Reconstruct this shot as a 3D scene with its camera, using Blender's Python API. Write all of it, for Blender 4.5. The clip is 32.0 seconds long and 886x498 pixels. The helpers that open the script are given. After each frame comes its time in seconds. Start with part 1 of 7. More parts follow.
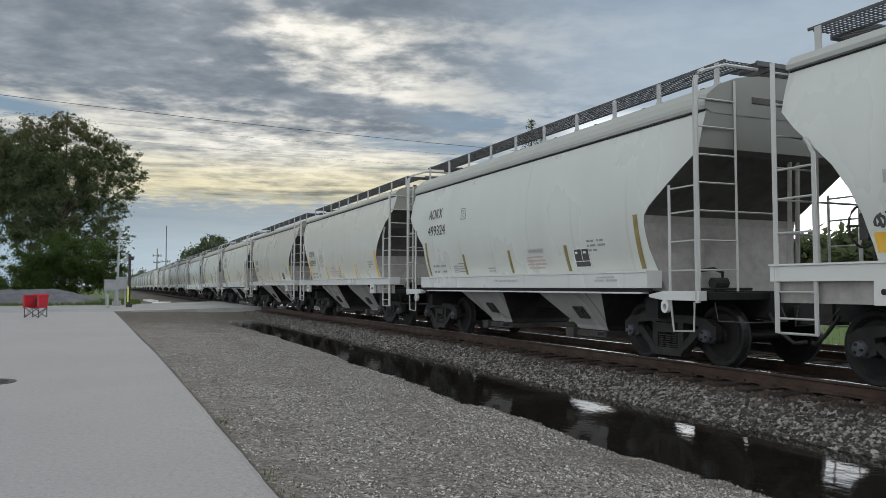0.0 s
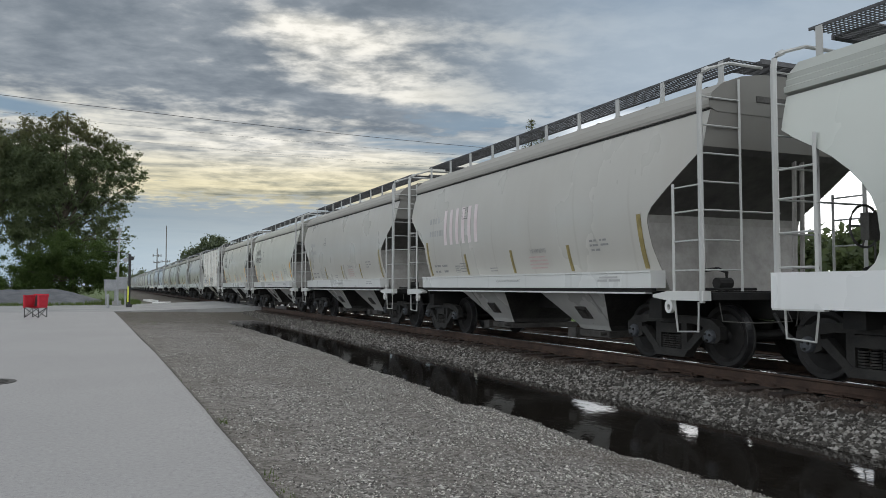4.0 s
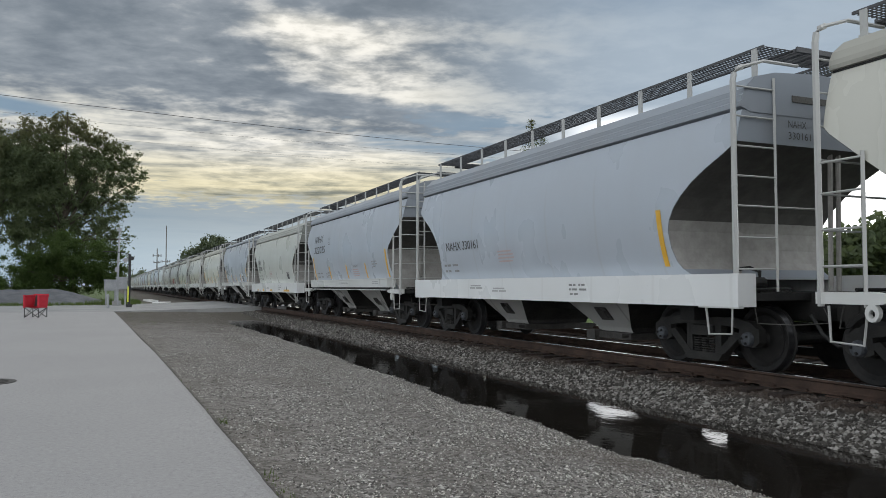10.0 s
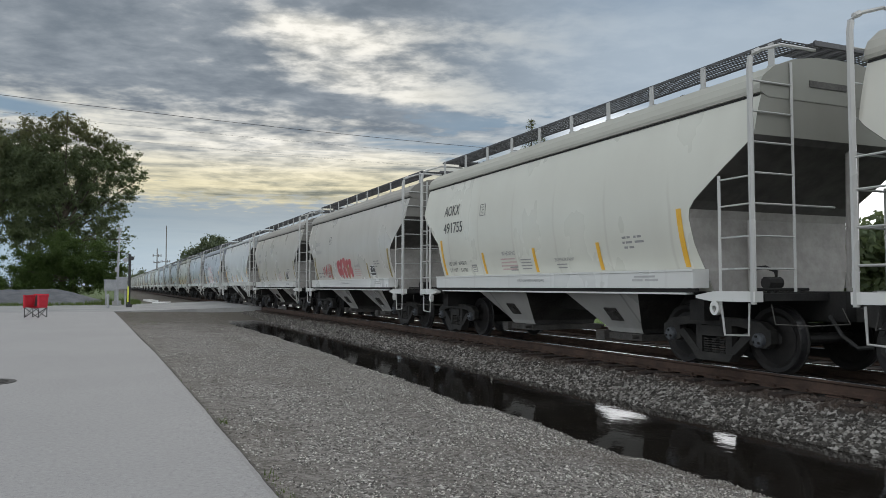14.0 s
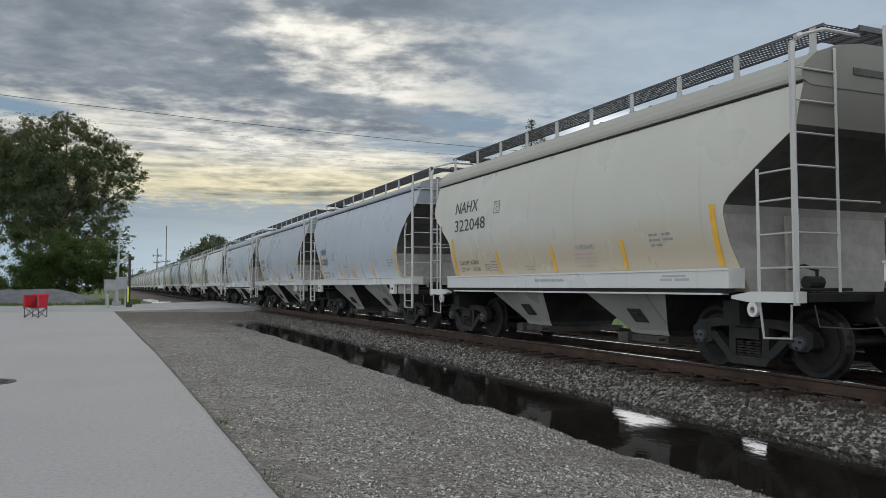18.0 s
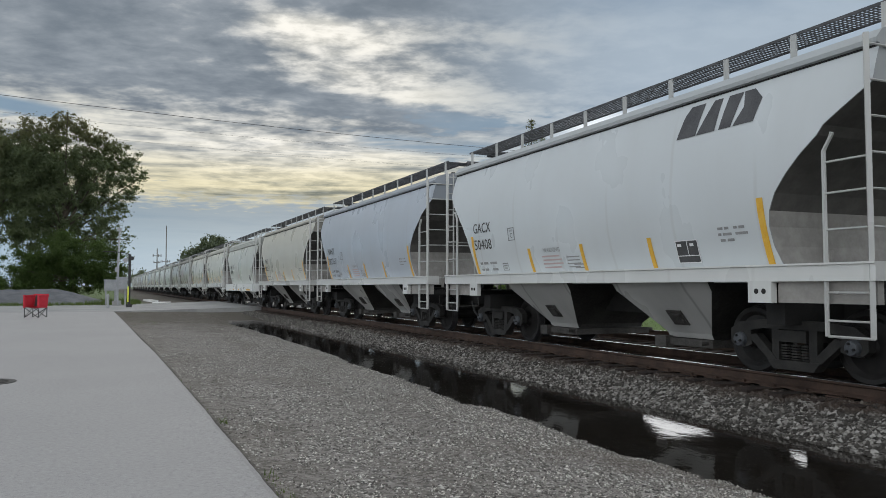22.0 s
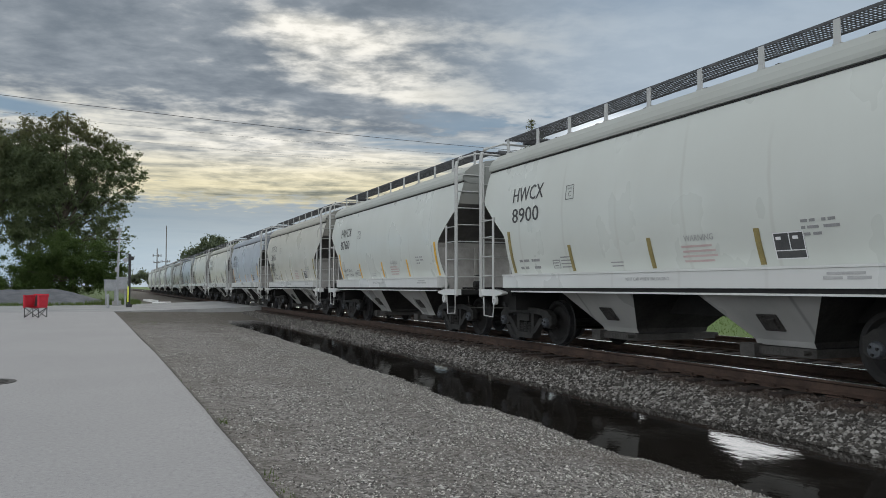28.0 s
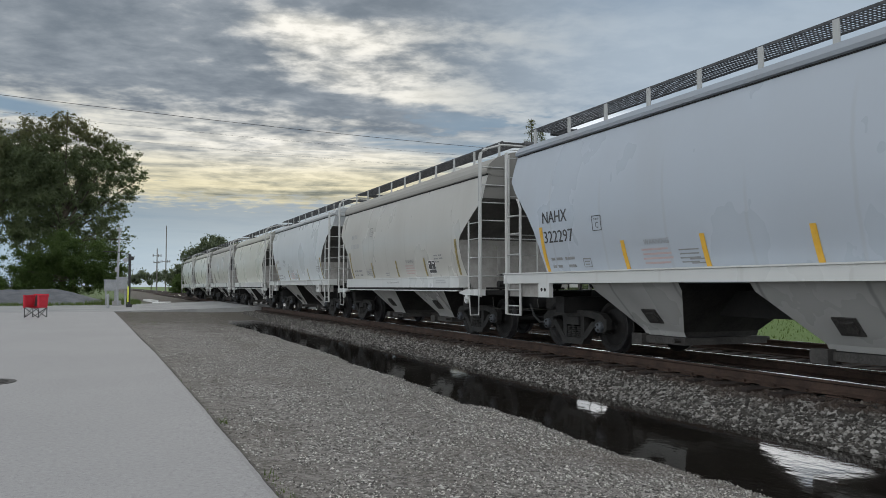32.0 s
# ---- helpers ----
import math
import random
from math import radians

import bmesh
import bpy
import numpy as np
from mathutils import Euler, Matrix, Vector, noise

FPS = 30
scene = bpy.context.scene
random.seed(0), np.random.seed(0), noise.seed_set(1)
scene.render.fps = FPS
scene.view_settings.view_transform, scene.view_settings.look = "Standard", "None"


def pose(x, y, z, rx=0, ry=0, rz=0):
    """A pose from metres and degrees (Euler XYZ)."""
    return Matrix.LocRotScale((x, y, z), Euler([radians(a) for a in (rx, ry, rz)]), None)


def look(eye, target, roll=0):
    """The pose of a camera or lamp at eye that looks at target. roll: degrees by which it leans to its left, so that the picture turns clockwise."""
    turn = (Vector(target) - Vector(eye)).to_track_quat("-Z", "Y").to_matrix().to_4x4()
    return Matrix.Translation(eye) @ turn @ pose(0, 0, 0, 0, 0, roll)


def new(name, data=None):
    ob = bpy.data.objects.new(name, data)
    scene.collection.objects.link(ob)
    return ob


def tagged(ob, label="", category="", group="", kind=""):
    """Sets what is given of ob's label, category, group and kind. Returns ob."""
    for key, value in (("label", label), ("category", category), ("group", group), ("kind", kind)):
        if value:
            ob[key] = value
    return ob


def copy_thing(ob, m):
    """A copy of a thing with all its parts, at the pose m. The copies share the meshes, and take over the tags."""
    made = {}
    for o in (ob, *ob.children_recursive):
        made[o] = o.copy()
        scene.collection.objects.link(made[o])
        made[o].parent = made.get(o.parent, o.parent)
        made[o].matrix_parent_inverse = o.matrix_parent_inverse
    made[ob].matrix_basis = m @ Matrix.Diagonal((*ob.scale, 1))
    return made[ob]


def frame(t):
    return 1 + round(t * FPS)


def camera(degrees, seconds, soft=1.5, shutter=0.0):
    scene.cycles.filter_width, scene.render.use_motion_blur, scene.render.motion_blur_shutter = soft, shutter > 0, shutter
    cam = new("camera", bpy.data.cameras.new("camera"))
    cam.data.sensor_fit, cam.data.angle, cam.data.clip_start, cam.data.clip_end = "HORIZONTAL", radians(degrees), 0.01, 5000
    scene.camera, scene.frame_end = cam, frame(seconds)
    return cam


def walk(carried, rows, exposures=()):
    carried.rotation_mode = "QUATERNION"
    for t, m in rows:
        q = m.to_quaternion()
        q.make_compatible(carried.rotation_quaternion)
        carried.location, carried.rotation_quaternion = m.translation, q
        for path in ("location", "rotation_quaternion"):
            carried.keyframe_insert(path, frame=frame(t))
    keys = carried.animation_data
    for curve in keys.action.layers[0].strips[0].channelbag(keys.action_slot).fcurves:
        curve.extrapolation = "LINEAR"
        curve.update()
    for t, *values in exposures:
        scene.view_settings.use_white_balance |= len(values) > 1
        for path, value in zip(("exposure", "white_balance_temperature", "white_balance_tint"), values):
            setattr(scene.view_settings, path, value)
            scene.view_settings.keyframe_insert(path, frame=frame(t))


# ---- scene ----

# World: y runs along the track away from the camera, x across it, z = 0 is the asphalt; metres.
cam = camera(59.56, 32.0, soft=0.55)
EYE = (0.0, 0.0, 1.348)
YAW, PITCH = radians(23.416), radians(2.779)
AIM = (math.sin(YAW) * math.cos(PITCH), math.cos(YAW) * math.cos(PITCH), EYE[2] + math.sin(PITCH))
walk(cam, [(0.0, look(EYE, AIM)), (32.0, look(EYE, AIM))])

# ---------------------------------------------------------------- world and light
RAIL = 0.16          # top of rail
TRACK = 9.2          # centre of the near track
TRACK2 = 12.95       # centre of the far track
WATER = -0.34
SUN_AZ, SUN_EL = radians(12.3), radians(16.5)


class Nodes:
    """Small helper to write node graphs."""

    def __init__(self, tree):
        self.t = tree
        tree.nodes.clear()

    def link(self, a, b):
        self.t.links.new(a, b)

    def math(self, op, a, b=None, clamp=False):
        n = self.t.nodes.new("ShaderNodeMath")
        n.operation, n.use_clamp = op, clamp
        for i, v in enumerate((a, b)):
            if v is None:
                continue
            if isinstance(v, (int, float)):
                n.inputs[i].default_value = v
            else:
                self.t.links.new(v, n.inputs[i])
        return n.outputs[0]

    def mix(self, fac, a, b, mode="MIX"):
        n = self.t.nodes.new("ShaderNodeMix")
        n.data_type, n.blend_type = "RGBA", mode
        for sock, v in ((n.inputs[0], fac), (n.inputs[6], a), (n.inputs[7], b)):
            if isinstance(v, (int, float)):
                sock.default_value = v
            elif isinstance(v, tuple):
                sock.default_value = (*v, 1) if len(v) == 3 else v
            else:
                self.t.links.new(v, sock)
        return n.outputs[2]

    def noise(self, vec, scale, detail=4, rough=0.55, dist=0.0):
        n = self.t.nodes.new("ShaderNodeTexNoise")
        n.inputs["Scale"].default_value = scale
        n.inputs["Detail"].default_value = detail
        n.inputs["Roughness"].default_value = rough
        n.inputs["Distortion"].default_value = dist
        if vec is not None:
            self.t.links.new(vec, n.inputs["Vector"])
        return n.outputs["Fac"]

    def ramp(self, fac, stops):
        n = self.t.nodes.new("ShaderNodeValToRGB")
        el = n.color_ramp.elements
        while len(el) < len(stops):
            el.new(0.5)
        for e, (p, c) in zip(el, stops):
            e.position = p
            e.color = (c, c, c, 1) if isinstance(c, (int, float)) else (*c, 1)
        self.t.links.new(fac, n.inputs[0])
        return n.outputs[0]

    def remap(self, v, a, b, c=0.0, d=1.0):
        n = self.t.nodes.new("ShaderNodeMapRange")
        n.interpolation_type = "SMOOTHSTEP"
        self.t.links.new(v, n.inputs[0])
        for i, q in enumerate((a, b, c, d)):
            n.inputs[i + 1].default_value = q
        return n.outputs[0]

    def mapping(self, vec, scale=(1, 1, 1), loc=(0, 0, 0), rot=(0, 0, 0)):
        n = self.t.nodes.new("ShaderNodeMapping")
        n.inputs["Scale"].default_value = scale
        n.inputs["Location"].default_value = loc
        n.inputs["Rotation"].default_value = rot
        self.t.links.new(vec, n.inputs["Vector"])
        return n.outputs[0]


def heading(az, el):
    """Unit direction from compass angle (from y towards x) and elevation, in degrees."""
    a, e = radians(az), radians(el)
    return (math.sin(a) * math.cos(e), math.cos(a) * math.cos(e), math.sin(e))


def build_world():
    w = bpy.data.worlds.new("sky")
    scene.world = w
    w.use_nodes = True
    g = Nodes(w.node_tree)
    tc = g.t.nodes.new("ShaderNodeTexCoord")
    d = tc.outputs["Generated"]
    sky = g.t.nodes.new("ShaderNodeTexSky")
    sky.sky_type, sky.sun_disc = "NISHITA", False
    sky.sun_elevation, sky.sun_rotation = SUN_EL, SUN_AZ
    g.link(d, sky.inputs["Vector"])
    sep = g.t.nodes.new("ShaderNodeSeparateXYZ")
    g.link(d, sep.inputs[0])
    # height of the direction, and the cloud sheet seen in perspective
    up = g.math("MAXIMUM", sep.outputs[2], 0.0)
    den = g.math("ADD", up, 0.09)
    comb = g.t.nodes.new("ShaderNodeCombineXYZ")
    g.link(g.math("DIVIDE", sep.outputs[0], den), comb.inputs[0])
    g.link(g.math("DIVIDE", sep.outputs[1], den), comb.inputs[1])
    flat = g.mapping(comb.outputs[0], rot=(0, 0, radians(20)))
    big = g.noise(g.mapping(flat, (0.40, 0.40, 1), (3.1, 1.2, 0)), 1.0, 4, 0.5, 0.5)
    mid = g.noise(g.mapping(flat, (1.9, 2.1, 1), (7.3, 2.4, 0)), 1.0, 7, 0.54, 0.3)
    fine = g.noise(g.mapping(flat, (8.0, 9.0, 1), (1.3, 4.4, 0)), 1.0, 6, 0.58, 0.15)
    holes = g.noise(g.mapping(flat, (0.9, 1.5, 1), (2.2, 9.4, 0)), 1.0, 5, 0.55, 0.4)
    # nearness to the veiled sun
    sun = (math.sin(SUN_AZ) * math.cos(SUN_EL), math.cos(SUN_AZ) * math.cos(SUN_EL), math.sin(SUN_EL))
    dot = g.t.nodes.new("ShaderNodeVectorMath")
    dot.operation = "DOT_PRODUCT"
    g.link(d, dot.inputs[0])
    dot.inputs[1].default_value = sun
    glow = g.remap(dot.outputs["Value"], 0.968, 0.9994)
    wide = g.remap(dot.outputs["Value"], 0.80, 0.99)
    z, x = sep.outputs[2], sep.outputs[0]
    right = g.remap(x, 0.30, 0.62)
    # where the cloud deck opens: a bright lane slanting down from the sun, heavy cloud beside it
    def band(a, b, wide_at, narrow_at):
        p, q = Vector(heading(*a)), Vector(heading(*b))
        n = g.t.nodes.new("ShaderNodeVectorMath")
        n.operation = "DOT_PRODUCT"
        g.link(d, n.inputs[0])
        n.inputs[1].default_value = p.cross(q).normalized()
        m = g.t.nodes.new("ShaderNodeVectorMath")
        m.operation = "DOT_PRODUCT"
        g.link(d, m.inputs[0])
        m.inputs[1].default_value = (p + q).normalized()
        half = p.angle(q) / 2
        return g.math("MULTIPLY", g.remap(g.math("ABSOLUTE", n.outputs["Value"]), wide_at, narrow_at), g.remap(m.outputs["Value"], math.cos(half * 1.5), math.cos(half * 0.8)))

    lane = band((11.5, 18.0), (27, 13.2), 0.048, 0.010)
    bar = band((12, 13.6), (27, 11.8), 0.024, 0.004)
    mass = band((-16, 16.6), (7.5, 16.2), 0.085, 0.03)
    top = g.remap(z, 0.315, 0.35)
    c = g.math("ADD", g.math("MULTIPLY", mid, 0.50), g.math("ADD", g.math("MULTIPLY", fine, 0.24), g.math("MULTIPLY", big, 0.28)))
    c = g.math("ADD", c, g.math("MULTIPLY", mass, 0.12))
    c = g.math("ADD", c, g.math("MULTIPLY", bar, 0.11))
    c = g.math("ADD", c, g.math("MULTIPLY", top, 0.13))
    c = g.math("SUBTRACT", c, g.math("MULTIPLY", lane, 0.055))
    c = g.math("ADD", c, g.math("MULTIPLY", g.remap(z, 0.20, 0.13), 0.025))
    c = g.math("SUBTRACT", c, g.math("MULTIPLY", glow, 0.012))
    # lower down the deck thins into long level streaks
    level = g.remap(z, 0.225, 0.155)
    streak = g.noise(g.mapping(d, (4.0, 4.0, 66)), 1.0, 8, 0.64, 0.7)
    calm = g.math("MULTIPLY", level, 0.62)
    c = g.math("ADD", g.math("MULTIPLY", c, g.math("SUBTRACT", 1.0, calm)), g.math("MULTIPLY", calm, 0.450))
    c = g.math("ADD", c, g.math("MULTIPLY", g.math("MULTIPLY", g.math("SUBTRACT", streak, 0.5), 0.52), level))
    cover = g.remap(c, 0.405, 0.61)
    thin = g.mix(wide, (0.40, 0.46, 0.52), (0.84, 0.82, 0.735))
    thin = g.mix(g.remap(z, 0.20, 0.26), thin, g.mix(1.0, thin, (0.80, 0.81, 0.83), "MULTIPLY"))
    thin = g.mix(glow, thin, g.mix(g.remap(fine, 0.40, 0.62), (1.0, 0.97, 0.89), (0.76, 0.74, 0.67)))
    puff = g.math("ADD", g.math("MULTIPLY", fine, 0.42), g.math("MULTIPLY", mid, 0.58))
    dark = g.mix(g.remap(puff, 0.35, 0.65), (0.325, 0.363, 0.405), (0.180, 0.215, 0.255))
    col = g.mix(cover, thin, dark)
    yellow = g.math("MULTIPLY", g.remap(z, 0.18, 0.125), wide)
    col = g.mix(g.math("MULTIPLY", yellow, 0.8), col, g.mix(1.0, col, (0.96, 0.885, 0.63), "MULTIPLY"))
    # soft blue-grey veil away from the sun
    col = g.mix(g.math("MULTIPLY", right, 0.80), col, g.mix(g.remap(g.math("ADD", g.math("MULTIPLY", mid, 0.5), g.math("MULTIPLY", big, 0.5)), 0.36, 0.62), (0.22, 0.315, 0.435), (0.44, 0.53, 0.625)))
    # clear sky in the holes and low down
    clear = g.mix(1.0, sky.outputs[0], (0.05, 0.05, 0.05), "MULTIPLY")
    clear = g.mix(0.92, clear, g.mix(g.remap(z, 0.02, 0.105), (0.31, 0.485, 0.65), (0.175, 0.285, 0.405)))
    hole = g.math("MULTIPLY", g.remap(g.math("ADD", holes, g.math("MULTIPLY", fine, 0.3)), 0.74, 0.82), g.remap(z, 0.25, 0.20, 0.0, 0.75))
    rift = g.math("MAXIMUM", band((-9, 12.0), (-3.0, 11.3), 0.014, 0.004), band((18.0, 10.7), (27, 10.0), 0.016, 0.003))
    hole = g.math("MAXIMUM", hole, g.math("MULTIPLY", rift, g.remap(streak, 0.66, 0.48, 0.0, 0.95)))
    low = g.remap(g.math("ADD", z, g.math("MULTIPLY", g.math("SUBTRACT", fine, 0.5), 0.06)), 0.118, 0.095)
    col = g.mix(g.math("MAXIMUM", hole, g.math("MULTIPLY", low, 0.93)), col, clear)
    # the open, bright overcast to the side, overhead and behind the camera
    side = g.math("MULTIPLY", g.remap(x, 0.50, 0.60), g.remap(z, 0.225, 0.19))
    col = g.mix(side, col, g.mix(mid, (1.6, 1.63, 1.66), (2.1, 2.11, 2.12)))
    back = g.remap(dot.outputs["Value"], 0.60, 0.10)
    dome = g.mix(mid, (0.93, 0.99, 1.05), (1.245, 1.30, 1.35))
    dome = g.mix(1.0, dome, g.mix(g.remap(z, 0.15, 0.85), (1.20, 1.20, 1.20), (0.86, 0.86, 0.86)), "MULTIPLY")
    col = g.mix(back, col, dome)
    bg = g.t.nodes.new("ShaderNodeBackground")
    g.link(col, bg.inputs["Color"])
    bg.inputs["Strength"].default_value = 1.0
    out = g.t.nodes.new("ShaderNodeOutputWorld")
    g.link(bg.outputs[0], out.inputs["Surface"])


build_world()
sun_data = bpy.data.lights.new("sun", "SUN")
sun_data.energy, sun_data.angle, sun_data.color = 0.5, radians(20), (1.0, 0.93, 0.82)
sun_ob = new("sun", sun_data)
sun_ob.matrix_world = look((60 * math.sin(SUN_AZ), 60 * math.cos(SUN_AZ), 60 * math.tan(SUN_EL)), (0, 0, 0))
scene.view_settings.exposure = 0.0


# ---------------------------------------------------------------- materials
def material(name):
    m = bpy.data.materials.new(name)
    m.use_nodes = True
    g = Nodes(m.node_tree)
    p = g.t.nodes.new("ShaderNodeBsdfPrincipled")
    out = g.t.nodes.new("ShaderNodeOutputMaterial")
    g.link(p.outputs[0], out.inputs["Surface"])
    return m, g, p


def coords(g, kind="Object"):
    return g.t.nodes.new("ShaderNodeTexCoord").outputs[kind]


def bump(g, p, height, strength=0.3, distance=0.01):
    b = g.t.nodes.new("ShaderNodeBump")
    b.inputs["Strength"].default_value, b.inputs["Distance"].default_value = strength, distance
    g.link(height, b.inputs["Height"])
    g.link(b.outputs[0], p.inputs["Normal"])


def position(g):
    return g.t.nodes.new("ShaderNodeNewGeometry").outputs["Position"]


def rough_material(name, a, b, scale, rough=0.9, bumps=0.4, dist=0.01, fine=None, world=True, metal=0.0, spread=(0.35, 0.65)):
    """A worn surface: two colours mixed at two scales, with relief."""
    m, g, p = material(name)
    v = position(g) if world else coords(g)
    n1 = g.noise(v, scale, 5, 0.6)
    n2 = g.noise(v, fine or scale * 14, 4, 0.7)
    f = g.math("ADD", g.math("MULTIPLY", n1, 0.6), g.math("MULTIPLY", n2, 0.4))
    col = g.mix(g.remap(f, *spread), a, b)
    g.link(col, p.inputs["Base Color"])
    p.inputs["Roughness"].default_value = rough
    p.inputs["Metallic"].default_value = metal
    bump(g, p, n2, bumps, dist)
    return m


def paint(name, base, dirt=(0.30, 0.27, 0.23), tan=0.0, amount=0.5, rust=0.0, dull=False):
    """Weathered car paint: streaks that run down, soft cloudy fading, grime towards the sill."""
    m, g, p = material(name)
    v = coords(g)
    info = g.t.nodes.new("ShaderNodeObjectInfo")
    shift = g.t.nodes.new("ShaderNodeCombineXYZ")
    g.link(g.math("MULTIPLY", info.outputs["Random"], 30.0), shift.inputs[1])
    add = g.t.nodes.new("ShaderNodeVectorMath")
    g.link(v, add.inputs[0])
    g.link(shift.outputs[0], add.inputs[1])
    v2 = add.outputs[0]
    streak = g.noise(g.mapping(v2, (0.8, 0.9, 0.16)), 1.0, 4, 0.5)
    cloud = g.noise(v2, 0.55, 4, 0.5)
    speck = g.noise(v2, 22.0, 3, 0.6)
    f = g.math("MULTIPLY", g.remap(streak, 0.45, 0.85), 0.26 * amount)
    f = g.math("ADD", f, g.math("MULTIPLY", g.remap(cloud, 0.35, 0.8), 0.18 * amount))
    f = g.math("ADD", f, g.math("MULTIPLY", g.remap(speck, 0.62, 0.85), 0.04), True)
    col = g.mix(f, base, dirt)
    # thin grime runs below the welded seams, some long and some missing
    at = g.t.nodes.new("ShaderNodeSeparateXYZ")
    g.link(v, at.inputs[0])
    along_car = g.math("ADD", at.outputs[1], g.math("MULTIPLY", g.math("SUBTRACT", g.noise(g.mapping(v2, (1, 0.2, 1.6)), 1.0, 2, 0.5), 0.5), 0.10))
    gap = g.math("ABSOLUTE", g.math("SUBTRACT", g.math("FRACT", g.math("MULTIPLY", along_car, 0.62)), 0.5))
    length = g.noise(g.mapping(v2, (0.1, 0.62, 0.02)), 1.0, 1, 0.5)
    run = g.math("MULTIPLY", g.remap(gap, 0.030, 0.004), g.remap(g.math("ADD", at.outputs[2], g.math("MULTIPLY", length, -4.2)), 1.25, 0.55))
    col = g.mix(g.math("MULTIPLY", run, 0.32 * amount), col, dirt)
    if rust:
        spot = g.noise(g.mapping(v2, (1.0, 1.5, 0.45)), 1.3, 5, 0.65)
        col = g.mix(g.math("MULTIPLY", g.remap(spot, 0.56, 0.74), rust), col, (0.36, 0.21, 0.10))
    if tan:
        sep = g.t.nodes.new("ShaderNodeSeparateXYZ")
        g.link(v, sep.inputs[0])
        h = g.math("ADD", sep.outputs[2], g.math("MULTIPLY", g.math("SUBTRACT", cloud, 0.5), 0.7))
        col = g.mix(g.remap(h, 2.45, 1.65, 0.0, tan), col, (0.50, 0.42, 0.30))
    g.link(col, p.inputs["Base Color"])
    g.link(g.remap(g.math("ADD", g.math("MULTIPLY", streak, 0.4), g.math("MULTIPLY", cloud, 0.6)), 0.3, 0.7, *((0.6, 0.8) if dull else (0.22, 0.40))), p.inputs["Roughness"])
    p.inputs["Specular IOR Level"].default_value = 0.1 if dull else 0.5
    dent = g.noise(g.mapping(v2, (1.0, 1.1, 0.5)), 0.9, 3, 0.5)
    bump(g, p, g.math("ADD", dent, g.math("MULTIPLY", speck, 0.003)), 0.5, 0.05)
    return m


COLOURS = {
    # base colour and how it has weathered
    "cream": ((0.62, 0.625, 0.56), dict(amount=0.6)),
    "beige": ((0.515, 0.51, 0.435), dict(amount=0.65)),
    "ivory": ((0.585, 0.58, 0.52), dict(amount=0.6)),
    "grey": ((0.49, 0.48, 0.445), dict(amount=0.65)),
    "white": ((0.61, 0.645, 0.66), dict(amount=0.45)),
    "pale": ((0.60, 0.625, 0.585), dict(amount=0.5)),
    "blue": ((0.455, 0.50, 0.555), dict(amount=0.45)),
    "tan": ((0.56, 0.555, 0.50), dict(tan=0.75, amount=0.6)),
    "rust": ((0.74, 0.73, 0.68), dict(dirt=(0.40, 0.33, 0.25), amount=0.7, rust=0.65)),
}
PAINTS = {name: paint("paint_" + name, base, **worn) for name, (base, worn) in COLOURS.items()}
ROOFS = {name: paint("roof_" + name, tuple(0.70 * q for q in base), amount=0.9, dull=True) for name, (base, worn) in COLOURS.items()}
# end walls: a darkened copy of each side colour
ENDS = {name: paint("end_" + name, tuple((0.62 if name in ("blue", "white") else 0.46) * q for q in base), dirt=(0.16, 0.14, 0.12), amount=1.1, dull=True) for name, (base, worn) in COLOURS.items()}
M_SILL = paint("sill_paint", (0.64, 0.645, 0.625), amount=0.35)
M_SILLWHITE = paint("sill_white", (0.77, 0.78, 0.775), amount=0.3)
M_LADDER = paint("ladder_paint", (0.455, 0.46, 0.447), amount=0.6)
M_GRIME = rough_material("grimy_steel", (0.055, 0.052, 0.048), (0.12, 0.116, 0.108), 2.0, 0.8, 0.3, world=False)
M_SLOPE = rough_material("slope_grime_shade", (0.075, 0.071, 0.067), (0.135, 0.128, 0.120), 0.8, 0.85, 0.08, world=False, fine=4.0)
M_SEAM = rough_material("rusted_seam", (0.035, 0.022, 0.015), (0.12, 0.07, 0.04), 3.0, 0.9, 0.4, world=False)
M_BULK = rough_material("bulkhead_grime", (0.27, 0.257, 0.24), (0.41, 0.395, 0.372), 0.7, 0.75, 0.05, world=False, fine=5.0)
M_TRUCK = rough_material("bogie_steel", (0.012, 0.0115, 0.011), (0.034, 0.032, 0.029), 5.0, 0.75, 0.5, world=False)
M_WHEEL = rough_material("wheel_steel", (0.009, 0.0085, 0.0085), (0.022, 0.020, 0.019), 6.0, 0.6, 0.3, world=False, metal=0.3)
M_TREAD = rough_material("worn_tread", (0.09, 0.09, 0.095), (0.15, 0.15, 0.155), 6.0, 0.35, 0.1, world=False, metal=0.8)
M_CAP = rough_material("bearing_cap", (0.04, 0.045, 0.053), (0.10, 0.108, 0.12), 9.0, 0.55, 0.3, world=False)
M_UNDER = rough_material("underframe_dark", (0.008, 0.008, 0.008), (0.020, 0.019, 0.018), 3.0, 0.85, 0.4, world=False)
M_BAY = paint("bay_paint", (0.47, 0.47, 0.455), dirt=(0.06, 0.055, 0.05), amount=1.3)
M_GATE = rough_material("outlet_steel", (0.030, 0.028, 0.026), (0.085, 0.080, 0.074), 2.5, 0.8, 0.3, world=False)
M_BAYEND = rough_material("bay_end_shade", (0.014, 0.013, 0.012), (0.045, 0.042, 0.039), 1.6, 0.85, 0.4, world=False)
M_GRATE = rough_material("galvanised_grating", (0.055, 0.056, 0.06), (0.10, 0.10, 0.105), 4.0, 0.6, 0.2, world=False)
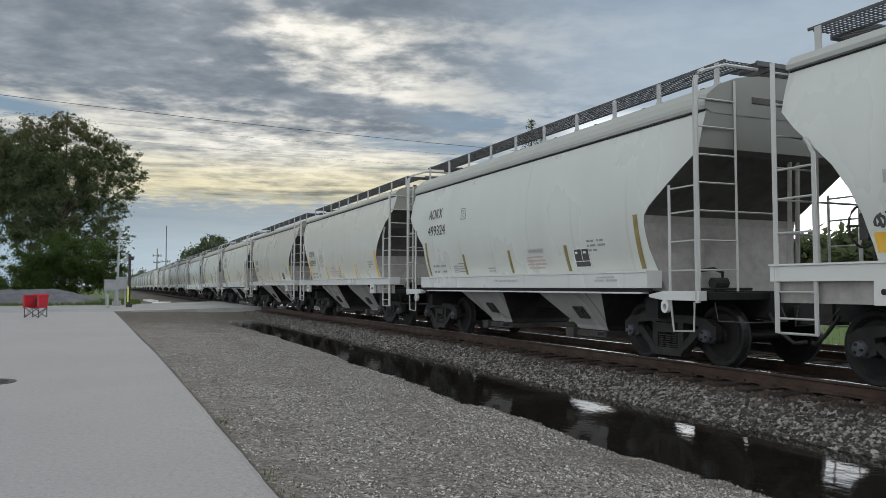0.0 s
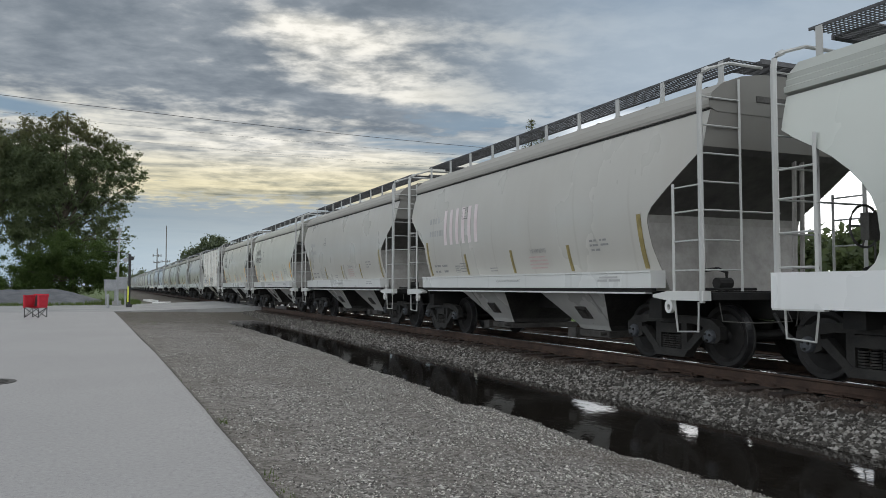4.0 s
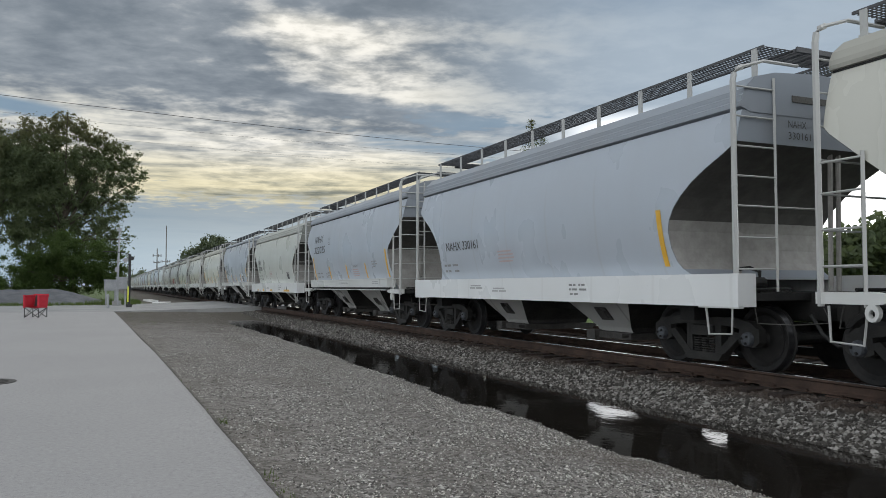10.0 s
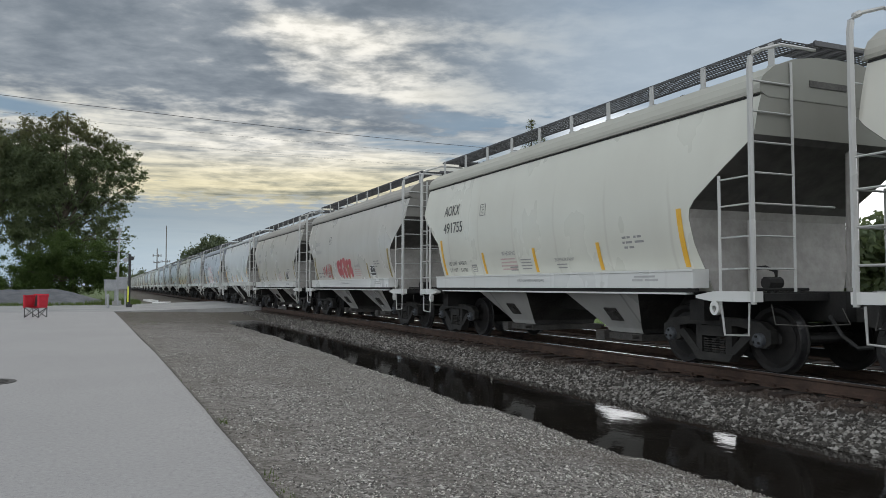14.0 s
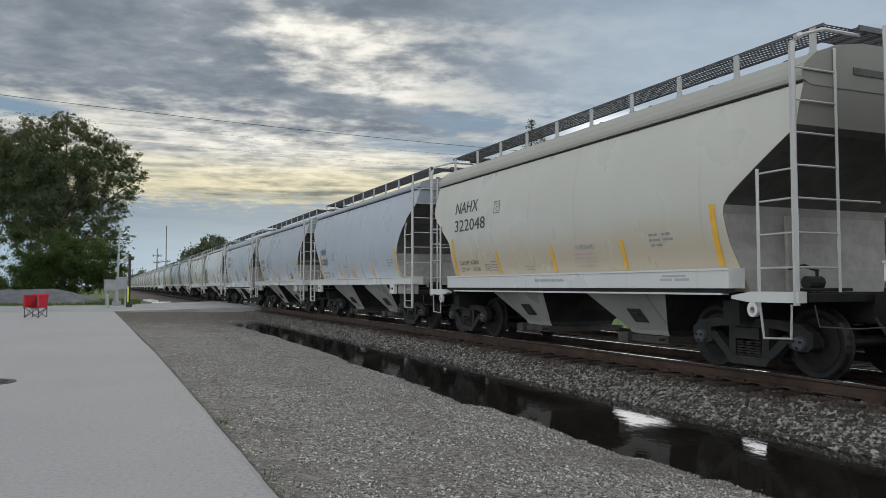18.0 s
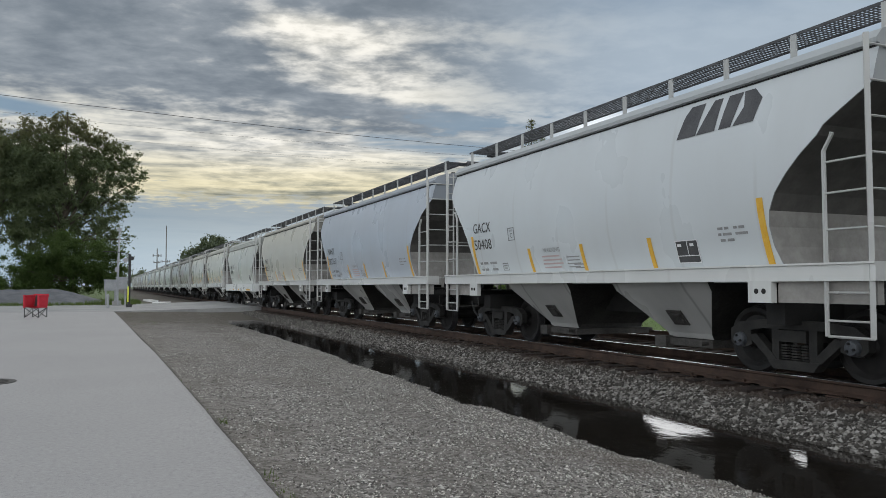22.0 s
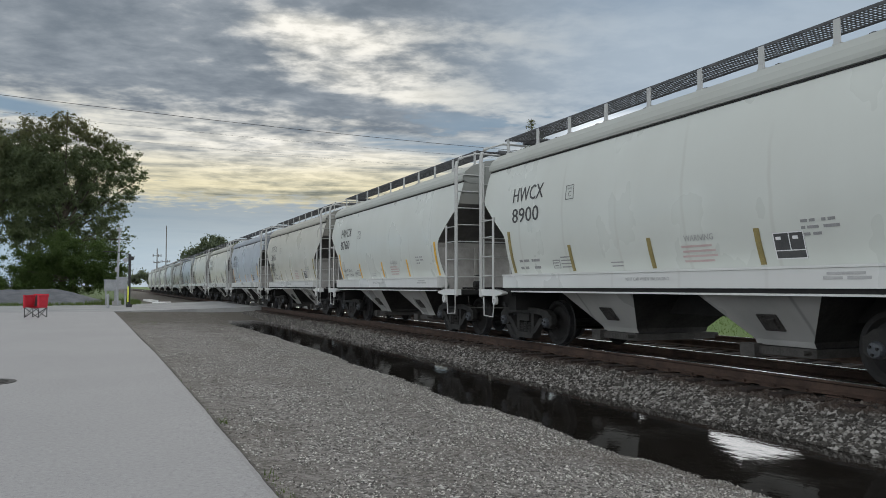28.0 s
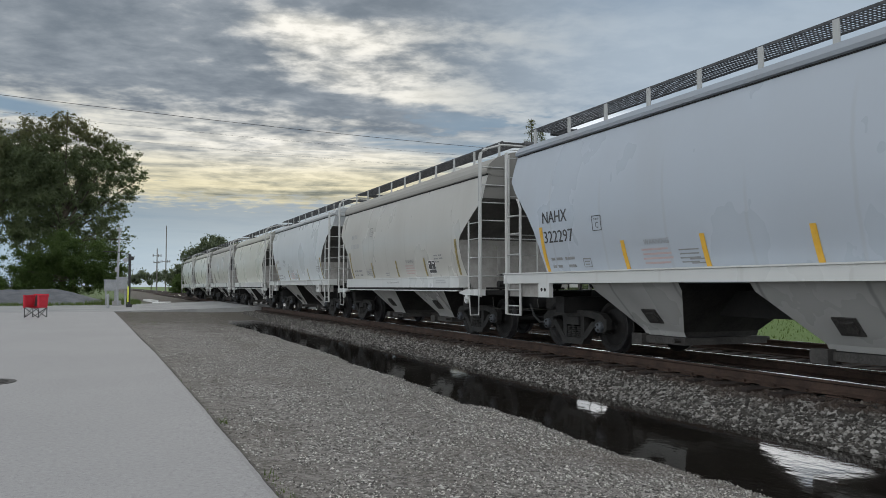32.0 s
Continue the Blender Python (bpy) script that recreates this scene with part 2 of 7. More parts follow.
M_BLACK = rough_material("black_rubber", (0.012, 0.012, 0.012), (0.03, 0.03, 0.03), 5.0, 0.7, 0.2, world=False)
M_INK = rough_material("stencil_black", (0.045, 0.045, 0.047), (0.080, 0.080, 0.080), 4.0, 0.7, 0.1, world=False)
M_EMBLEM = rough_material("emblem_dark", (0.055, 0.055, 0.06), (0.10, 0.10, 0.105), 3.0, 0.7, 0.1, world=False)
M_INK_GREY = rough_material("stencil_faded", (0.20, 0.20, 0.20), (0.30, 0.30, 0.30), 4.0, 0.7, 0.1, world=False)
M_INK_FAINT = rough_material("stencil_faint", (0.36, 0.36, 0.36), (0.46, 0.46, 0.45), 4.0, 0.7, 0.1, world=False)
M_INK_RED = rough_material("stencil_red", (0.46, 0.32, 0.31), (0.53, 0.43, 0.41), 4.0, 0.7, 0.1, world=False)
M_YELLOW = rough_material("reflector_yellow", (0.72, 0.38, 0.03), (0.80, 0.50, 0.08), 6.0, 0.45, 0.1, world=False)
M_OLIVE = rough_material("reflector_grimy", (0.20, 0.16, 0.06), (0.34, 0.27, 0.10), 6.0, 0.6, 0.2, world=False)
M_WHITE = rough_material("stencil_white", (0.7, 0.7, 0.7), (0.8, 0.8, 0.8), 6.0, 0.6, 0.1, world=False)
M_STEEL = rough_material("rail_polished", (0.55, 0.56, 0.58), (0.72, 0.73, 0.74), 3.0, 0.2, 0.01, metal=1.0)
M_RAIL = rough_material("rail_rust", (0.035, 0.021, 0.015), (0.075, 0.045, 0.032), 3.0, 0.85, 0.3)
M_TIE = rough_material("timber_tie", (0.016, 0.011, 0.009), (0.046, 0.031, 0.024), 2.2, 0.9, 0.8, 0.02)


def asphalt_material():
    m, g, p = material("pale_asphalt")
    v = position(g)
    n1 = g.noise(v, 0.35, 4, 0.55)
    n2 = g.noise(v, 2.6, 5, 0.6)
    n3 = g.noise(v, 120.0, 3, 0.7)
    col = g.mix(g.remap(n1, 0.3, 0.7), (0.296, 0.283, 0.278), (0.326, 0.312, 0.305))
    col = g.mix(g.math("MULTIPLY", g.remap(n2, 0.50, 0.75), 0.12), col, (0.27, 0.27, 0.275))
    col = g.mix(g.math("MULTIPLY", g.remap(n3, 0.35, 0.65), 0.45), col, (0.47, 0.47, 0.47))
    n4 = g.noise(v, 24.0, 6, 0.85)
    col = g.mix(g.math("MULTIPLY", g.remap(n4, 0.50, 0.66), 0.55), col, (0.16, 0.16, 0.165))
    col = g.mix(g.math("MULTIPLY", g.remap(n4, 0.46, 0.34), 0.5), col, (0.50, 0.50, 0.50))
    vor = g.t.nodes.new("ShaderNodeTexVoronoi")
    vor.feature = "DISTANCE_TO_EDGE"
    vor.inputs["Scale"].default_value = 1.1
    warp = g.t.nodes.new("ShaderNodeVectorMath")
    wn = g.t.nodes.new("ShaderNodeTexNoise")
    wn.inputs["Scale"].default_value = 2.2
    g.link(v, wn.inputs["Vector"])
    g.link(v, warp.inputs[0])
    g.link(wn.outputs["Color"], warp.inputs[1])
    g.link(warp.outputs[0], vor.inputs["Vector"])
    edge = g.t.nodes.new("ShaderNodeSeparateXYZ")
    g.link(v, edge.inputs[0])
    where = g.math("MULTIPLY", g.remap(n2, 0.42, 0.56), g.remap(edge.outputs[0], 0.15, 0.75))
    crack = g.math("MULTIPLY", g.remap(vor.outputs["Distance"], 0.010, 0.003), where)
    col = g.mix(g.math("MULTIPLY", crack, 0.22), col, (0.15, 0.15, 0.15))
    # pitted, crumbling strip along the broken edge, and soft stains
    pits = g.math("MULTIPLY", g.remap(g.noise(v, 34.0, 4, 0.75), 0.58, 0.70), g.remap(g.math("ADD", edge.outputs[0], g.math("MULTIPLY", n2, 0.35)), 0.72, 1.22))
    col = g.mix(g.math("MULTIPLY", pits, 0.65), col, (0.085, 0.08, 0.075))
    stain = g.remap(g.noise(g.mapping(v, (1.0, 0.45, 1.0)), 1.3, 4, 0.6), 0.55, 0.72)
    col = g.mix(g.math("MULTIPLY", stain, 0.10), col, (0.24, 0.235, 0.24))
    g.link(col, p.inputs["Base Color"])
    p.inputs["Roughness"].default_value = 0.88
    bump(g, p, g.math("ADD", n3, n4), 0.35, 0.004)
    return m


def ground_material():
    """Shoulder gravel, wet and brown by the water, grey ballast, grass beyond the far track."""
    m, g, p = material("ground_gravel")
    v = position(g)
    sep = g.t.nodes.new("ShaderNodeSeparateXYZ")
    g.link(v, sep.inputs[0])
    cells = g.t.nodes.new("ShaderNodeTexVoronoi")
    cells.inputs["Scale"].default_value = 28.0
    g.link(v, cells.inputs["Vector"])
    tone = g.t.nodes.new("ShaderNodeSeparateColor")
    g.link(cells.outputs["Color"], tone.inputs[0])
    big = g.noise(v, 0.7, 5, 0.6)
    grain = g.noise(v, 60.0, 4, 0.7)
    col = g.mix(tone.outputs[0], (0.075, 0.068, 0.061), (0.36, 0.334, 0.306))
    col = g.mix(g.math("MULTIPLY", g.remap(big, 0.45, 0.7), 0.6), col, (0.115, 0.098, 0.076))
    col = g.mix(g.math("MULTIPLY", grain, 0.3), col, (0.10, 0.095, 0.09))
    soil = g.math("MULTIPLY", g.remap(g.math("ADD", sep.outputs[0], g.math("MULTIPLY", big, 1.6)), 2.6, 1.3), 0.6)
    col = g.mix(soil, col, g.mix(grain, (0.10, 0.089, 0.073), (0.25, 0.226, 0.188)))
    # a thin dark line on the ground along the asphalt
    bend = g.math("MULTIPLY", g.math("MULTIPLY", sep.outputs[1], sep.outputs[1]), 0.0004)
    rim = g.remap(g.math("ADD", g.math("ADD", sep.outputs[0], bend), g.math("MULTIPLY", grain, 0.12)), 1.19, 1.12)
    col = g.mix(g.math("MULTIPLY", rim, 0.85), col, (0.040, 0.035, 0.028))
    # trodden brown soil towards and beyond the crossing
    worn = g.math("MULTIPLY", g.remap(g.math("ADD", sep.outputs[1], g.math("MULTIPLY", big, 10.0)), 30.0, 42.0), g.remap(sep.outputs[0], 8.6, 7.8))
    col = g.mix(g.math("MULTIPLY", worn, 0.9), col, g.mix(grain, (0.045, 0.038, 0.029), (0.115, 0.098, 0.075)))
    # mud under and beside the water
    wet = g.remap(g.math("ADD", sep.outputs[2], g.math("MULTIPLY", big, 0.06)), WATER + 0.09, WATER + 0.02)
    col = g.mix(wet, col, (0.035, 0.030, 0.025))
    # rusty dust round the rails
    off = g.math("ABSOLUTE", g.math("SUBTRACT", sep.outputs[0], TRACK))
    rust = g.math("MULTIPLY", g.remap(off, 1.75, 1.1), g.remap(big, 0.2, 0.6))
    col = g.mix(g.math("MULTIPLY", rust, 0.85), col, (0.075, 0.045, 0.032))
    # from the near rails across the far track: shade put in as near-black ground
    shaded = g.math("MAXIMUM", g.remap(off, 0.95, 0.7), g.math("MULTIPLY", g.remap(sep.outputs[0], 9.6, 10.2), g.remap(sep.outputs[0], 15.4, 14.6)))
    col = g.mix(g.math("MULTIPLY", shaded, 0.95), col, (0.014, 0.012, 0.011))
    grass = g.remap(g.math("ADD", sep.outputs[0], g.math("MULTIPLY", big, 1.5)), 15.6, 16.3)
    col = g.mix(grass, col, g.mix(grain, (0.07, 0.13, 0.025), (0.14, 0.20, 0.05)))
    left = g.math("MULTIPLY", g.remap(g.math("ADD", sep.outputs[1], g.math("MULTIPLY", big, 4.0)), 58.0, 61.0), g.remap(sep.outputs[0], 3.5, 2.0))
    col = g.mix(left, col, g.mix(grain, (0.06, 0.11, 0.025), (0.12, 0.16, 0.05)))
    g.link(col, p.inputs["Base Color"])
    g.link(g.remap(wet, 0.0, 1.0, 0.92, 0.45), p.inputs["Roughness"])
    h = g.math("ADD", cells.outputs["Distance"], g.math("MULTIPLY", grain, 0.4))
    bump(g, p, h, 0.7, 0.02)
    return m


def stone_material(name, a, b, c, dust=False, earth=False):
    m, g, p = material(name)
    geo = g.t.nodes.new("ShaderNodeNewGeometry")
    r = geo.outputs["Random Per Island"]
    n = g.noise(geo.outputs["Position"], 30.0, 3, 0.6)
    col = g.ramp(r, [(0.0, a), (0.55, b), (0.90, c), (1.0, tuple(1.25 * q for q in c))])
    col = g.mix(g.math("MULTIPLY", n, 0.35), col, (0.09, 0.08, 0.07))
    if earth:
        away = g.t.nodes.new("ShaderNodeSeparateXYZ")
        g.link(geo.outputs["Position"], away.inputs[0])
        col = g.mix(g.remap(away.outputs[1], 22.0, 38.0, 0.0, 0.65), col, (0.095, 0.082, 0.069))
        col = g.mix(g.remap(g.noise(geo.outputs["Position"], 0.75, 4, 0.6), 0.50, 0.68, 0.0, 0.6), col, (0.125, 0.102, 0.088))
    if dust:
        sep = g.t.nodes.new("ShaderNodeSeparateXYZ")
        g.link(geo.outputs["Position"], sep.inputs[0])
        patch = g.math("MULTIPLY", g.math("SUBTRACT", g.noise(geo.outputs["Position"], 1.6, 3, 0.5), 0.5), 0.9)
        col = g.mix(g.math("MULTIPLY", g.remap(g.math("ADD", sep.outputs[0], patch), 7.55, 8.0), 0.8), col, (0.055, 0.036, 0.026))
    g.link(col, p.inputs["Base Color"])
    p.inputs["Roughness"].default_value = 0.85
    bump(g, p, n, 0.4, 0.004)
    return m


def water_material():
    m, g, p = material("puddle_water")
    v = position(g)
    p.inputs["Base Color"].default_value = (0.017, 0.0145, 0.012, 1)
    p.inputs["Roughness"].default_value = 0.05
    p.inputs["IOR"].default_value = 1.333
    p.inputs["Specular IOR Level"].default_value = 0.5
    rip = g.noise(g.mapping(v, (1.0, 0.6, 1.0)), 7.0, 3, 0.5)
    bump(g, p, rip, 0.16, 0.012)
    return m


def leaf_material(name, a, b, tip=None):
    m, g, p = material(name)
    geo = g.t.nodes.new("ShaderNodeNewGeometry")
    n = g.noise(geo.outputs["Position"], 0.5, 3, 0.5)
    col = g.mix(g.math("ADD", g.math("MULTIPLY", geo.outputs["Random Per Island"], 0.6), g.math("MULTIPLY", n, 0.4)), a, b)
    if tip:
        # browning leaves in the upper crown
        sep = g.t.nodes.new("ShaderNodeSeparateXYZ")
        g.link(geo.outputs["Position"], sep.inputs[0])
        h = g.math("ADD", sep.outputs[2], g.math("MULTIPLY", g.math("SUBTRACT", n, 0.5), 9.0))
        col = g.mix(g.remap(h, 15.0, 20.5, 0.0, 0.42), col, tip)
    g.link(col, p.inputs["Base Color"])
    p.inputs["Roughness"].default_value = 0.6
    p.inputs["Specular IOR Level"].default_value = 0.3
    thin = g.t.nodes.new("ShaderNodeBsdfTranslucent")
    g.link(g.mix(1.0, col, (1.25, 1.2, 0.8), "MULTIPLY"), thin.inputs["Color"])
    both = g.t.nodes.new("ShaderNodeMixShader")
    both.inputs[0].default_value = 0.5
    g.link(p.outputs[0], both.inputs[1])
    g.link(thin.outputs[0], both.inputs[2])
    out = [q for q in g.t.nodes if q.bl_idname == "ShaderNodeOutputMaterial"][0]
    g.link(both.outputs[0], out.inputs["Surface"])
    return m


M_ASPHALT = asphalt_material()
M_GROUND = ground_material()
M_BALLAST = stone_material("ballast_stones", (0.014, 0.012, 0.010), (0.062, 0.056, 0.049), (0.36, 0.345, 0.32), True)
# stones between the rails, with the train's shade in their colour
M_SHADED = stone_material("shaded_stones", (0.010, 0.009, 0.008), (0.026, 0.023, 0.020), (0.06, 0.054, 0.048))
M_GRAVEL = stone_material("shoulder_gravel", (0.030, 0.027, 0.024), (0.290, 0.275, 0.246), (0.70, 0.675, 0.625), earth=True)
M_GRIT = stone_material("shoulder_grit", (0.055, 0.047, 0.041), (0.215, 0.191, 0.174), (0.48, 0.443, 0.42), earth=True)
M_WATER = water_material()
M_LEAF = leaf_material("tree_leaves", (0.082, 0.112, 0.064), (0.150, 0.182, 0.102), (0.19, 0.14, 0.08))
M_LEAF_LIGHT = leaf_material("bush_leaves", (0.050, 0.084, 0.026), (0.088, 0.132, 0.040))
# far leaves are paler and greyer: distance haze put into their colour
M_LEAF_FAR = leaf_material("hazed_leaves", (0.10, 0.125, 0.09), (0.16, 0.19, 0.13))
M_BARK = rough_material("bark", (0.05, 0.04, 0.03), (0.11, 0.09, 0.07), 1.5, 0.95, 0.8, 0.03)
M_GRASS = leaf_material("grass_blades", (0.06, 0.098, 0.025), (0.115, 0.155, 0.05))
M_CONCRETE = rough_material("crossing_concrete", (0.24, 0.24, 0.24), (0.35, 0.35, 0.34), 0.6, 0.85, 0.3)
M_METAL = rough_material("grey_metal", (0.26, 0.27, 0.28), (0.36, 0.37, 0.38), 2.0, 0.5, 0.1, metal=0.4)
M_POST = rough_material("black_post", (0.015, 0.015, 0.016), (0.035, 0.035, 0.035), 2.0, 0.5, 0.1)
M_FLUO = rough_material("fluorescent_yellow", (0.66, 0.68, 0.06), (0.78, 0.80, 0.10), 4.0, 0.5, 0.05)
M_RED = rough_material("red_canvas", (0.42, 0.015, 0.03), (0.55, 0.03, 0.05), 6.0, 0.8, 0.3)
M_DARKFRAME = rough_material("chair_frame", (0.02, 0.02, 0.022), (0.05, 0.05, 0.05), 6.0, 0.5, 0.1)
M_MOUND = rough_material("mound_stone", (0.095, 0.098, 0.106), (0.165, 0.170, 0.180), 1.2, 0.95, 0.9, 0.08, fine=9)
M_IRON = rough_material("cast_iron", (0.03, 0.028, 0.026), (0.07, 0.065, 0.06), 7.0, 0.6, 0.5, 0.01)
M_BOARD = rough_material("white_board", (0.72, 0.72, 0.71), (0.82, 0.82, 0.81), 1.5, 0.7, 0.1)
M_WOODPOLE = rough_material("pole_wood", (0.10, 0.09, 0.085), (0.20, 0.19, 0.175), 2.0, 0.9, 0.5)


# ---------------------------------------------------------------- mesh helpers
def mesh_of(name, bm, mat, smooth=False):
    me = bpy.data.meshes.new(name)
    bmesh.ops.recalc_face_normals(bm, faces=bm.faces)
    bm.to_mesh(me)
    bm.free()
    if smooth:
        for f in me.polygons:
            f.use_smooth = True
    for q in (mat if isinstance(mat, (list, tuple)) else [mat]):
        me.materials.append(q)
    return me


def part(name, bm, mat, parent=None, label="", smooth=False):
    """One mesh object under a thing or a part (or a thing of its own)."""
    me = bm if isinstance(bm, bpy.types.Mesh) else mesh_of(name, bm, mat, smooth)
    ob = new(name, me)
    if parent is not None:
        ob.parent = parent
    if label:
        tagged(ob, label)
    return ob


def piece(name, me, parent, m=None, label=""):
    """One more object on a mesh that alike pieces share."""
    ob = new(name, me)
    ob.parent = parent
    if name in ("car_number", "reporting_mark", "warning_stencil", "running_board", "end_walkway", "spring", "brake_beam", "bearing_cap", "painted_scrawl", "painted_letters", "stencil_box", "stencil_notice", "warning_notice", "data_stencil", "load_stencil", "faded_mark", "panel_print", "sill_stencil"):
        tagged(ob, kind="stuff")
    if m is not None:
        ob.matrix_basis = m
    if label:
        tagged(ob, label)
    return ob


def box(bm, x0, x1, y0, y1, z0, z1):
    v = [bm.verts.new((x, y, z)) for z in (z0, z1) for y in (y0, y1) for x in (x0, x1)]
    for q in ((0, 1, 3, 2), (4, 6, 7, 5), (0, 4, 5, 1), (2, 3, 7, 6), (0, 2, 6, 4), (1, 5, 7, 3)):
        bm.faces.new([v[i] for i in q])


def prism(bm, outline, x0, x1):
    """An outline of (y, z) pairs, drawn out along x."""
    a = [bm.verts.new((x0, y, z)) for y, z in outline]
    b = [bm.verts.new((x1, y, z)) for y, z in outline]
    bm.faces.new(a)
    bm.faces.new(b[::-1])
    n = len(a)
    for i in range(n):
        bm.faces.new((a[i], b[i], b[(i + 1) % n], a[(i + 1) % n]))


def along(bm, outline, y0, y1, cap=True):
    """An outline of (x, z) pairs, drawn out along y."""
    a = [bm.verts.new((x, y0, z)) for x, z in outline]
    b = [bm.verts.new((x, y1, z)) for x, z in outline]
    n = len(a)
    if cap:
        bm.faces.new(a)
        bm.faces.new(b[::-1])
    for i in range(n):
        bm.faces.new((a[i], b[i], b[(i + 1) % n], a[(i + 1) % n]))


def tube(bm, pts, r, seg=6, r2=None):
    """A round bar through the points, r at its start and r2 at its end."""
    pts = [Vector(q) for q in pts]
    rings = []
    for i, q in enumerate(pts):
        d = (pts[min(i + 1, len(pts) - 1)] - pts[max(i - 1, 0)]).normalized()
        s = d.cross(Vector((0, 0, 1)) if abs(d.z) < 0.9 else Vector((1, 0, 0))).normalized()
        t = d.cross(s)
        rr = r if r2 is None else r + (r2 - r) * i / max(1, len(pts) - 1)
        rings.append([bm.verts.new(q + rr * (math.cos(a) * s + math.sin(a) * t)) for a in [2 * math.pi * k / seg for k in range(seg)]])
    for a, b in zip(rings, rings[1:]):
        for k in range(seg):
            bm.faces.new((a[k], a[(k + 1) % seg], b[(k + 1) % seg], b[k]))
    bm.faces.new(rings[0][::-1])
    bm.faces.new(rings[-1])


def lathe_x(bm, profile, seg=24, cx=0, cy=0, cz=0):
    """A profile of (x, radius) pairs turned about the x axis."""
    rings = []
    for x, r in profile:
        rings.append([bm.verts.new((cx + x, cy + r * math.cos(a), cz + r * math.sin(a))) for a in [2 * math.pi * k / seg for k in range(seg)]])
    for a, b in zip(rings, rings[1:]):
        for k in range(seg):
            bm.faces.new((a[k], a[(k + 1) % seg], b[(k + 1) % seg], b[k]))
    bm.faces.new(rings[0][::-1])
    bm.faces.new(rings[-1])


def soften(bm, width, segments=1):
    bmesh.ops.bevel(bm, geom=[e for e in bm.edges if len(e.link_faces) == 2 and e.calc_face_angle(0) > 0.5], offset=width, segments=segments, affect="EDGES", clamp_overlap=True)


def thing(name, label, category, group="", kind="", m=None):
    ob = new(name)
    tagged(ob, label, category, group, kind)
    if m is not None:
        ob.matrix_basis = m
    return ob


def soup(name, verts, faces, mat, smooth=False):
    me = bpy.data.meshes.new(name)
    me.from_pydata(verts.tolist() if hasattr(verts, "tolist") else verts, [], faces.tolist() if hasattr(faces, "tolist") else faces)
    me.materials.append(mat)
    if smooth:
        me.polygons.foreach_set("use_smooth", [True] * len(me.polygons))
    return me


# ---------------------------------------------------------------- ground, road, water, tracks
PROFILE = [(-3000, -0.06), (0.4, -0.06), (1.0, -0.045), (2.4, -0.09), (3.8, -0.17), (4.6, -0.27), (5.0, -0.335), (5.5, -0.42), (6.6, -0.42),
           (7.02, -0.34), (7.35, -0.20), (7.85, -0.075), (8.2, -0.055), (10.2, -0.055), (10.6, -0.08), (11.0, -0.15), (11.5, -0.09), (11.9, -0.055),
           (14.0, -0.055), (14.5, -0.12), (15.5, -0.06), (18, 0.05), (40, 0.1), (3000, 0.1)]
PX, PZ = zip(*PROFILE)


def ground_height(x, y):
    """Height of the ground sheet, before its small unevenness."""
    bend = np.interp(y, [4, 14, 19, 25, 33], [0.22, 0.16, -0.10, -0.22, -0.10])
    z = np.interp(np.where((x > 1.5) & (x < 5.9), x + bend * np.clip((x - 1.5) / 2, 0, 1) * np.clip((5.9 - x) / 0.4, 0, 1), x), PX, PZ)
    # the ditch closes towards the crossing
    f = np.clip((y - 36) / 12, 0, 1)
    dip = np.interp(x, [0.4, 1.0, 7.85, 8.2], [-0.06, -0.05, -0.075, -0.055])
    z = np.where((x > 1) & (x < 8.2), z * (1 - f) + dip * f, z)
    return z


def uneven(x, y, amp):
    return amp * noise.noise((x * 0.9, y * 0.55, 0.0)) + 0.6 * amp * noise.noise((x * 2.7, y * 1.9, 3.0)) + 0.35 * amp * noise.noise((x * 7, y * 6, 8.0))


def build_ground():
    xs = [-3000, -600, -150, -50, -20, -8, -3, 0] + [0.3 + 0.12 * i for i in range(66)] + [8.4, 9.2, 10, 10.4, 10.8, 11.2, 11.6, 12, 13, 14, 14.4, 15, 16, 18, 22, 30, 50, 100, 250, 700, 3000]
    ys = [-3000, -500, -100, -30, -10, -2] + [0 + 0.14 * i for i in range(180)] + [25.5 + 0.5 * i for i in range(60)] + [57, 60, 65, 70, 80, 100, 130, 180, 260, 400, 700, 1400, 3000]
    verts = []
    for y in ys:
        for x in xs:
            z = float(ground_height(x, y))
            if 0.8 < x < 8.3 and -3 < y < 60:
                z += uneven(x, y, 0.028)
            verts.append((x, y, z))
    n = len(xs)
    faces = [(j * n + i, j * n + i + 1, (j + 1) * n + i + 1, (j + 1) * n + i) for j in range(len(ys) - 1) for i in range(n - 1)]
    ob = new("ground", soup("ground", verts, faces, M_GROUND, True))
    tagged(ob, "grey gravel shoulder with a ditch, track ballast and grass beyond", "ground", kind="structure")


build_ground()


def build_water():
    bm = bmesh.new()
    box(bm, 3.9, 7.6, -30, 58, WATER - 0.25, WATER)
    ob = part("water", bm, M_WATER)
    tagged(ob, "long dark puddle of still rainwater beside the track", "puddle", kind="structure")


build_water()

ROAD_EDGE = [(-40, 1.09), (0, 1.07), (5, 1.05), (9.7, 1.02), (13.8, 0.98), (17.2, 0.94), (21.5, 0.84), (30.5, 0.69), (40, 0.5), (46.5, 0.35)]


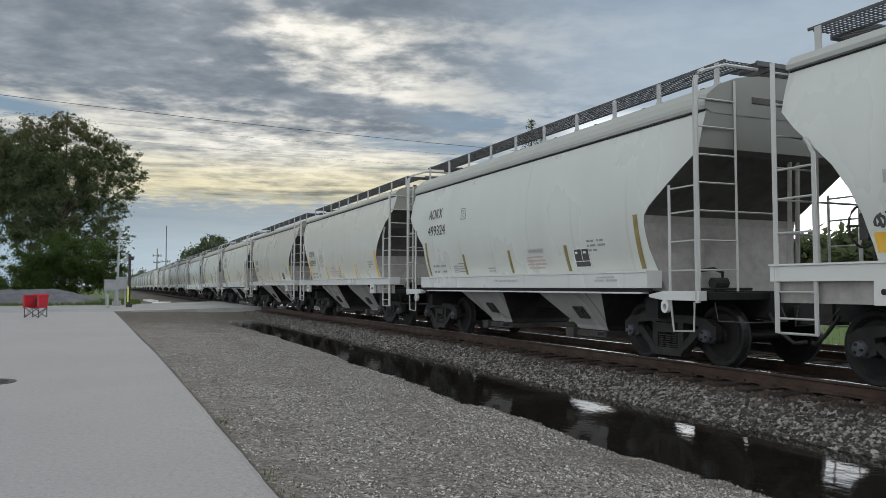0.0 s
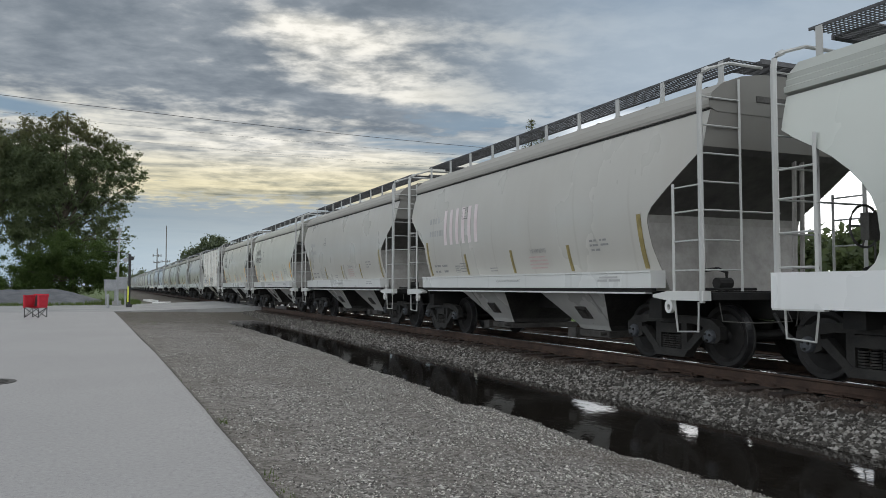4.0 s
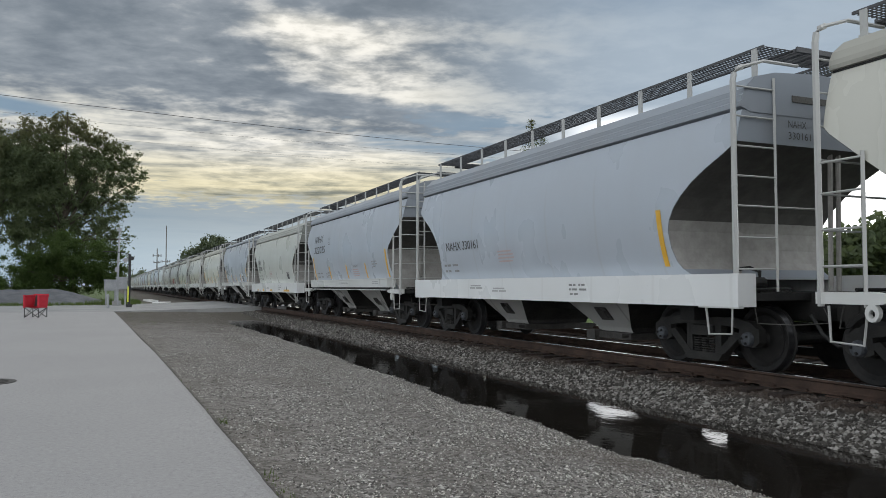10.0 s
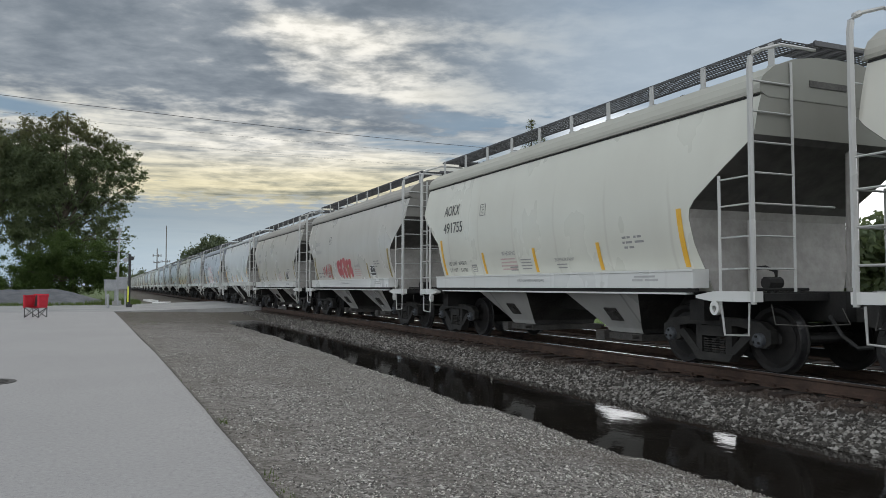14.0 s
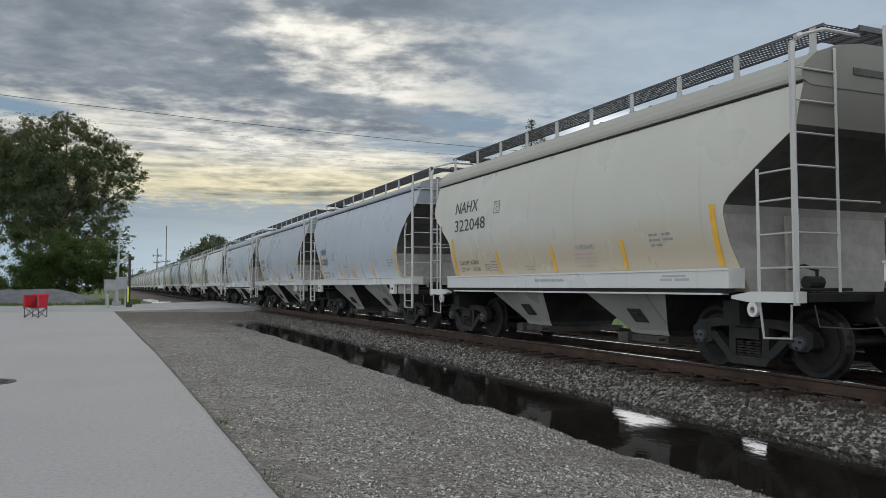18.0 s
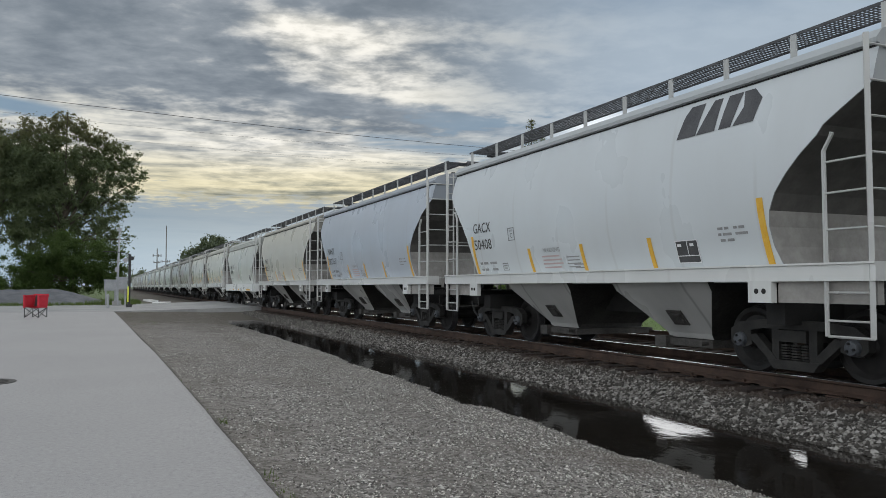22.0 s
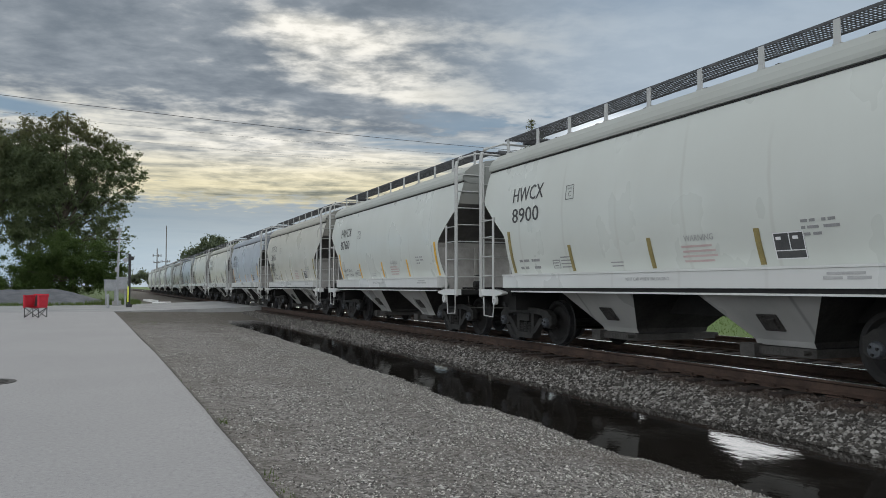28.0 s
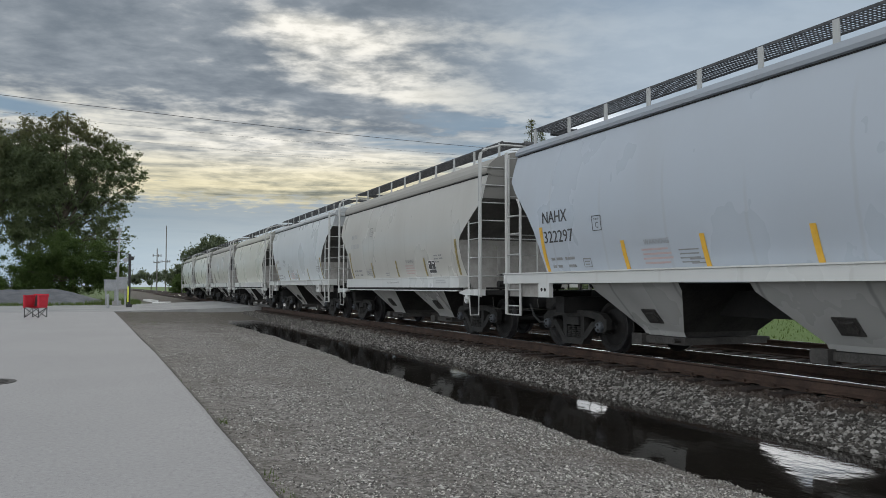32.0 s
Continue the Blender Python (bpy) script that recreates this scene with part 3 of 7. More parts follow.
def build_road():
    """The pale asphalt lane, with a ragged edge towards the gravel."""
    ys = [-40, -10, 0] + [1 + 0.1 * i for i in range(240)] + [25.5 + 1.0 * i for i in range(22)]
    ey, ex = zip(*ROAD_EDGE)
    right = []
    for y in ys:
        e = float(np.interp(y, ey, ex)) + 0.010 * noise.noise((y * 0.7, 0, 5)) + 0.008 * noise.noise((y * 7, 0, 9))
        right.append((e, y))
    verts, faces = [], []
    for e, y in right:
        lip = 0.006 * noise.noise((y * 3, 2, 1))
        verts += [(-120, y, 0.0), (e - 0.5, y, 0.0), (e - 0.05, y, -0.004), (e + lip, y, -0.025), (e + 0.03 + lip, y, -0.10)]
    for j in range(len(right) - 1):
        for i in range(4):
            faces.append((j * 5 + i, j * 5 + i + 1, j * 5 + 6 + i, j * 5 + 5 + i))
    ob = new("road", soup("road", verts, faces, M_ASPHALT))
    tagged(ob, "pale grey weathered asphalt lane with a crumbling edge", "road", kind="structure")
    # the crossing road that meets the tracks at rail level
    bm = bmesh.new()
    y0, y1, w = 46.0, 63.0, []
    sect = [(-120, 0.0), (0.5, 0.0), (4, 0.06), (TRACK - 1.6, RAIL - 0.012), (TRACK - 0.83, RAIL - 0.012)]
    top = [bm.verts.new((x, y0 + 0.03 * max(x, 0), z + 0.004)) for x, z in sect]
    far = [bm.verts.new((x, y1 + 0.3 * max(x, 0), z + 0.004)) for x, z in sect]
    low = [bm.verts.new((x, y0 + 0.03 * max(x, 0), -0.3)) for x, z in sect]
    lof = [bm.verts.new((x, y1 + 0.3 * max(x, 0), -0.3)) for x, z in sect]
    for i in range(len(sect) - 1):
        bm.faces.new((top[i], top[i + 1], far[i + 1], far[i]))
        bm.faces.new((top[i], low[i], low[i + 1], top[i + 1]))
        bm.faces.new((far[i], far[i + 1], lof[i + 1], lof[i]))
    bm.faces.new((top[-1], low[-1], lof[-1], far[-1]))
    ob = part("road", bm, M_CONCRETE)
    tagged(ob, "pale concrete level crossing road meeting the tracks", "road", kind="structure")
    bm = bmesh.new()
    box(bm, TRACK - 0.66, TRACK + 0.66, y0 + 0.3, y1 + 2.5, RAIL - 0.2, RAIL - 0.012)
    box(bm, TRACK + 0.84, TRACK2 - 0.84, y0 + 0.3, y1 + 3.0, RAIL - 0.2, RAIL - 0.012)
    box(bm, TRACK2 - 0.66, TRACK2 + 0.66, y0 + 0.4, y1 + 3.4, RAIL - 0.2, RAIL - 0.012)
    box(bm, TRACK2 + 0.84, 60, y0 + 0.4, y1 + 3.8, RAIL - 0.2, RAIL - 0.012)
    ob = part("pavement", bm, M_CONCRETE)
    tagged(ob, "concrete crossing panels between the rails", "crossing", kind="structure")


build_road()

RAIL_SHAPE = [(-0.07, -0.171), (0.07, -0.171), (0.07, -0.155), (0.012, -0.13), (0.010, -0.045), (0.035, -0.03), (0.036, -0.004), (0.03, 0.0),
              (-0.03, 0.0), (-0.036, -0.004), (-0.035, -0.03), (-0.010, -0.045), (-0.012, -0.13), (-0.07, -0.155)]


def build_track(centre, name, near, ties):
    t = thing(name, "railway track on rust-stained timber ties and grey ballast", "railway track", kind="structure")
    for side in (-0.7525, 0.7525):
        bm = bmesh.new()
        along(bm, [(centre + side + x, RAIL + z) for x, z in RAIL_SHAPE], -120, 900)
        r = part("rail", bm, M_RAIL, t, "rust-brown steel rail")
        bm = bmesh.new()
        box(bm, centre + side - 0.030, centre + side + 0.030, -120, 900, RAIL - 0.002, RAIL + 0.0035)
        part("railhead", bm, M_STEEL, r, "polished running surface")
    bm = bmesh.new()
    box(bm, -1.3, 1.3, -0.115, 0.115, -0.16, 0.0)
    soften(bm, 0.012)
    tie = mesh_of("tie", bm, M_TIE)
    bm = bmesh.new()
    box(bm, -0.09, 0.09, -0.18, 0.18, 0, 0.018)
    box(bm, -0.11, -0.08, -0.1, -0.07, 0.018, 0.05)
    box(bm, 0.08, 0.11, 0.07, 0.1, 0.018, 0.05)
    plate = mesh_of("tie_plate", bm, M_RAIL)
    rest = bmesh.new()
    y = -60.0
    while y < 420:
        z = RAIL - 0.186 + random.uniform(-0.012, 0.006)
        turn = random.uniform(-0.8, 0.8)
        if near[0] < y < near[1]:
            piece("tie", tie, t, pose(centre + random.uniform(-0.06, 0.06), y, z, 0, 0, turn))
            if ties:
                piece("tie_plate", plate, t, pose(centre - 0.7525, y, z))
        elif y < 160:
            box(rest, centre - 1.3, centre + 1.3, y - 0.115, y + 0.115, z - 0.16, z)
        y += 0.54
    tagged(part("tie", rest, M_TIE, t), kind="stuff")


def stones(name, count, place, size, mat, label, parent=None):
    """Many loose angular stones joined into one mesh."""
    rng = np.random.default_rng(len(name) + count)
    base = np.array([(1, 0, 0), (-1, 0, 0), (0, 1, 0), (0, -1, 0), (0, 0, 1), (0, 0, -1)], float)
    tri = np.array([(0, 2, 4), (2, 1, 4), (1, 3, 4), (3, 0, 4), (2, 0, 5), (1, 2, 5), (3, 1, 5), (0, 3, 5)])
    x, y = place(rng, count)
    count = len(x)
    z = ground_height(x, y)
    up = np.array([uneven(a, b, 0.028) if (0.8 < a < 8.3) else 0.0 for a, b in zip(x, y)])
    r = size[0] + (size[1] - size[0]) * rng.random(count) ** 2
    v = base[None] * (1 + rng.uniform(-0.35, 0.35, (count, 6, 1))) + rng.uniform(-0.25, 0.25, (count, 6, 3))
    v = v * r[:, None, None] * np.stack([rng.uniform(0.7, 1.2, count), rng.uniform(0.7, 1.2, count), rng.uniform(0.45, 0.85, count)], 1)[:, None, :]
    a = rng.uniform(0, 6.28, count)
    ca, sa = np.cos(a)[:, None], np.sin(a)[:, None]
    vx, vy = v[:, :, 0] * ca - v[:, :, 1] * sa, v[:, :, 0] * sa + v[:, :, 1] * ca
    v = np.stack([vx + x[:, None], vy + y[:, None], v[:, :, 2] + (z + up + 0.15 * r)[:, None]], 2)
    f = (tri[None] + 6 * np.arange(count)[:, None, None]).reshape(-1, 3)
    ob = new(name, soup(name, v.reshape(-1, 3), f, mat))
    tagged(ob, label, "gravel", kind="stuff")
    return ob


def near_more(rng, n, y0, y1, power=2.2):
    return y0 + (y1 - y0) * rng.random(n) ** power


def shoulder(rng, n):
    y = near_more(rng, n, 3.8, 46)
    edge = road_side(y) + 0.05
    x = 5.15 - (5.15 - edge) * rng.random(n) ** 1.2
    return bare_spots(rng, x, y, 0.30)


def bare_spots(rng, x, y, bias):
    """Drops most stones where the finer soil shows through."""
    u = np.array([noise.noise((a * 1.1, b * 0.8, 4.0)) + 0.6 * noise.noise((a * 3.1, b * 2.3, 1.0)) for a, b in zip(x, y)])
    keep = u + bias + 0.22 * (x - 2.6) + 0.25 * rng.normal(size=len(x)) > 0
    return x[keep], y[keep]


def grit(rng, n):
    y = near_more(rng, n, 3.8, 30, 2.4)
    return 5.15 - (5.12 - road_side(y)) * rng.random(n), y


def road_side(y):
    """Where the asphalt ends, along the lane."""
    ey, ex = zip(*ROAD_EDGE)
    return np.interp(y, ey, ex)


def embankment(rng, n):
    y = near_more(rng, n, 3.5, 46)
    return 6.97 + 1.28 * rng.random(n), y


def between_ties(rng, n):
    y = near_more(rng, n, 3.5, 40)
    return rng.uniform(8.0, 14.2, n), y


# ---------------------------------------------------------------- hopper cars
HALF = 5.66          # half the roof's length
SIDE = 1.6           # half the body's width
TRUCK_Y, AXLE = {"A": 4.55, "B": 4.10, "C": 4.64, "D": 4.60}, 0.89   # bogie centres and half wheelbase
TRUCK_SHIFT = {"A": 0.22, "B": 0.0, "C": 0.22, "D": 0.0}
SHAPES = {
    # end outline from the eave downwards: distance in from the corner, height above the rail
    "A": [(0.0, 3.70), (0.0, 3.05), (0.08, 2.96), (0.93, 2.28), (0.99, 2.16), (1.02, 1.12)],
    "B": [(0.0, 3.87), (0.0, 3.36), (0.22, 3.12), (0.5, 2.86), (0.78, 2.58), (0.98, 2.28), (1.10, 1.98), (1.16, 1.66), (1.18, 1.24)],
    "C": [(0.0, 3.56), (0.0, 3.13), (0.22, 2.99), (0.50, 2.84), (0.76, 2.68), (0.98, 2.50), (1.13, 2.34), (1.23, 2.18), (1.28, 2.02), (1.27, 1.76), (1.21, 1.56), (1.13, 1.45), (1.0, 1.36), (0.90, 1.30)],
    "D": [(0.0, 4.0), (0.0, 3.62), (0.66, 3.0), (1.28, 2.52), (1.36, 2.2), (1.36, 1.22)],
}

# the end that leads on the way past the camera is cut back further on three of the kinds
LEADING = dict(SHAPES)
LEADING["A"] = [(0.0, 3.70), (0.0, 3.17), (0.07, 3.09), (1.08, 2.41), (1.18, 2.30), (1.21, 2.18), (1.17, 1.80), (1.07, 1.42), (1.04, 1.12)]
LEADING["B"] = [(0.0, 3.87), (0.0, 3.46), (0.60, 3.08), (0.68, 2.97), (0.92, 2.78), (1.13, 2.58), (1.32, 2.36), (1.43, 2.15), (1.47, 1.95), (1.45, 1.70), (1.38, 1.46), (1.36, 1.24)]
LEADING["C"] = [(1.09 * d, z) for d, z in SHAPES["C"]]


def inset(kind, z):
    """How far the barrel-shaped side has drawn in at a height; the ribbed car is flat-sided."""
    return 0.0 if kind == "D" else 0.15 * (z - (2.65 if kind == "B" else 2.55)) ** 2


def shell_mesh(kind, mat, end):
    """The bulging body: side sheets curved in height, flat ends cut to the car's end outline."""
    cuts = {1: SHAPES[kind][::-1], -1: LEADING[kind][::-1]}
    hs = [z for d, z in cuts[1]]
    levels = sorted({round(z, 3) for d, z in cuts[1] + cuts[-1]} | {k / 10 for k in range(11, 39) if hs[0] < k / 10 < hs[-1]})
    ends = {e: [HALF - float(np.interp(z, [q for d, q in cut], [d for d, q in cut])) for z in levels] for e, cut in cuts.items()}
    rows = [(y, n, SIDE - inset(kind, z), z) for y, n, z in zip(ends[1], ends[-1], levels)]
    verts, faces, smooth = [], [], []

    def strip(a, b, round_side):
        k = len(verts)
        for p, q in zip(a, b):
            verts.extend((p, q))
        for i in range(len(a) - 1):
            faces.append((k + 2 * i, k + 2 * i + 1, k + 2 * i + 3, k + 2 * i + 2))
            smooth.append(round_side)

    for s in (-1, 1):
        strip([(s * x, -n if s > 0 else y, z) for y, n, x, z in rows], [(s * x, y if s > 0 else -n, z) for y, n, x, z in rows], True)
        strip([(s * x, y if s > 0 else -n, z) for y, n, x, z in rows], [(-s * x, y if s > 0 else -n, z) for y, n, x, z in rows], False)
    for y, n, x, z in (rows[0], rows[-1]):
        k = len(verts)
        verts.extend([(-x, -n, z), (x, -n, z), (x, y, z), (-x, y, z)])
        faces.append((k, k + 1, k + 2, k + 3))
        smooth.append(False)
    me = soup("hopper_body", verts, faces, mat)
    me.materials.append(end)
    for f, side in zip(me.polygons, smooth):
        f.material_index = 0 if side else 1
    me.polygons.foreach_set("use_smooth", smooth)
    return me


def car_shell(kind, mat, roof, end, car):
    shape = SHAPES[kind]
    body = part("hopper_body", shell_mesh(kind, mat, end), mat, car)
    eave = shape[0][1]
    narrow = 1 - inset(kind, eave) / SIDE
    # roof: a lip over the gutter, then a shallow arch
    out = [(-1.60, eave + 0.03), (-1.63, eave + 0.034), (-1.645, eave + 0.08), (-1.635, eave + 0.14), (-1.57, eave + 0.25), (-1.35, eave + 0.40), (-0.95, eave + 0.53), (-0.45, eave + 0.60), (0, eave + 0.61)]
    if kind == "B":
        out = [(-1.615, eave + 0.03), (-1.65, eave + 0.035), (-1.66, eave + 0.09), (-1.55, eave + 0.20), (-1.30, eave + 0.27), (-0.95, eave + 0.31), (-0.45, eave + 0.34), (0, eave + 0.35)]
    if kind == "C":
        out = [(-1.60, eave + 0.03), (-1.64, eave + 0.04), (-1.64, eave + 0.11), (-1.60, eave + 0.13), (-1.60, eave + 0.20), (-1.57, eave + 0.22), (-1.57, eave + 0.29), (-1.53, eave + 0.31), (-1.35, eave + 0.47), (-0.95, eave + 0.56), (0, eave + 0.62)]
    if kind == "D":
        out = [(-1.60, eave), (-1.605, eave + 0.01), (-1.60, eave + 0.02), (-1.40, eave + 0.09), (-0.95, eave + 0.16), (0, eave + 0.22)]
    out = [(x * narrow, z) for x, z in out]
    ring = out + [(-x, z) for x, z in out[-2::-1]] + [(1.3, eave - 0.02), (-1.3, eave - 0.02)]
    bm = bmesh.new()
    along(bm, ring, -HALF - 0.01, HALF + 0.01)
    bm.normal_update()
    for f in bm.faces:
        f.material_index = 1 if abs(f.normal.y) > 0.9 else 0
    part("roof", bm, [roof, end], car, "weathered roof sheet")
    if kind in "AB":
        for s in (-1,):
            bm = bmesh.new()
            edge = s * (1.603 - inset(kind, eave))
            box(bm, edge - 0.008, edge + 0.008, -HALF + 0.02, HALF - 0.02, eave - 0.005, eave + (0.022 if kind == "A" else 0.018))
            part("gutter_seam", bm, M_UNDER, car, "dark seam under the roof lip")
    # end panel stiffener and the lettered plate above the slope
    for s in (-1, 1):
        bm = bmesh.new()
        box(bm, -0.55, 0.15, s * (HALF + 0.012) - 0.012, s * (HALF + 0.012) + 0.012, eave + 0.18, eave + 0.27)
        part("end_plate", bm, M_GRIME, body)
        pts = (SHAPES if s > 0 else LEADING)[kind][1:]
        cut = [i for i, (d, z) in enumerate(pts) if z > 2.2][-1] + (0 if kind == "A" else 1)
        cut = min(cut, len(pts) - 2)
        # slope sheets: the shade on their undersides is put into the dark grime colour
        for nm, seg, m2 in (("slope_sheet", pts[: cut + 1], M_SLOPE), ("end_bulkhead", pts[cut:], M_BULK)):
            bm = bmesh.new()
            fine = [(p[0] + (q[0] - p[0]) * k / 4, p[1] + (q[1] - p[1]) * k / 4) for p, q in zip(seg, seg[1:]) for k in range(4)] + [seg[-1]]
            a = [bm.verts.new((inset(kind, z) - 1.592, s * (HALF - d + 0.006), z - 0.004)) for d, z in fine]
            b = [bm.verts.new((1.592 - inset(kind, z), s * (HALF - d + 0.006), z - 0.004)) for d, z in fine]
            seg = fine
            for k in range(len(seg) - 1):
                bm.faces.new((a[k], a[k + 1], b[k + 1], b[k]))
            part(nm, bm, m2, body, "dark end slope, grime and shade both in its colour" if nm == "slope_sheet" else "dusty grey end wall")
        bm = bmesh.new()
        d = pts[-1][0]
        box(bm, -0.65, -0.59, min(s * (HALF - d), s * (HALF - d + 0.06)), max(s * (HALF - d), s * (HALF - d + 0.06)), 1.13, {"A": 2.16, "B": 1.66, "C": 2.0, "D": 2.2}[kind])
        part("end_stiffener", bm, M_BULK, body)
    return body


def car_sill(kind, car):
    for s in (-1, 1):
        bm = bmesh.new()
        if kind == "A":
            along(bm, [(s * q, z) for q, z in ((1.38, 1.165), (1.66, 1.165), (1.66, 1.40), (1.675, 1.405), (1.675, 1.435), (1.38, 1.435))], -4.62, 4.62)
        elif kind == "B":
            along(bm, [(s * q, z) for q, z in ((1.34, 1.25), (1.665, 1.25), (1.665, 1.43), (1.69, 1.44), (1.69, 1.462), (1.34, 1.462))], -HALF - 0.1, HALF + 0.1)
        elif kind == "C":
            box(bm, s * 1.36, s * 1.67, -HALF - 0.1, HALF + 0.1, 0.92, 1.36)
        else:
            box(bm, s * 1.60, s * 1.63, -4.62, 4.62, 1.19, 1.24)
        soften(bm, 0.008)
        sill = part("side_sill", bm, M_SILLWHITE if kind == "C" else M_SILL, car, "white-painted side sill")
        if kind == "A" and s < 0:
            # solid black strip: the shade of the gap below the sill as colour
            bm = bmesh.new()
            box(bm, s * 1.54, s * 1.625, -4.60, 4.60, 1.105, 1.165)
            part("sill_shadow_gap", bm, M_UNDER, sill, "black strip standing for the shaded gap under the sill")
            bm = bmesh.new()
            box(bm, s * 1.50, s * 1.64, -4.45, 4.3, 1.075, 1.102)
            part("sill_flange", bm, M_SILL, sill)
        for e in (-1, 1):
            bm = bmesh.new()
            if kind == "A" or kind == "D":
                prism(bm, [(e * 4.66, 1.07), (e * 4.66, 1.03), (e * 4.95, 0.99), (e * 5.74, 0.99), (e * 5.74, 1.125), (e * 5.0, 1.125)], s * 1.52, s * 1.66)
            elif kind == "B":
                box(bm, s * 1.58, s * 1.672, min(e * 3.96, e * 4.34), max(e * 3.96, e * 4.34), 0.985, 1.26)
                web = bmesh.new()
                box(web, s * 1.46, s * 1.56, min(e * 4.345, e * 5.70), max(e * 4.345, e * 5.70), 0.99, 1.25)
                part("sill_web", web, M_BULK, car, "dusty grey web under the sill")
            else:
                box(bm, s * 1.58, s * 1.66, min(e * 5.0, e * 5.76), max(e * 5.0, e * 5.76), 0.90, 0.93)
            bracket = part("end_sill", bm, M_SILL, car)
            if kind in "AD" and s < 0:
                bm = bmesh.new()
                n = 12
                cy, cz = e * 5.02, 0.90
                ro = [(cy + 0.085 * math.cos(a), cz + 0.10 * math.sin(a)) for a in [6.2832 * k / n for k in range(n)]]
                ri = [(cy + 0.04 * math.cos(a), cz - 0.01 + 0.045 * math.sin(a)) for a in [6.2832 * k / n for k in range(n)]]
                for x in (s * 1.60, s * 1.665):
                    a = [bm.verts.new((x, *q)) for q in ro]
                    b = [bm.verts.new((x, *q)) for q in ri]
                    for k in range(n):
                        bm.faces.new((a[k], a[(k + 1) % n], b[(k + 1) % n], b[k]))
                    if x == s * 1.60:
                        a0, b0 = a, b
                for k in range(n):
                    bm.faces.new((a0[k], a0[(k + 1) % n], a[(k + 1) % n], a[k]))
                    bm.faces.new((b0[k], b0[(k + 1) % n], b[(k + 1) % n], b[k]))
                part("jacking_eye", bm, M_SILL, bracket)
            elif kind == "B" and s < 0:
                for k in (0, 1):
                    bm = bmesh.new()
                    lathe_x(bm, [(0, 0.035), (0.006, 0.035)], 10, s * 1.672 if s > 0 else -1.678, e * (4.1 + 0.12 * k), 1.13)
                    part("bracket_hole", bm, M_UNDER, bracket, "dark hole in the bracket")


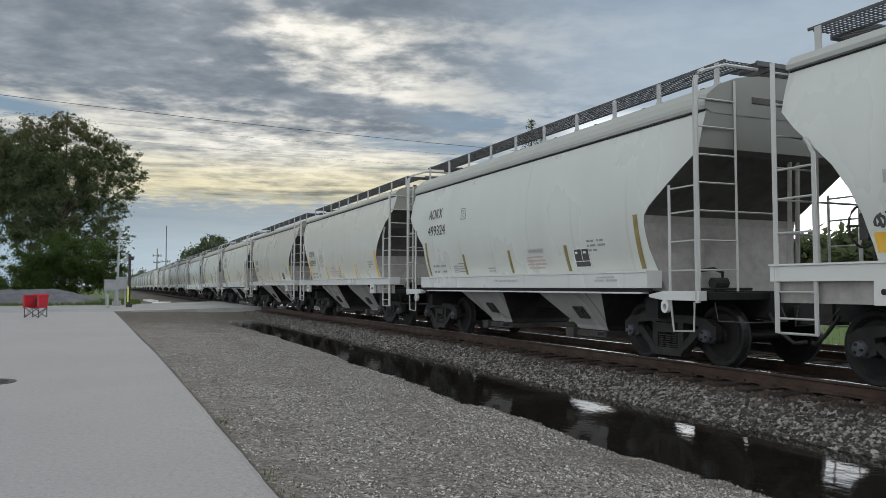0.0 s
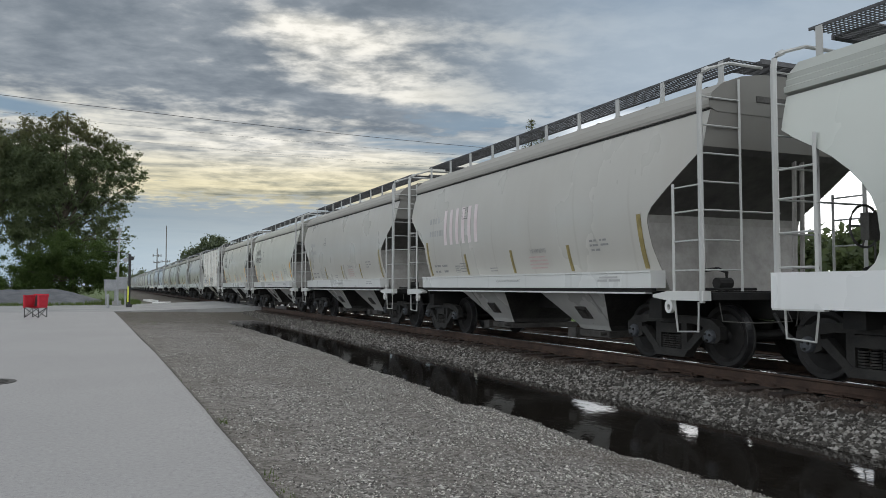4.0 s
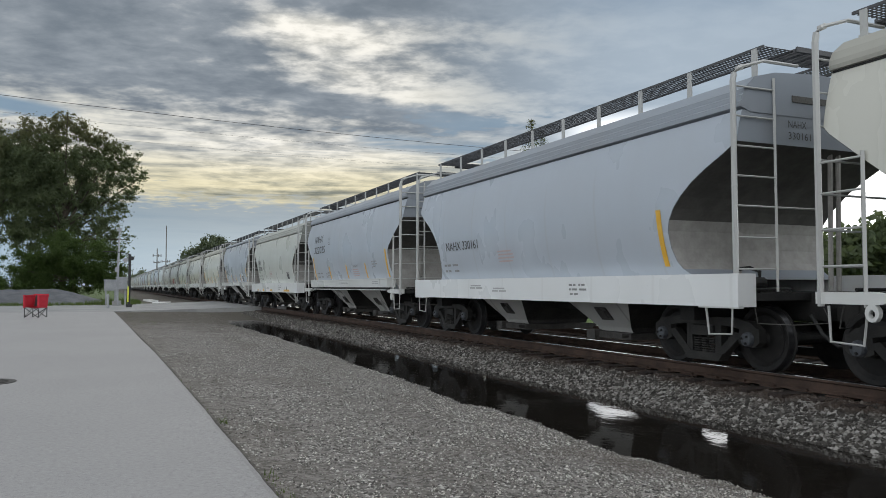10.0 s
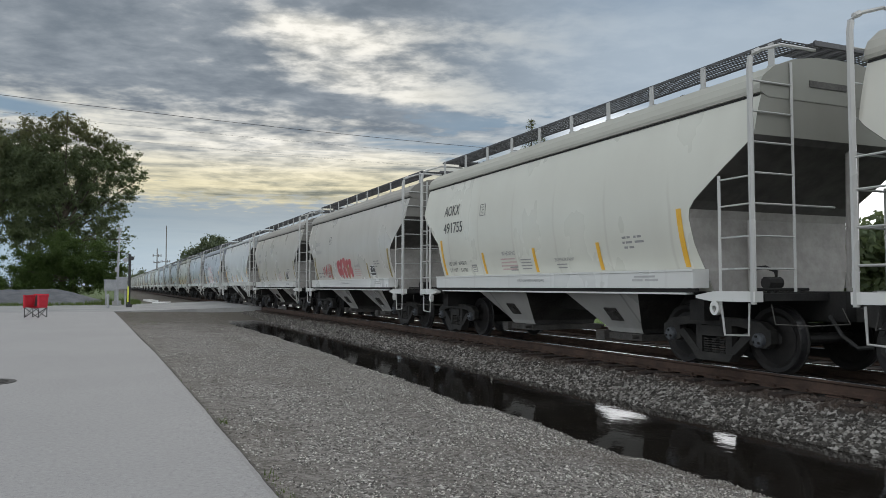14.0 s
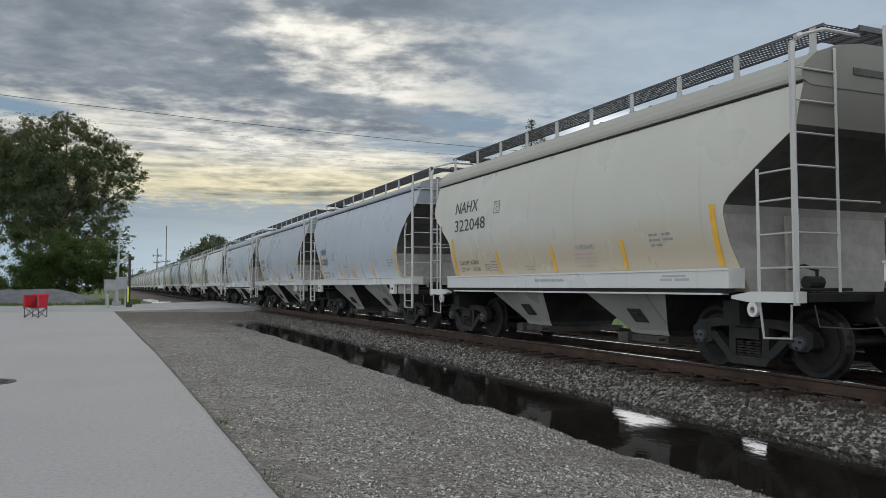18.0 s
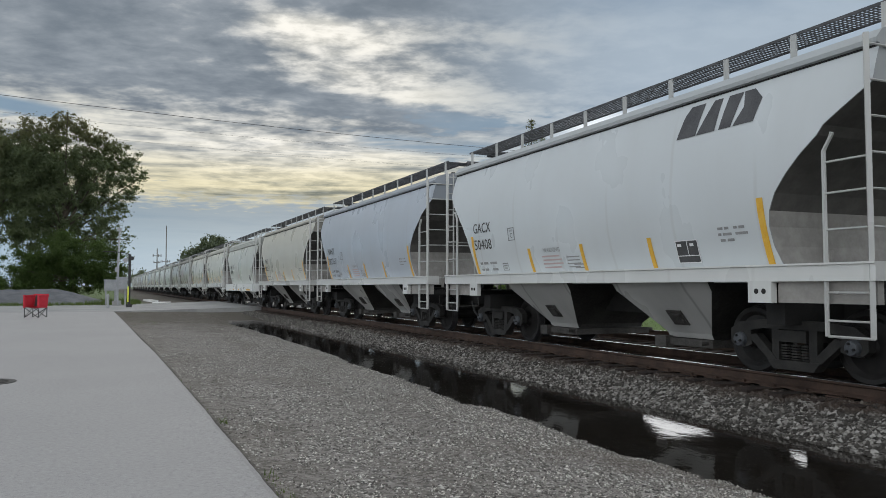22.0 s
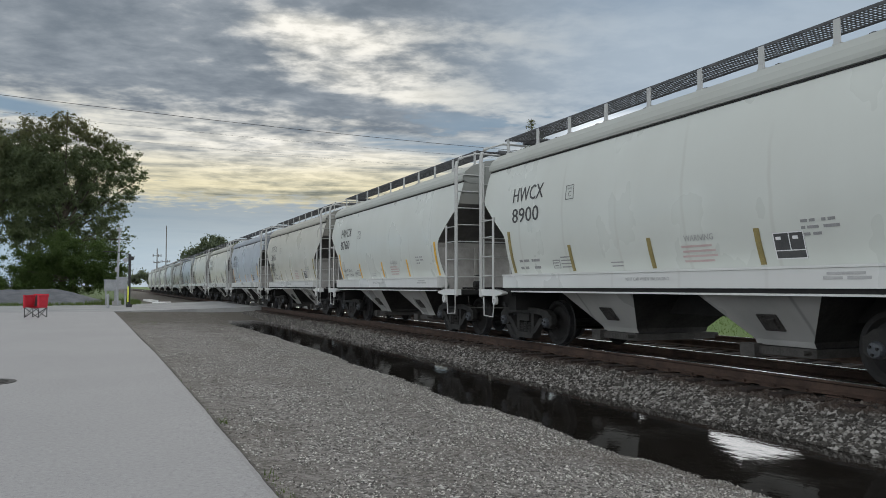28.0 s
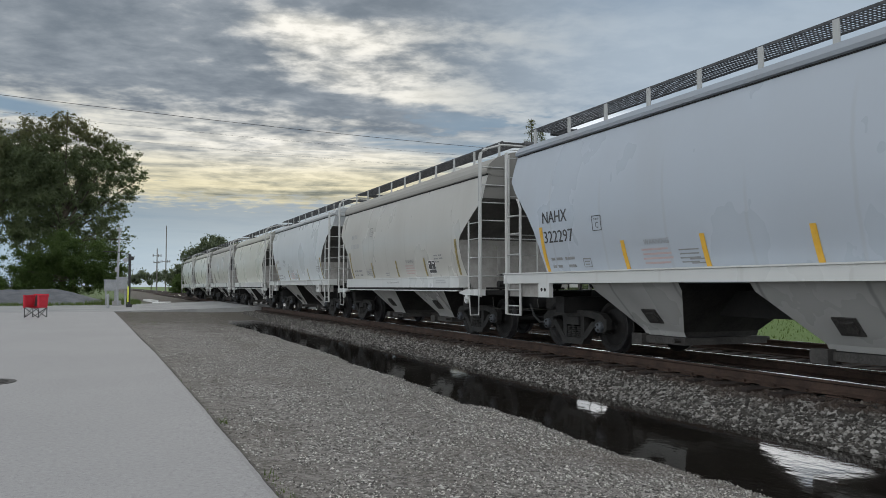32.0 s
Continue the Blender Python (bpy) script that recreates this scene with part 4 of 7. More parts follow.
def car_under(kind, car):
    bm = bmesh.new()
    box(bm, -0.30, 0.30, -5.95, 5.95, 0.72, 1.12)
    part("centre_sill", bm, M_UNDER, car, "dark grimy underframe")
    for e in (-1, 1):
        bm = bmesh.new()
        box(bm, -1.45, 1.45, min(e * 4.62, e * 5.70), max(e * 4.62, e * 5.70), 1.0, 1.10)
        part("shear_plate", bm, M_UNDER, car, "dark grimy underframe plate")
        bm = bmesh.new()
        y = e * TRUCK_Y[kind] + TRUCK_SHIFT[kind]
        box(bm, -1.35, 1.35, y - 0.15, y + 0.15, 0.70, 1.0)
        part("body_bolster", bm, M_UNDER, car, "dark cross beam over the bogie")
    for c in (-1.83, 1.83):
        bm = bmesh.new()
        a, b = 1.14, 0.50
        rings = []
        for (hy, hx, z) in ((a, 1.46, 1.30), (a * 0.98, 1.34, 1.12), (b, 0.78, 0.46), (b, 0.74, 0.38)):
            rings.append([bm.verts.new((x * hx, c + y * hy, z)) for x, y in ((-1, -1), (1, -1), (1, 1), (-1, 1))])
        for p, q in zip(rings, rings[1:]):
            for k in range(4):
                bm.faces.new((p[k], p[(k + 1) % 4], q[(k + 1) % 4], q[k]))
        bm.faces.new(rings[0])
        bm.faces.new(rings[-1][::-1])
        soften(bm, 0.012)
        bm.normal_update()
        # faces towards the car ends go near black: their shade is put into the colour
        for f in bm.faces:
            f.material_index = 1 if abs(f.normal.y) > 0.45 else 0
        bay = part("hopper_bay", bm, [PAINTS["ivory"] if kind == "D" else M_BAY, M_BAYEND], car, "grey discharge hopper with shade painted black on its end slopes")
        bm = bmesh.new()
        box(bm, -0.86, 0.86, c - 0.60, c + 0.60, 0.26, 0.37)
        box(bm, -0.95, -0.80, c + 0.35, c + 0.62, 0.22, 0.40)
        tube(bm, [(-1.0, c - 0.5, 0.33), (1.0, c - 0.5, 0.33)], 0.035, 6)
        part("outlet_gate", bm, M_GATE, bay, "steel outlet gate with its operating bar")
        bm = bmesh.new()
        for y0, y1, z0, z1, out in ((-0.17, 0.17, 0.60, 0.82, 0.02), (-0.12, 0.06, 0.66, 0.78, 0.06), (0.08, 0.13, 0.63, 0.80, 0.04)):
            loops = []
            for lift in (0.0, out):
                loops.append([bm.verts.new((-(1.34 - (1.12 - z) * 0.8485) - 0.76 * lift, c + y, z - 0.65 * lift)) for y, z in ((y0, z0), (y1, z0), (y1, z1), (y0, z1))])
            bm.faces.new(loops[1])
            for k in range(4):
                bm.faces.new((loops[0][k], loops[0][(k + 1) % 4], loops[1][(k + 1) % 4], loops[1][k]))
        part("vibrator_bracket", bm, M_GATE, bay)
    # air reservoir, brake rigging and hanging piping
    bm = bmesh.new()
    lathe_x(bm, [(-0.42, 0.05), (-0.38, 0.17), (0.38, 0.17), (0.42, 0.05)], 14, 0.5, 5.15, 1.32)
    part("air_reservoir", bm, M_UNDER, car)
    for e in (-1, 1):
        bm = bmesh.new()
        tube(bm, [(-1.30, e * 5.66, 0.96), (-1.30, e * 5.72, 0.70), (-0.9, e * 5.95, 0.68), (-0.35, e * 6.05, 0.70), (-0.3, e * 5.9, 0.9)], 0.009, 6)
        part("uncoupling_lever", bm, M_GRIME, car)
        bm = bmesh.new()
        box(bm, -0.11, 0.11, min(e * 5.7, e * 6.22), max(e * 5.7, e * 6.22), 0.72, 0.90)
        box(bm, -0.17, 0.15, min(e * 6.12, e * 6.36), max(e * 6.12, e * 6.36), 0.66, 0.96)
        soften(bm, 0.02)
        part("coupler", bm, M_TRUCK, car, "rusty knuckle coupler")
        bm = bmesh.new()
        tube(bm, [(-0.42, e * 5.8, 0.80), (-0.44, e * 6.0, 0.55), (-0.40, e * 6.2, 0.40), (-0.30, e * 6.34, 0.42)], 0.028, 7)
        part("brake_hose", bm, M_BLACK, car, "hanging black rubber brake hose")
        bm = bmesh.new()
        tube(bm, [(-0.92, e * 5.2, 1.24), (-0.66, e * 5.2, 1.24)], 0.085, 10)
        tube(bm, [(-0.72, e * 5.2, 1.10), (-0.72, e * 5.2, 1.40), (-0.70, e * 5.0, 1.46), (-0.68, e * 4.7, 1.44)], 0.028, 7)
        tube(bm, [(-1.35, e * 5.45, 1.15), (-0.4, e * 5.45, 1.15)], 0.022, 7)
        tube(bm, [(-0.86, e * 5.2, 1.24), (-0.86, e * 5.2, 1.10)], 0.03, 7)
        part("brake_valve", bm, M_UNDER, car)
        bm = bmesh.new()
        for x, z in ((0.30, 3.3), (0.46, 3.3)):
            tube(bm, [(x, e * (HALF - 0.14), 1.1), (x, e * (HALF - 0.10), z)], 0.035, 7)
        part("end_pipe", bm, M_BULK, car, "dusty upright pipe on the car end")
    # hand brake on one end: a spoked wheel on its housing and rod
    bm = bmesh.new()
    hub = Vector((-0.42, HALF - 0.30, 1.95))
    ring = [hub + Vector((0.27 * math.cos(a), 0.06, 0.27 * math.sin(a))) for a in [6.2832 * k / 18 for k in range(19)]]
    tube(bm, ring, 0.016, 6)
    for k in range(4):
        tube(bm, [hub + Vector((0, 0.03, 0)), ring[int(k * 4.5)]], 0.012, 5)
    box(bm, hub.x - 0.13, hub.x + 0.13, hub.y - 0.10, hub.y + 0.02, hub.z - 0.18, hub.z + 0.16)
    tube(bm, [hub + Vector((0.05, -0.04, -0.15)), hub + Vector((0.05, -0.04, -0.95))], 0.014, 6)
    part("hand_brake", bm, M_GRIME, car, "grimy hand brake wheel on its housing")


def ladder_part(name, stiles, rungs, mat, car, joined=False):
    """stiles: point lists with a half width; rungs: point lists."""
    if joined:
        bm = bmesh.new()
        for pts, w in stiles:
            tube(bm, pts, w, 4)
        for pts in rungs:
            tube(bm, pts, 0.014, 5)
        return tagged(part(name, bm, mat, car), kind="stuff")
    holder = None
    for pts, w in stiles:
        bm = bmesh.new()
        tube(bm, pts, w, 6 if len(pts) > 2 else 4)
        if holder is None:
            holder = part(name, bm, mat, car, "white-painted steel ladder")
        else:
            part("stile", bm, mat, holder)
    for pts in rungs:
        bm = bmesh.new()
        tube(bm, pts, 0.014, 5)
        part("rung", bm, mat, holder)
    return holder


def car_ladders(kind, mat, car):
    eave = SHAPES[kind][0][1]
    top = eave + (0.36 if kind in "BD" else 0.55)
    for e in (-1, 1):
        y0, y1 = e * (HALF + 0.03), e * (HALF - 0.55)
        for s in (-1, 1):
            x = s * 1.63
            base = {"A": 0.96, "B": 0.62, "C": 1.36, "D": 0.96}[kind]
            if kind in "AC":
                corner = [(x, y0, base), (x, y0, top - 0.20), (x * 0.985, y0, top - 0.09), (x * 0.95, y0, top - 0.02), (x * 0.90, y0, top + 0.02)]
                if s > 0:
                    corner += [(1.08, y0, min(4.43, top + 0.14)), (0.45, y0, min(4.43, top + 0.14))]
                bm = bmesh.new()
                tube(bm, [corner[min(4, len(corner) - 1)], (s * 1.08, y0, min(4.43, top + 0.14)), (s * 0.45, y0, min(4.43, top + 0.14))], 0.024, 6)
                if s < 0:
                    part("grab_rail", bm, M_LADDER, car)
                else:
                    bm.free()
            else:
                corner = [(x, y0, base), (x, y0, eave + 0.10)]
            inner_top = {"A": 2.68, "B": 2.95, "C": 3.0, "D": 2.7}[kind]
            inner = [(x, y1, base), (x, y1, inner_top)]
            if kind == "B":
                inner = [(x, y1, base), (x, y1, inner_top - 0.2), (x, y1 + e * 0.12, inner_top)]
            zs = [1.42, 1.84, 2.26, 2.62]
            if kind == "B":
                zs = [0.80, 1.12] + zs
            rungs = [[(x, y0, z), (x, y1, z)] for z in zs if z > base]
            if mat is PAINTS["blue"] and kind == "C":
                ladder_part("side_ladder", [(corner, 0.04)], [], M_LADDER, car, joined=s > 0)
            else:
                ladder_part("side_ladder", [(corner, 0.04), (inner, 0.028)], rungs, M_LADDER, car, joined=s > 0)
            if s < 0:
                ex = -0.90
                endz = [1.42, 1.84, 2.26, 2.66, 3.06, 3.46, 3.86]
                ladder_part("end_ladder", [([(ex, y0, 1.12), (ex, y0, top - 0.08)], 0.024)], [[(-1.63, y0, z), (-0.15 if k == 2 else ex, y0, z)] for k, z in enumerate(endz)], M_LADDER, car)
            bm = bmesh.new()
            if kind != "B":
                tube(bm, [(x * 0.99, e * (HALF - 0.06), 0.97), (x * 0.99, e * (HALF - 0.08), 0.56), (x * 0.99, e * (HALF - 0.50), 0.54), (x * 0.99, e * (HALF - 0.56), 0.97)], 0.017, 6)
                part("stirrup_step", bm, M_LADDER, car)
            else:
                tube(bm, [(x * 0.99, y0, 0.62), (x * 0.99, y1, 0.62)], 0.017, 6)
                part("stirrup_step", bm, M_LADDER, car)


def board_mesh():
    """Open grating: many thin cross bars, a few lengthwise ones, and a deep edge."""
    verts, faces = [], []

    def slat(x0, x1, y0, y1, z0, z1):
        k = len(verts)
        verts.extend([(x0, y0, z0), (x1, y0, z0), (x1, y1, z0), (x0, y1, z0), (x0, y0, z1), (x1, y0, z1), (x1, y1, z1), (x0, y1, z1)])
        faces.extend([(k, k + 3, k + 2, k + 1), (k + 4, k + 5, k + 6, k + 7), (k, k + 1, k + 5, k + 4), (k + 1, k + 2, k + 6, k + 5), (k + 2, k + 3, k + 7, k + 6), (k + 3, k, k + 4, k + 7)])

    def walk_side(m):
        n = int(2 * HALF / 0.06)
        for i in range(n + 1):
            y = -HALF + i * 0.06
            slat(min(m * 1.02, m * 0.50), max(m * 1.02, m * 0.50), y - 0.012, y + 0.012, 4.460, 4.467)
        for q in (0.94, 0.86, 0.78, 0.70, 0.62):
            slat(m * q - 0.009, m * q + 0.009, -HALF, HALF, 4.459, 4.468)
        slat(m * 0.5075 - 0.0125, m * 0.5075 + 0.0125, -HALF, HALF, 4.450, 4.480)
        slat(m * 1.0325 - 0.0125, m * 1.0325 + 0.0125, -HALF, HALF, 4.450, 4.488)

    walk_side(-1)
    walk_side(1)
    return soup("running_board", verts, faces, M_GRATE)


BOARD = board_mesh()


def end_walk_mesh():
    bm = bmesh.new()
    for i in range(12):
        y = HALF - 0.5 + i * 0.05
        box(bm, -0.52, 0.52, y - 0.009, y + 0.009, 4.455, 4.475)
    for x in (-0.5, -0.25, 0, 0.25, 0.5):
        box(bm, x - 0.008, x + 0.008, HALF - 0.52, HALF + 0.09, 4.45, 4.485)
    box(bm, -0.52, 0.52, HALF + 0.07, HALF + 0.10, 4.43, 4.50)
    return mesh_of("end_walkway", bm, M_GRATE)


END_WALK = end_walk_mesh()


def car_top(kind, mat, car):
    eave = SHAPES[kind][0][1]
    drop = {"A": 0.0, "B": 0.0, "C": 0.0, "D": -0.10}[kind]
    lift = pose(0, 0, drop)
    piece("running_board", BOARD, car, lift, "open steel grating roof walkway")
    piece("end_walkway", END_WALK, car, lift)
    piece("end_walkway", END_WALK, car, Matrix.Translation((0, 0, drop)) @ Matrix.Rotation(math.pi, 4, "Z"))
    base = eave + {"A": 0.50, "B": 0.32, "C": 0.5, "D": 0.14}[kind]
    bm = bmesh.new()
    box(bm, -0.008, 0.008, -0.05, 0.05, base - 0.06, 4.47 + drop)
    box(bm, -0.02, 0.06, -0.06, 0.06, base - 0.06, base - 0.03)
    post = mesh_of("walkway_post", bm, M_LADDER)
    far = bmesh.new()
    for y in (-5.5, -4.2, -3.0, -1.8, -0.6, 0.6, 1.8, 3.0, 4.2, 5.5):
        piece("walkway_post", post, car, pose(-1.045, y, 0))
        box(far, 1.037, 1.053, y - 0.05, y + 0.05, base - 0.06, 4.47 + drop)
    tagged(part("walkway_post", far, M_LADDER, car), kind="stuff")
    bm = bmesh.new()
    box(bm, -0.34, 0.34, -4.9, 4.9, base - 0.02, base + 0.16)
    soften(bm, 0.05)
    hatch = part("hatch_cover", bm, mat, car, "long trough hatch cover")
    bm = bmesh.new()
    for k in range(7):
        y = -4.5 + 1.5 * k
        box(bm, -0.42, -0.34, y - 0.05, y + 0.05, base - 0.02, base + 0.19)
        tube(bm, [(-0.47, y, base + 0.05), (-0.40, y, base + 0.19)], 0.02, 5)
    tagged(part("hatch_latch", bm, M_GRIME, hatch), kind="stuff")


def wheel_profile():
    return [(-0.145, 0.03), (-0.145, 0.09), (-0.10, 0.10), (-0.07, 0.13), (-0.03, 0.33), (-0.075, 0.385), (-0.08, 0.44), (-0.07, 0.452), (0.03, 0.458), (0.042, 0.484), (0.062, 0.482), (0.07, 0.44), (0.065, 0.385), (0.03, 0.34), (0.02, 0.14), (0.06, 0.11), (0.06, 0.08)]


def bogie_meshes():
    bm = bmesh.new()
    for s in (-1, 1):
        prof = [(s * 0.7525 - s * 0.03 + (x if s < 0 else -x), r) for x, r in wheel_profile()]
        lathe_x(bm, prof, 28)
    lathe_x(bm, [(-1.02, 0.06), (-0.70, 0.085), (0.70, 0.085), (1.02, 0.06)], 12)
    for a in (0.5, 2.6, 4.7):
        tube(bm, [(-1.15, 0.055 * math.cos(a), 0.055 * math.sin(a)), (-1.0, 0.055 * math.cos(a), 0.055 * math.sin(a))], 0.018, 6)
    wheelset = mesh_of("wheelset", bm, [M_WHEEL, M_TREAD])
    for f in wheelset.polygons:
        rr = math.hypot(f.center.y, f.center.z)
        if 0.44 < rr < 0.458 and 0.62 < abs(f.center.x) < 0.84 and abs(f.normal.x) < 0.5:
            f.material_index = 1
    bm = bmesh.new()
    lathe_x(bm, [(-1.13, 0.05), (-1.125, 0.085), (-1.10, 0.10), (-0.99, 0.115), (-0.92, 0.115)], 14)
    cap = mesh_of("bearing_cap", bm, M_CAP)
    bm = bmesh.new()
    # side frame: a truss with two windows, thick at the journals
    prism(bm, [(-1.06, 0.60), (-0.92, 0.70), (-0.55, 0.745), (0.55, 0.745), (0.92, 0.70), (1.06, 0.60), (0.80, 0.58), (0.5, 0.63), (-0.5, 0.63), (-0.80, 0.58)], -1.07, -0.93)
    for e in (-1, 1):
        prism(bm, [(e * 1.08, 0.61), (e * 0.72, 0.61), (e * 0.70, 0.40), (e * 0.80, 0.36), (e * 1.0, 0.36), (e * 1.08, 0.42)], -1.06, -0.94)
        prism(bm, [(e * 0.78, 0.52), (e * 0.66, 0.42), (e * 0.30, 0.12), (e * 0.22, 0.14), (e * 0.30, 0.26), (e * 0.62, 0.55)], -1.06, -0.93)
        prism(bm, [(e * 0.24, 0.64), (e * 0.36, 0.64), (e * 0.36, 0.22), (e * 0.24, 0.22)], -1.05, -0.94)
    prism(bm, [(-0.42, 0.23), (0.42, 0.23), (0.32, 0.11), (-0.32, 0.11)], -1.08, -0.90)
    frame_mesh = mesh_of("side_frame", bm, M_TRUCK)
    bm = bmesh.new()
    for k in (-0.16, 0.0, 0.16):
        for z in range(6):
            lathe_y = 0.24 + z * 0.035
            tube(bm, [(-1.0, k, lathe_y), (-1.0, k, lathe_y + 0.02)], 0.065, 8)
    springs = mesh_of("spring", bm, M_TRUCK)
    bm = bmesh.new()
    box(bm, -1.08, 1.08, -0.22, 0.22, 0.47, 0.62)
    box(bm, -0.35, 0.35, -0.26, 0.26, 0.55, 0.72)
    soften(bm, 0.02)
    bolster = mesh_of("bolster", bm, M_TRUCK)
    bm = bmesh.new()
    for e in (-1, 1):
        box(bm, -0.98, 0.98, e * 0.36 - 0.03, e * 0.36 + 0.03, 0.30, 0.38)
        box(bm, -0.80, -0.66, e * 0.36, e * 0.43, 0.26, 0.46)
    brake = mesh_of("brake_beam", bm, M_UNDER)
    return wheelset, cap, frame_mesh, springs, bolster, brake


WHEELSET, CAP, FRAME, SPRINGS, BOLSTER, BRAKE = bogie_meshes()
FLIP = Matrix.Rotation(math.pi, 4, "Z")


def car_bogies(kind, car):
    for e in (-1, 1):
        b = piece("bogie", BOLSTER, car, pose(0, e * TRUCK_Y[kind] + TRUCK_SHIFT[kind], 0), "black three-piece freight bogie")
        piece("side_frame", FRAME, b)
        piece("side_frame", FRAME, b, FLIP)
        piece("spring", SPRINGS, b)
        piece("brake_beam", BRAKE, b)
        for a in (-AXLE, AXLE):
            w = piece("wheelset", WHEELSET, b, pose(0, a, 0.457), "black steel wheels on their axle")
            piece("bearing_cap", CAP, b, pose(0, a, 0.457))


def ribs(mat, car):
    """Outside posts of the older ribbed car."""
    for s in (-1, 1):
        for k in range(10):
            y = 4.20 - k * 0.933
            bm = bmesh.new()
            prism_z = [(s * 1.60, y - 0.10), (s * 1.635, y - 0.06), (s * 1.635, y + 0.06), (s * 1.60, y + 0.10)]
            low = [bm.verts.new((a, b, 1.24)) for a, b in prism_z]
            high = [bm.verts.new((a, b, 3.99)) for a, b in prism_z]
            for q in range(3):
                bm.faces.new((low[q], low[q + 1], high[q + 1], high[q]))
            bm.faces.new(high)
            bm.faces.new(low[::-1])
            part("side_post", bm, mat, car)
            if k % 2 and s < 0:
                bm = bmesh.new()
                box(bm, -1.642, -1.6, y - 0.022, y + 0.006, 1.26, 3.985)
                part("rusty_seam", bm, M_SEAM, car, "dark rusted seam along a side post")


def build_car(kind, colour):
    mat = PAINTS[colour]
    words = {"cream": "cream-white", "beige": "beige", "grey": "weathered grey", "ivory": "dull ivory", "white": "white", "pale": "pale grey-white", "blue": "pale blue-grey", "tan": "cream and tan-stained", "rust": "rust-streaked white"}[colour]
    form = {"A": "straight-sided", "B": "round-cornered", "C": "deep-silled", "D": "ribbed"}[kind]
    car = thing("hopper_car", f"{words} {form} covered hopper car rolling on the near track", "freight car", "cars of the train")
    car_shell(kind, mat, ROOFS[colour], ENDS[colour], car)
    if kind == "D":
        ribs(mat, car)
    car_sill(kind, car)
    car_under(kind, car)
    car_ladders(kind, mat, car)
    car_top(kind, mat, car)
    car_bogies(kind, car)
    return car


# ---------------------------------------------------------------- lettering and marks on the cars
def text_mesh(words, height, mat, width=None):
    """Letters of a given cap height, drawn on the car's near side plane (y, z), starting at the origin."""
    cu = bpy.data.curves.new("letters", "FONT")
    cu.body, cu.size = words, 1.0
    cu.resolution_u = 2
    ob = bpy.data.objects.new("letters", cu)
    me = bpy.data.meshes.new_from_object(ob)
    bpy.data.objects.remove(ob)
    bpy.data.curves.remove(cu)
    co = np.zeros(len(me.vertices) * 3)
    me.vertices.foreach_get("co", co)
    co = co.reshape(-1, 3)
    x0, x1, y0, y1 = co[:, 0].min(), co[:, 0].max(), 0.0, max(0.1, co[:, 1].max())
    k = height / (y1 - y0)
    kx = k if width is None else width / (x1 - x0)
    flat = np.stack([np.zeros(len(co)), -(co[:, 0] - x0) * kx, co[:, 1] * k], 1)
    faces = [list(p.vertices) for p in me.polygons]
    bpy.data.meshes.remove(me)
    if height > 0.15:
        # heavier strokes: the letters twice, a little apart
        w = 0.05 * height
        faces += [[k + len(flat) for k in f] for f in faces]
        flat = np.concatenate([flat + np.array([0, w / 2, 0]), flat + np.array([-0.0012, -w / 2, 0])])
    return soup("lettering", flat, faces, mat)


def bars_mesh(rows, mat):
    """Unreadable writing as plain bars: rows of (start, length, height, thickness)."""
    bm = bmesh.new()
    for a, n, z, t in rows:
        box(bm, -0.002, 0.0, -a - n, -a, z, z + t)
    return mesh_of("stencil", bm, mat)


def strip_mesh(z0, z1, width, lean, mat):
    bm = bmesh.new()
    prism(bm, [(0, z1), (-width, z1), (-width - lean, z0), (-lean, z0)], -0.004, 0.0)
    return mesh_of("reflector_strip", bm, mat)


STRIPS = {m: (strip_mesh(1.47, 2.32, 0.105, 0.02, q), strip_mesh(1.47, 1.94, 0.095, 0.015, q)) for m, q in (("y", M_YELLOW), ("o", M_OLIVE))}
WARNING = text_mesh("WARNING", 0.085, M_INK_GREY)
WARN_BARS = bars_mesh([(0, 0.62, 0.22, 0.03), (0.02, 0.66, 0.15, 0.03), (0, 0.70, 0.08, 0.03), (0.02, 0.6, 0.01, 0.03)], M_INK_RED)
SMALL_BARS = bars_mesh([(0, 0.42, 0.20, 0.02), (0.01, 0.40, 0.14, 0.02), (0, 0.43, 0.08, 0.02), (0.02, 0.36, 0.02, 0.02)], M_INK_GREY)
SHORT_BARS = bars_mesh([(0, 0.34, 0.06, 0.02), (0.02, 0.30, 0.0, 0.02)], M_INK_GREY)
DATA_BARS = bars_mesh([(0, 0.10, 0.16, 0.035), (0.13, 0.08, 0.16, 0.035), (0.30, 0.06, 0.16, 0.035), (0.39, 0.10, 0.16, 0.035), (0, 0.06, 0.08, 0.035), (0.09, 0.16, 0.08, 0.035), (0.32, 0.22, 0.08, 0.035), (0.03, 0.09, 0.0, 0.035), (0.16, 0.12, 0.0, 0.035)], M_INK_GREY)
MARK_BARS = bars_mesh([(0.17 * k, 0.10, 0.32, 0.14) for k in range(4)] + [(0.15 * k, 0.09, 0.0, 0.14) for k in range(6)], M_INK_FAINT)
LOAD_BARS = bars_mesh([(0, 0.12, 0.14, 0.05), (0.18, 0.20, 0.14, 0.05), (0.48, 0.07, 0.14, 0.05), (0.57, 0.22, 0.14, 0.05), (0, 0.12, 0.0, 0.05), (0.18, 0.14, 0.0, 0.05), (0.54, 0.24, 0.0, 0.05)], M_INK_GREY)
VENT = text_mesh("VENT CAR WHEN UNLOADING", 0.05, M_INK_GREY)


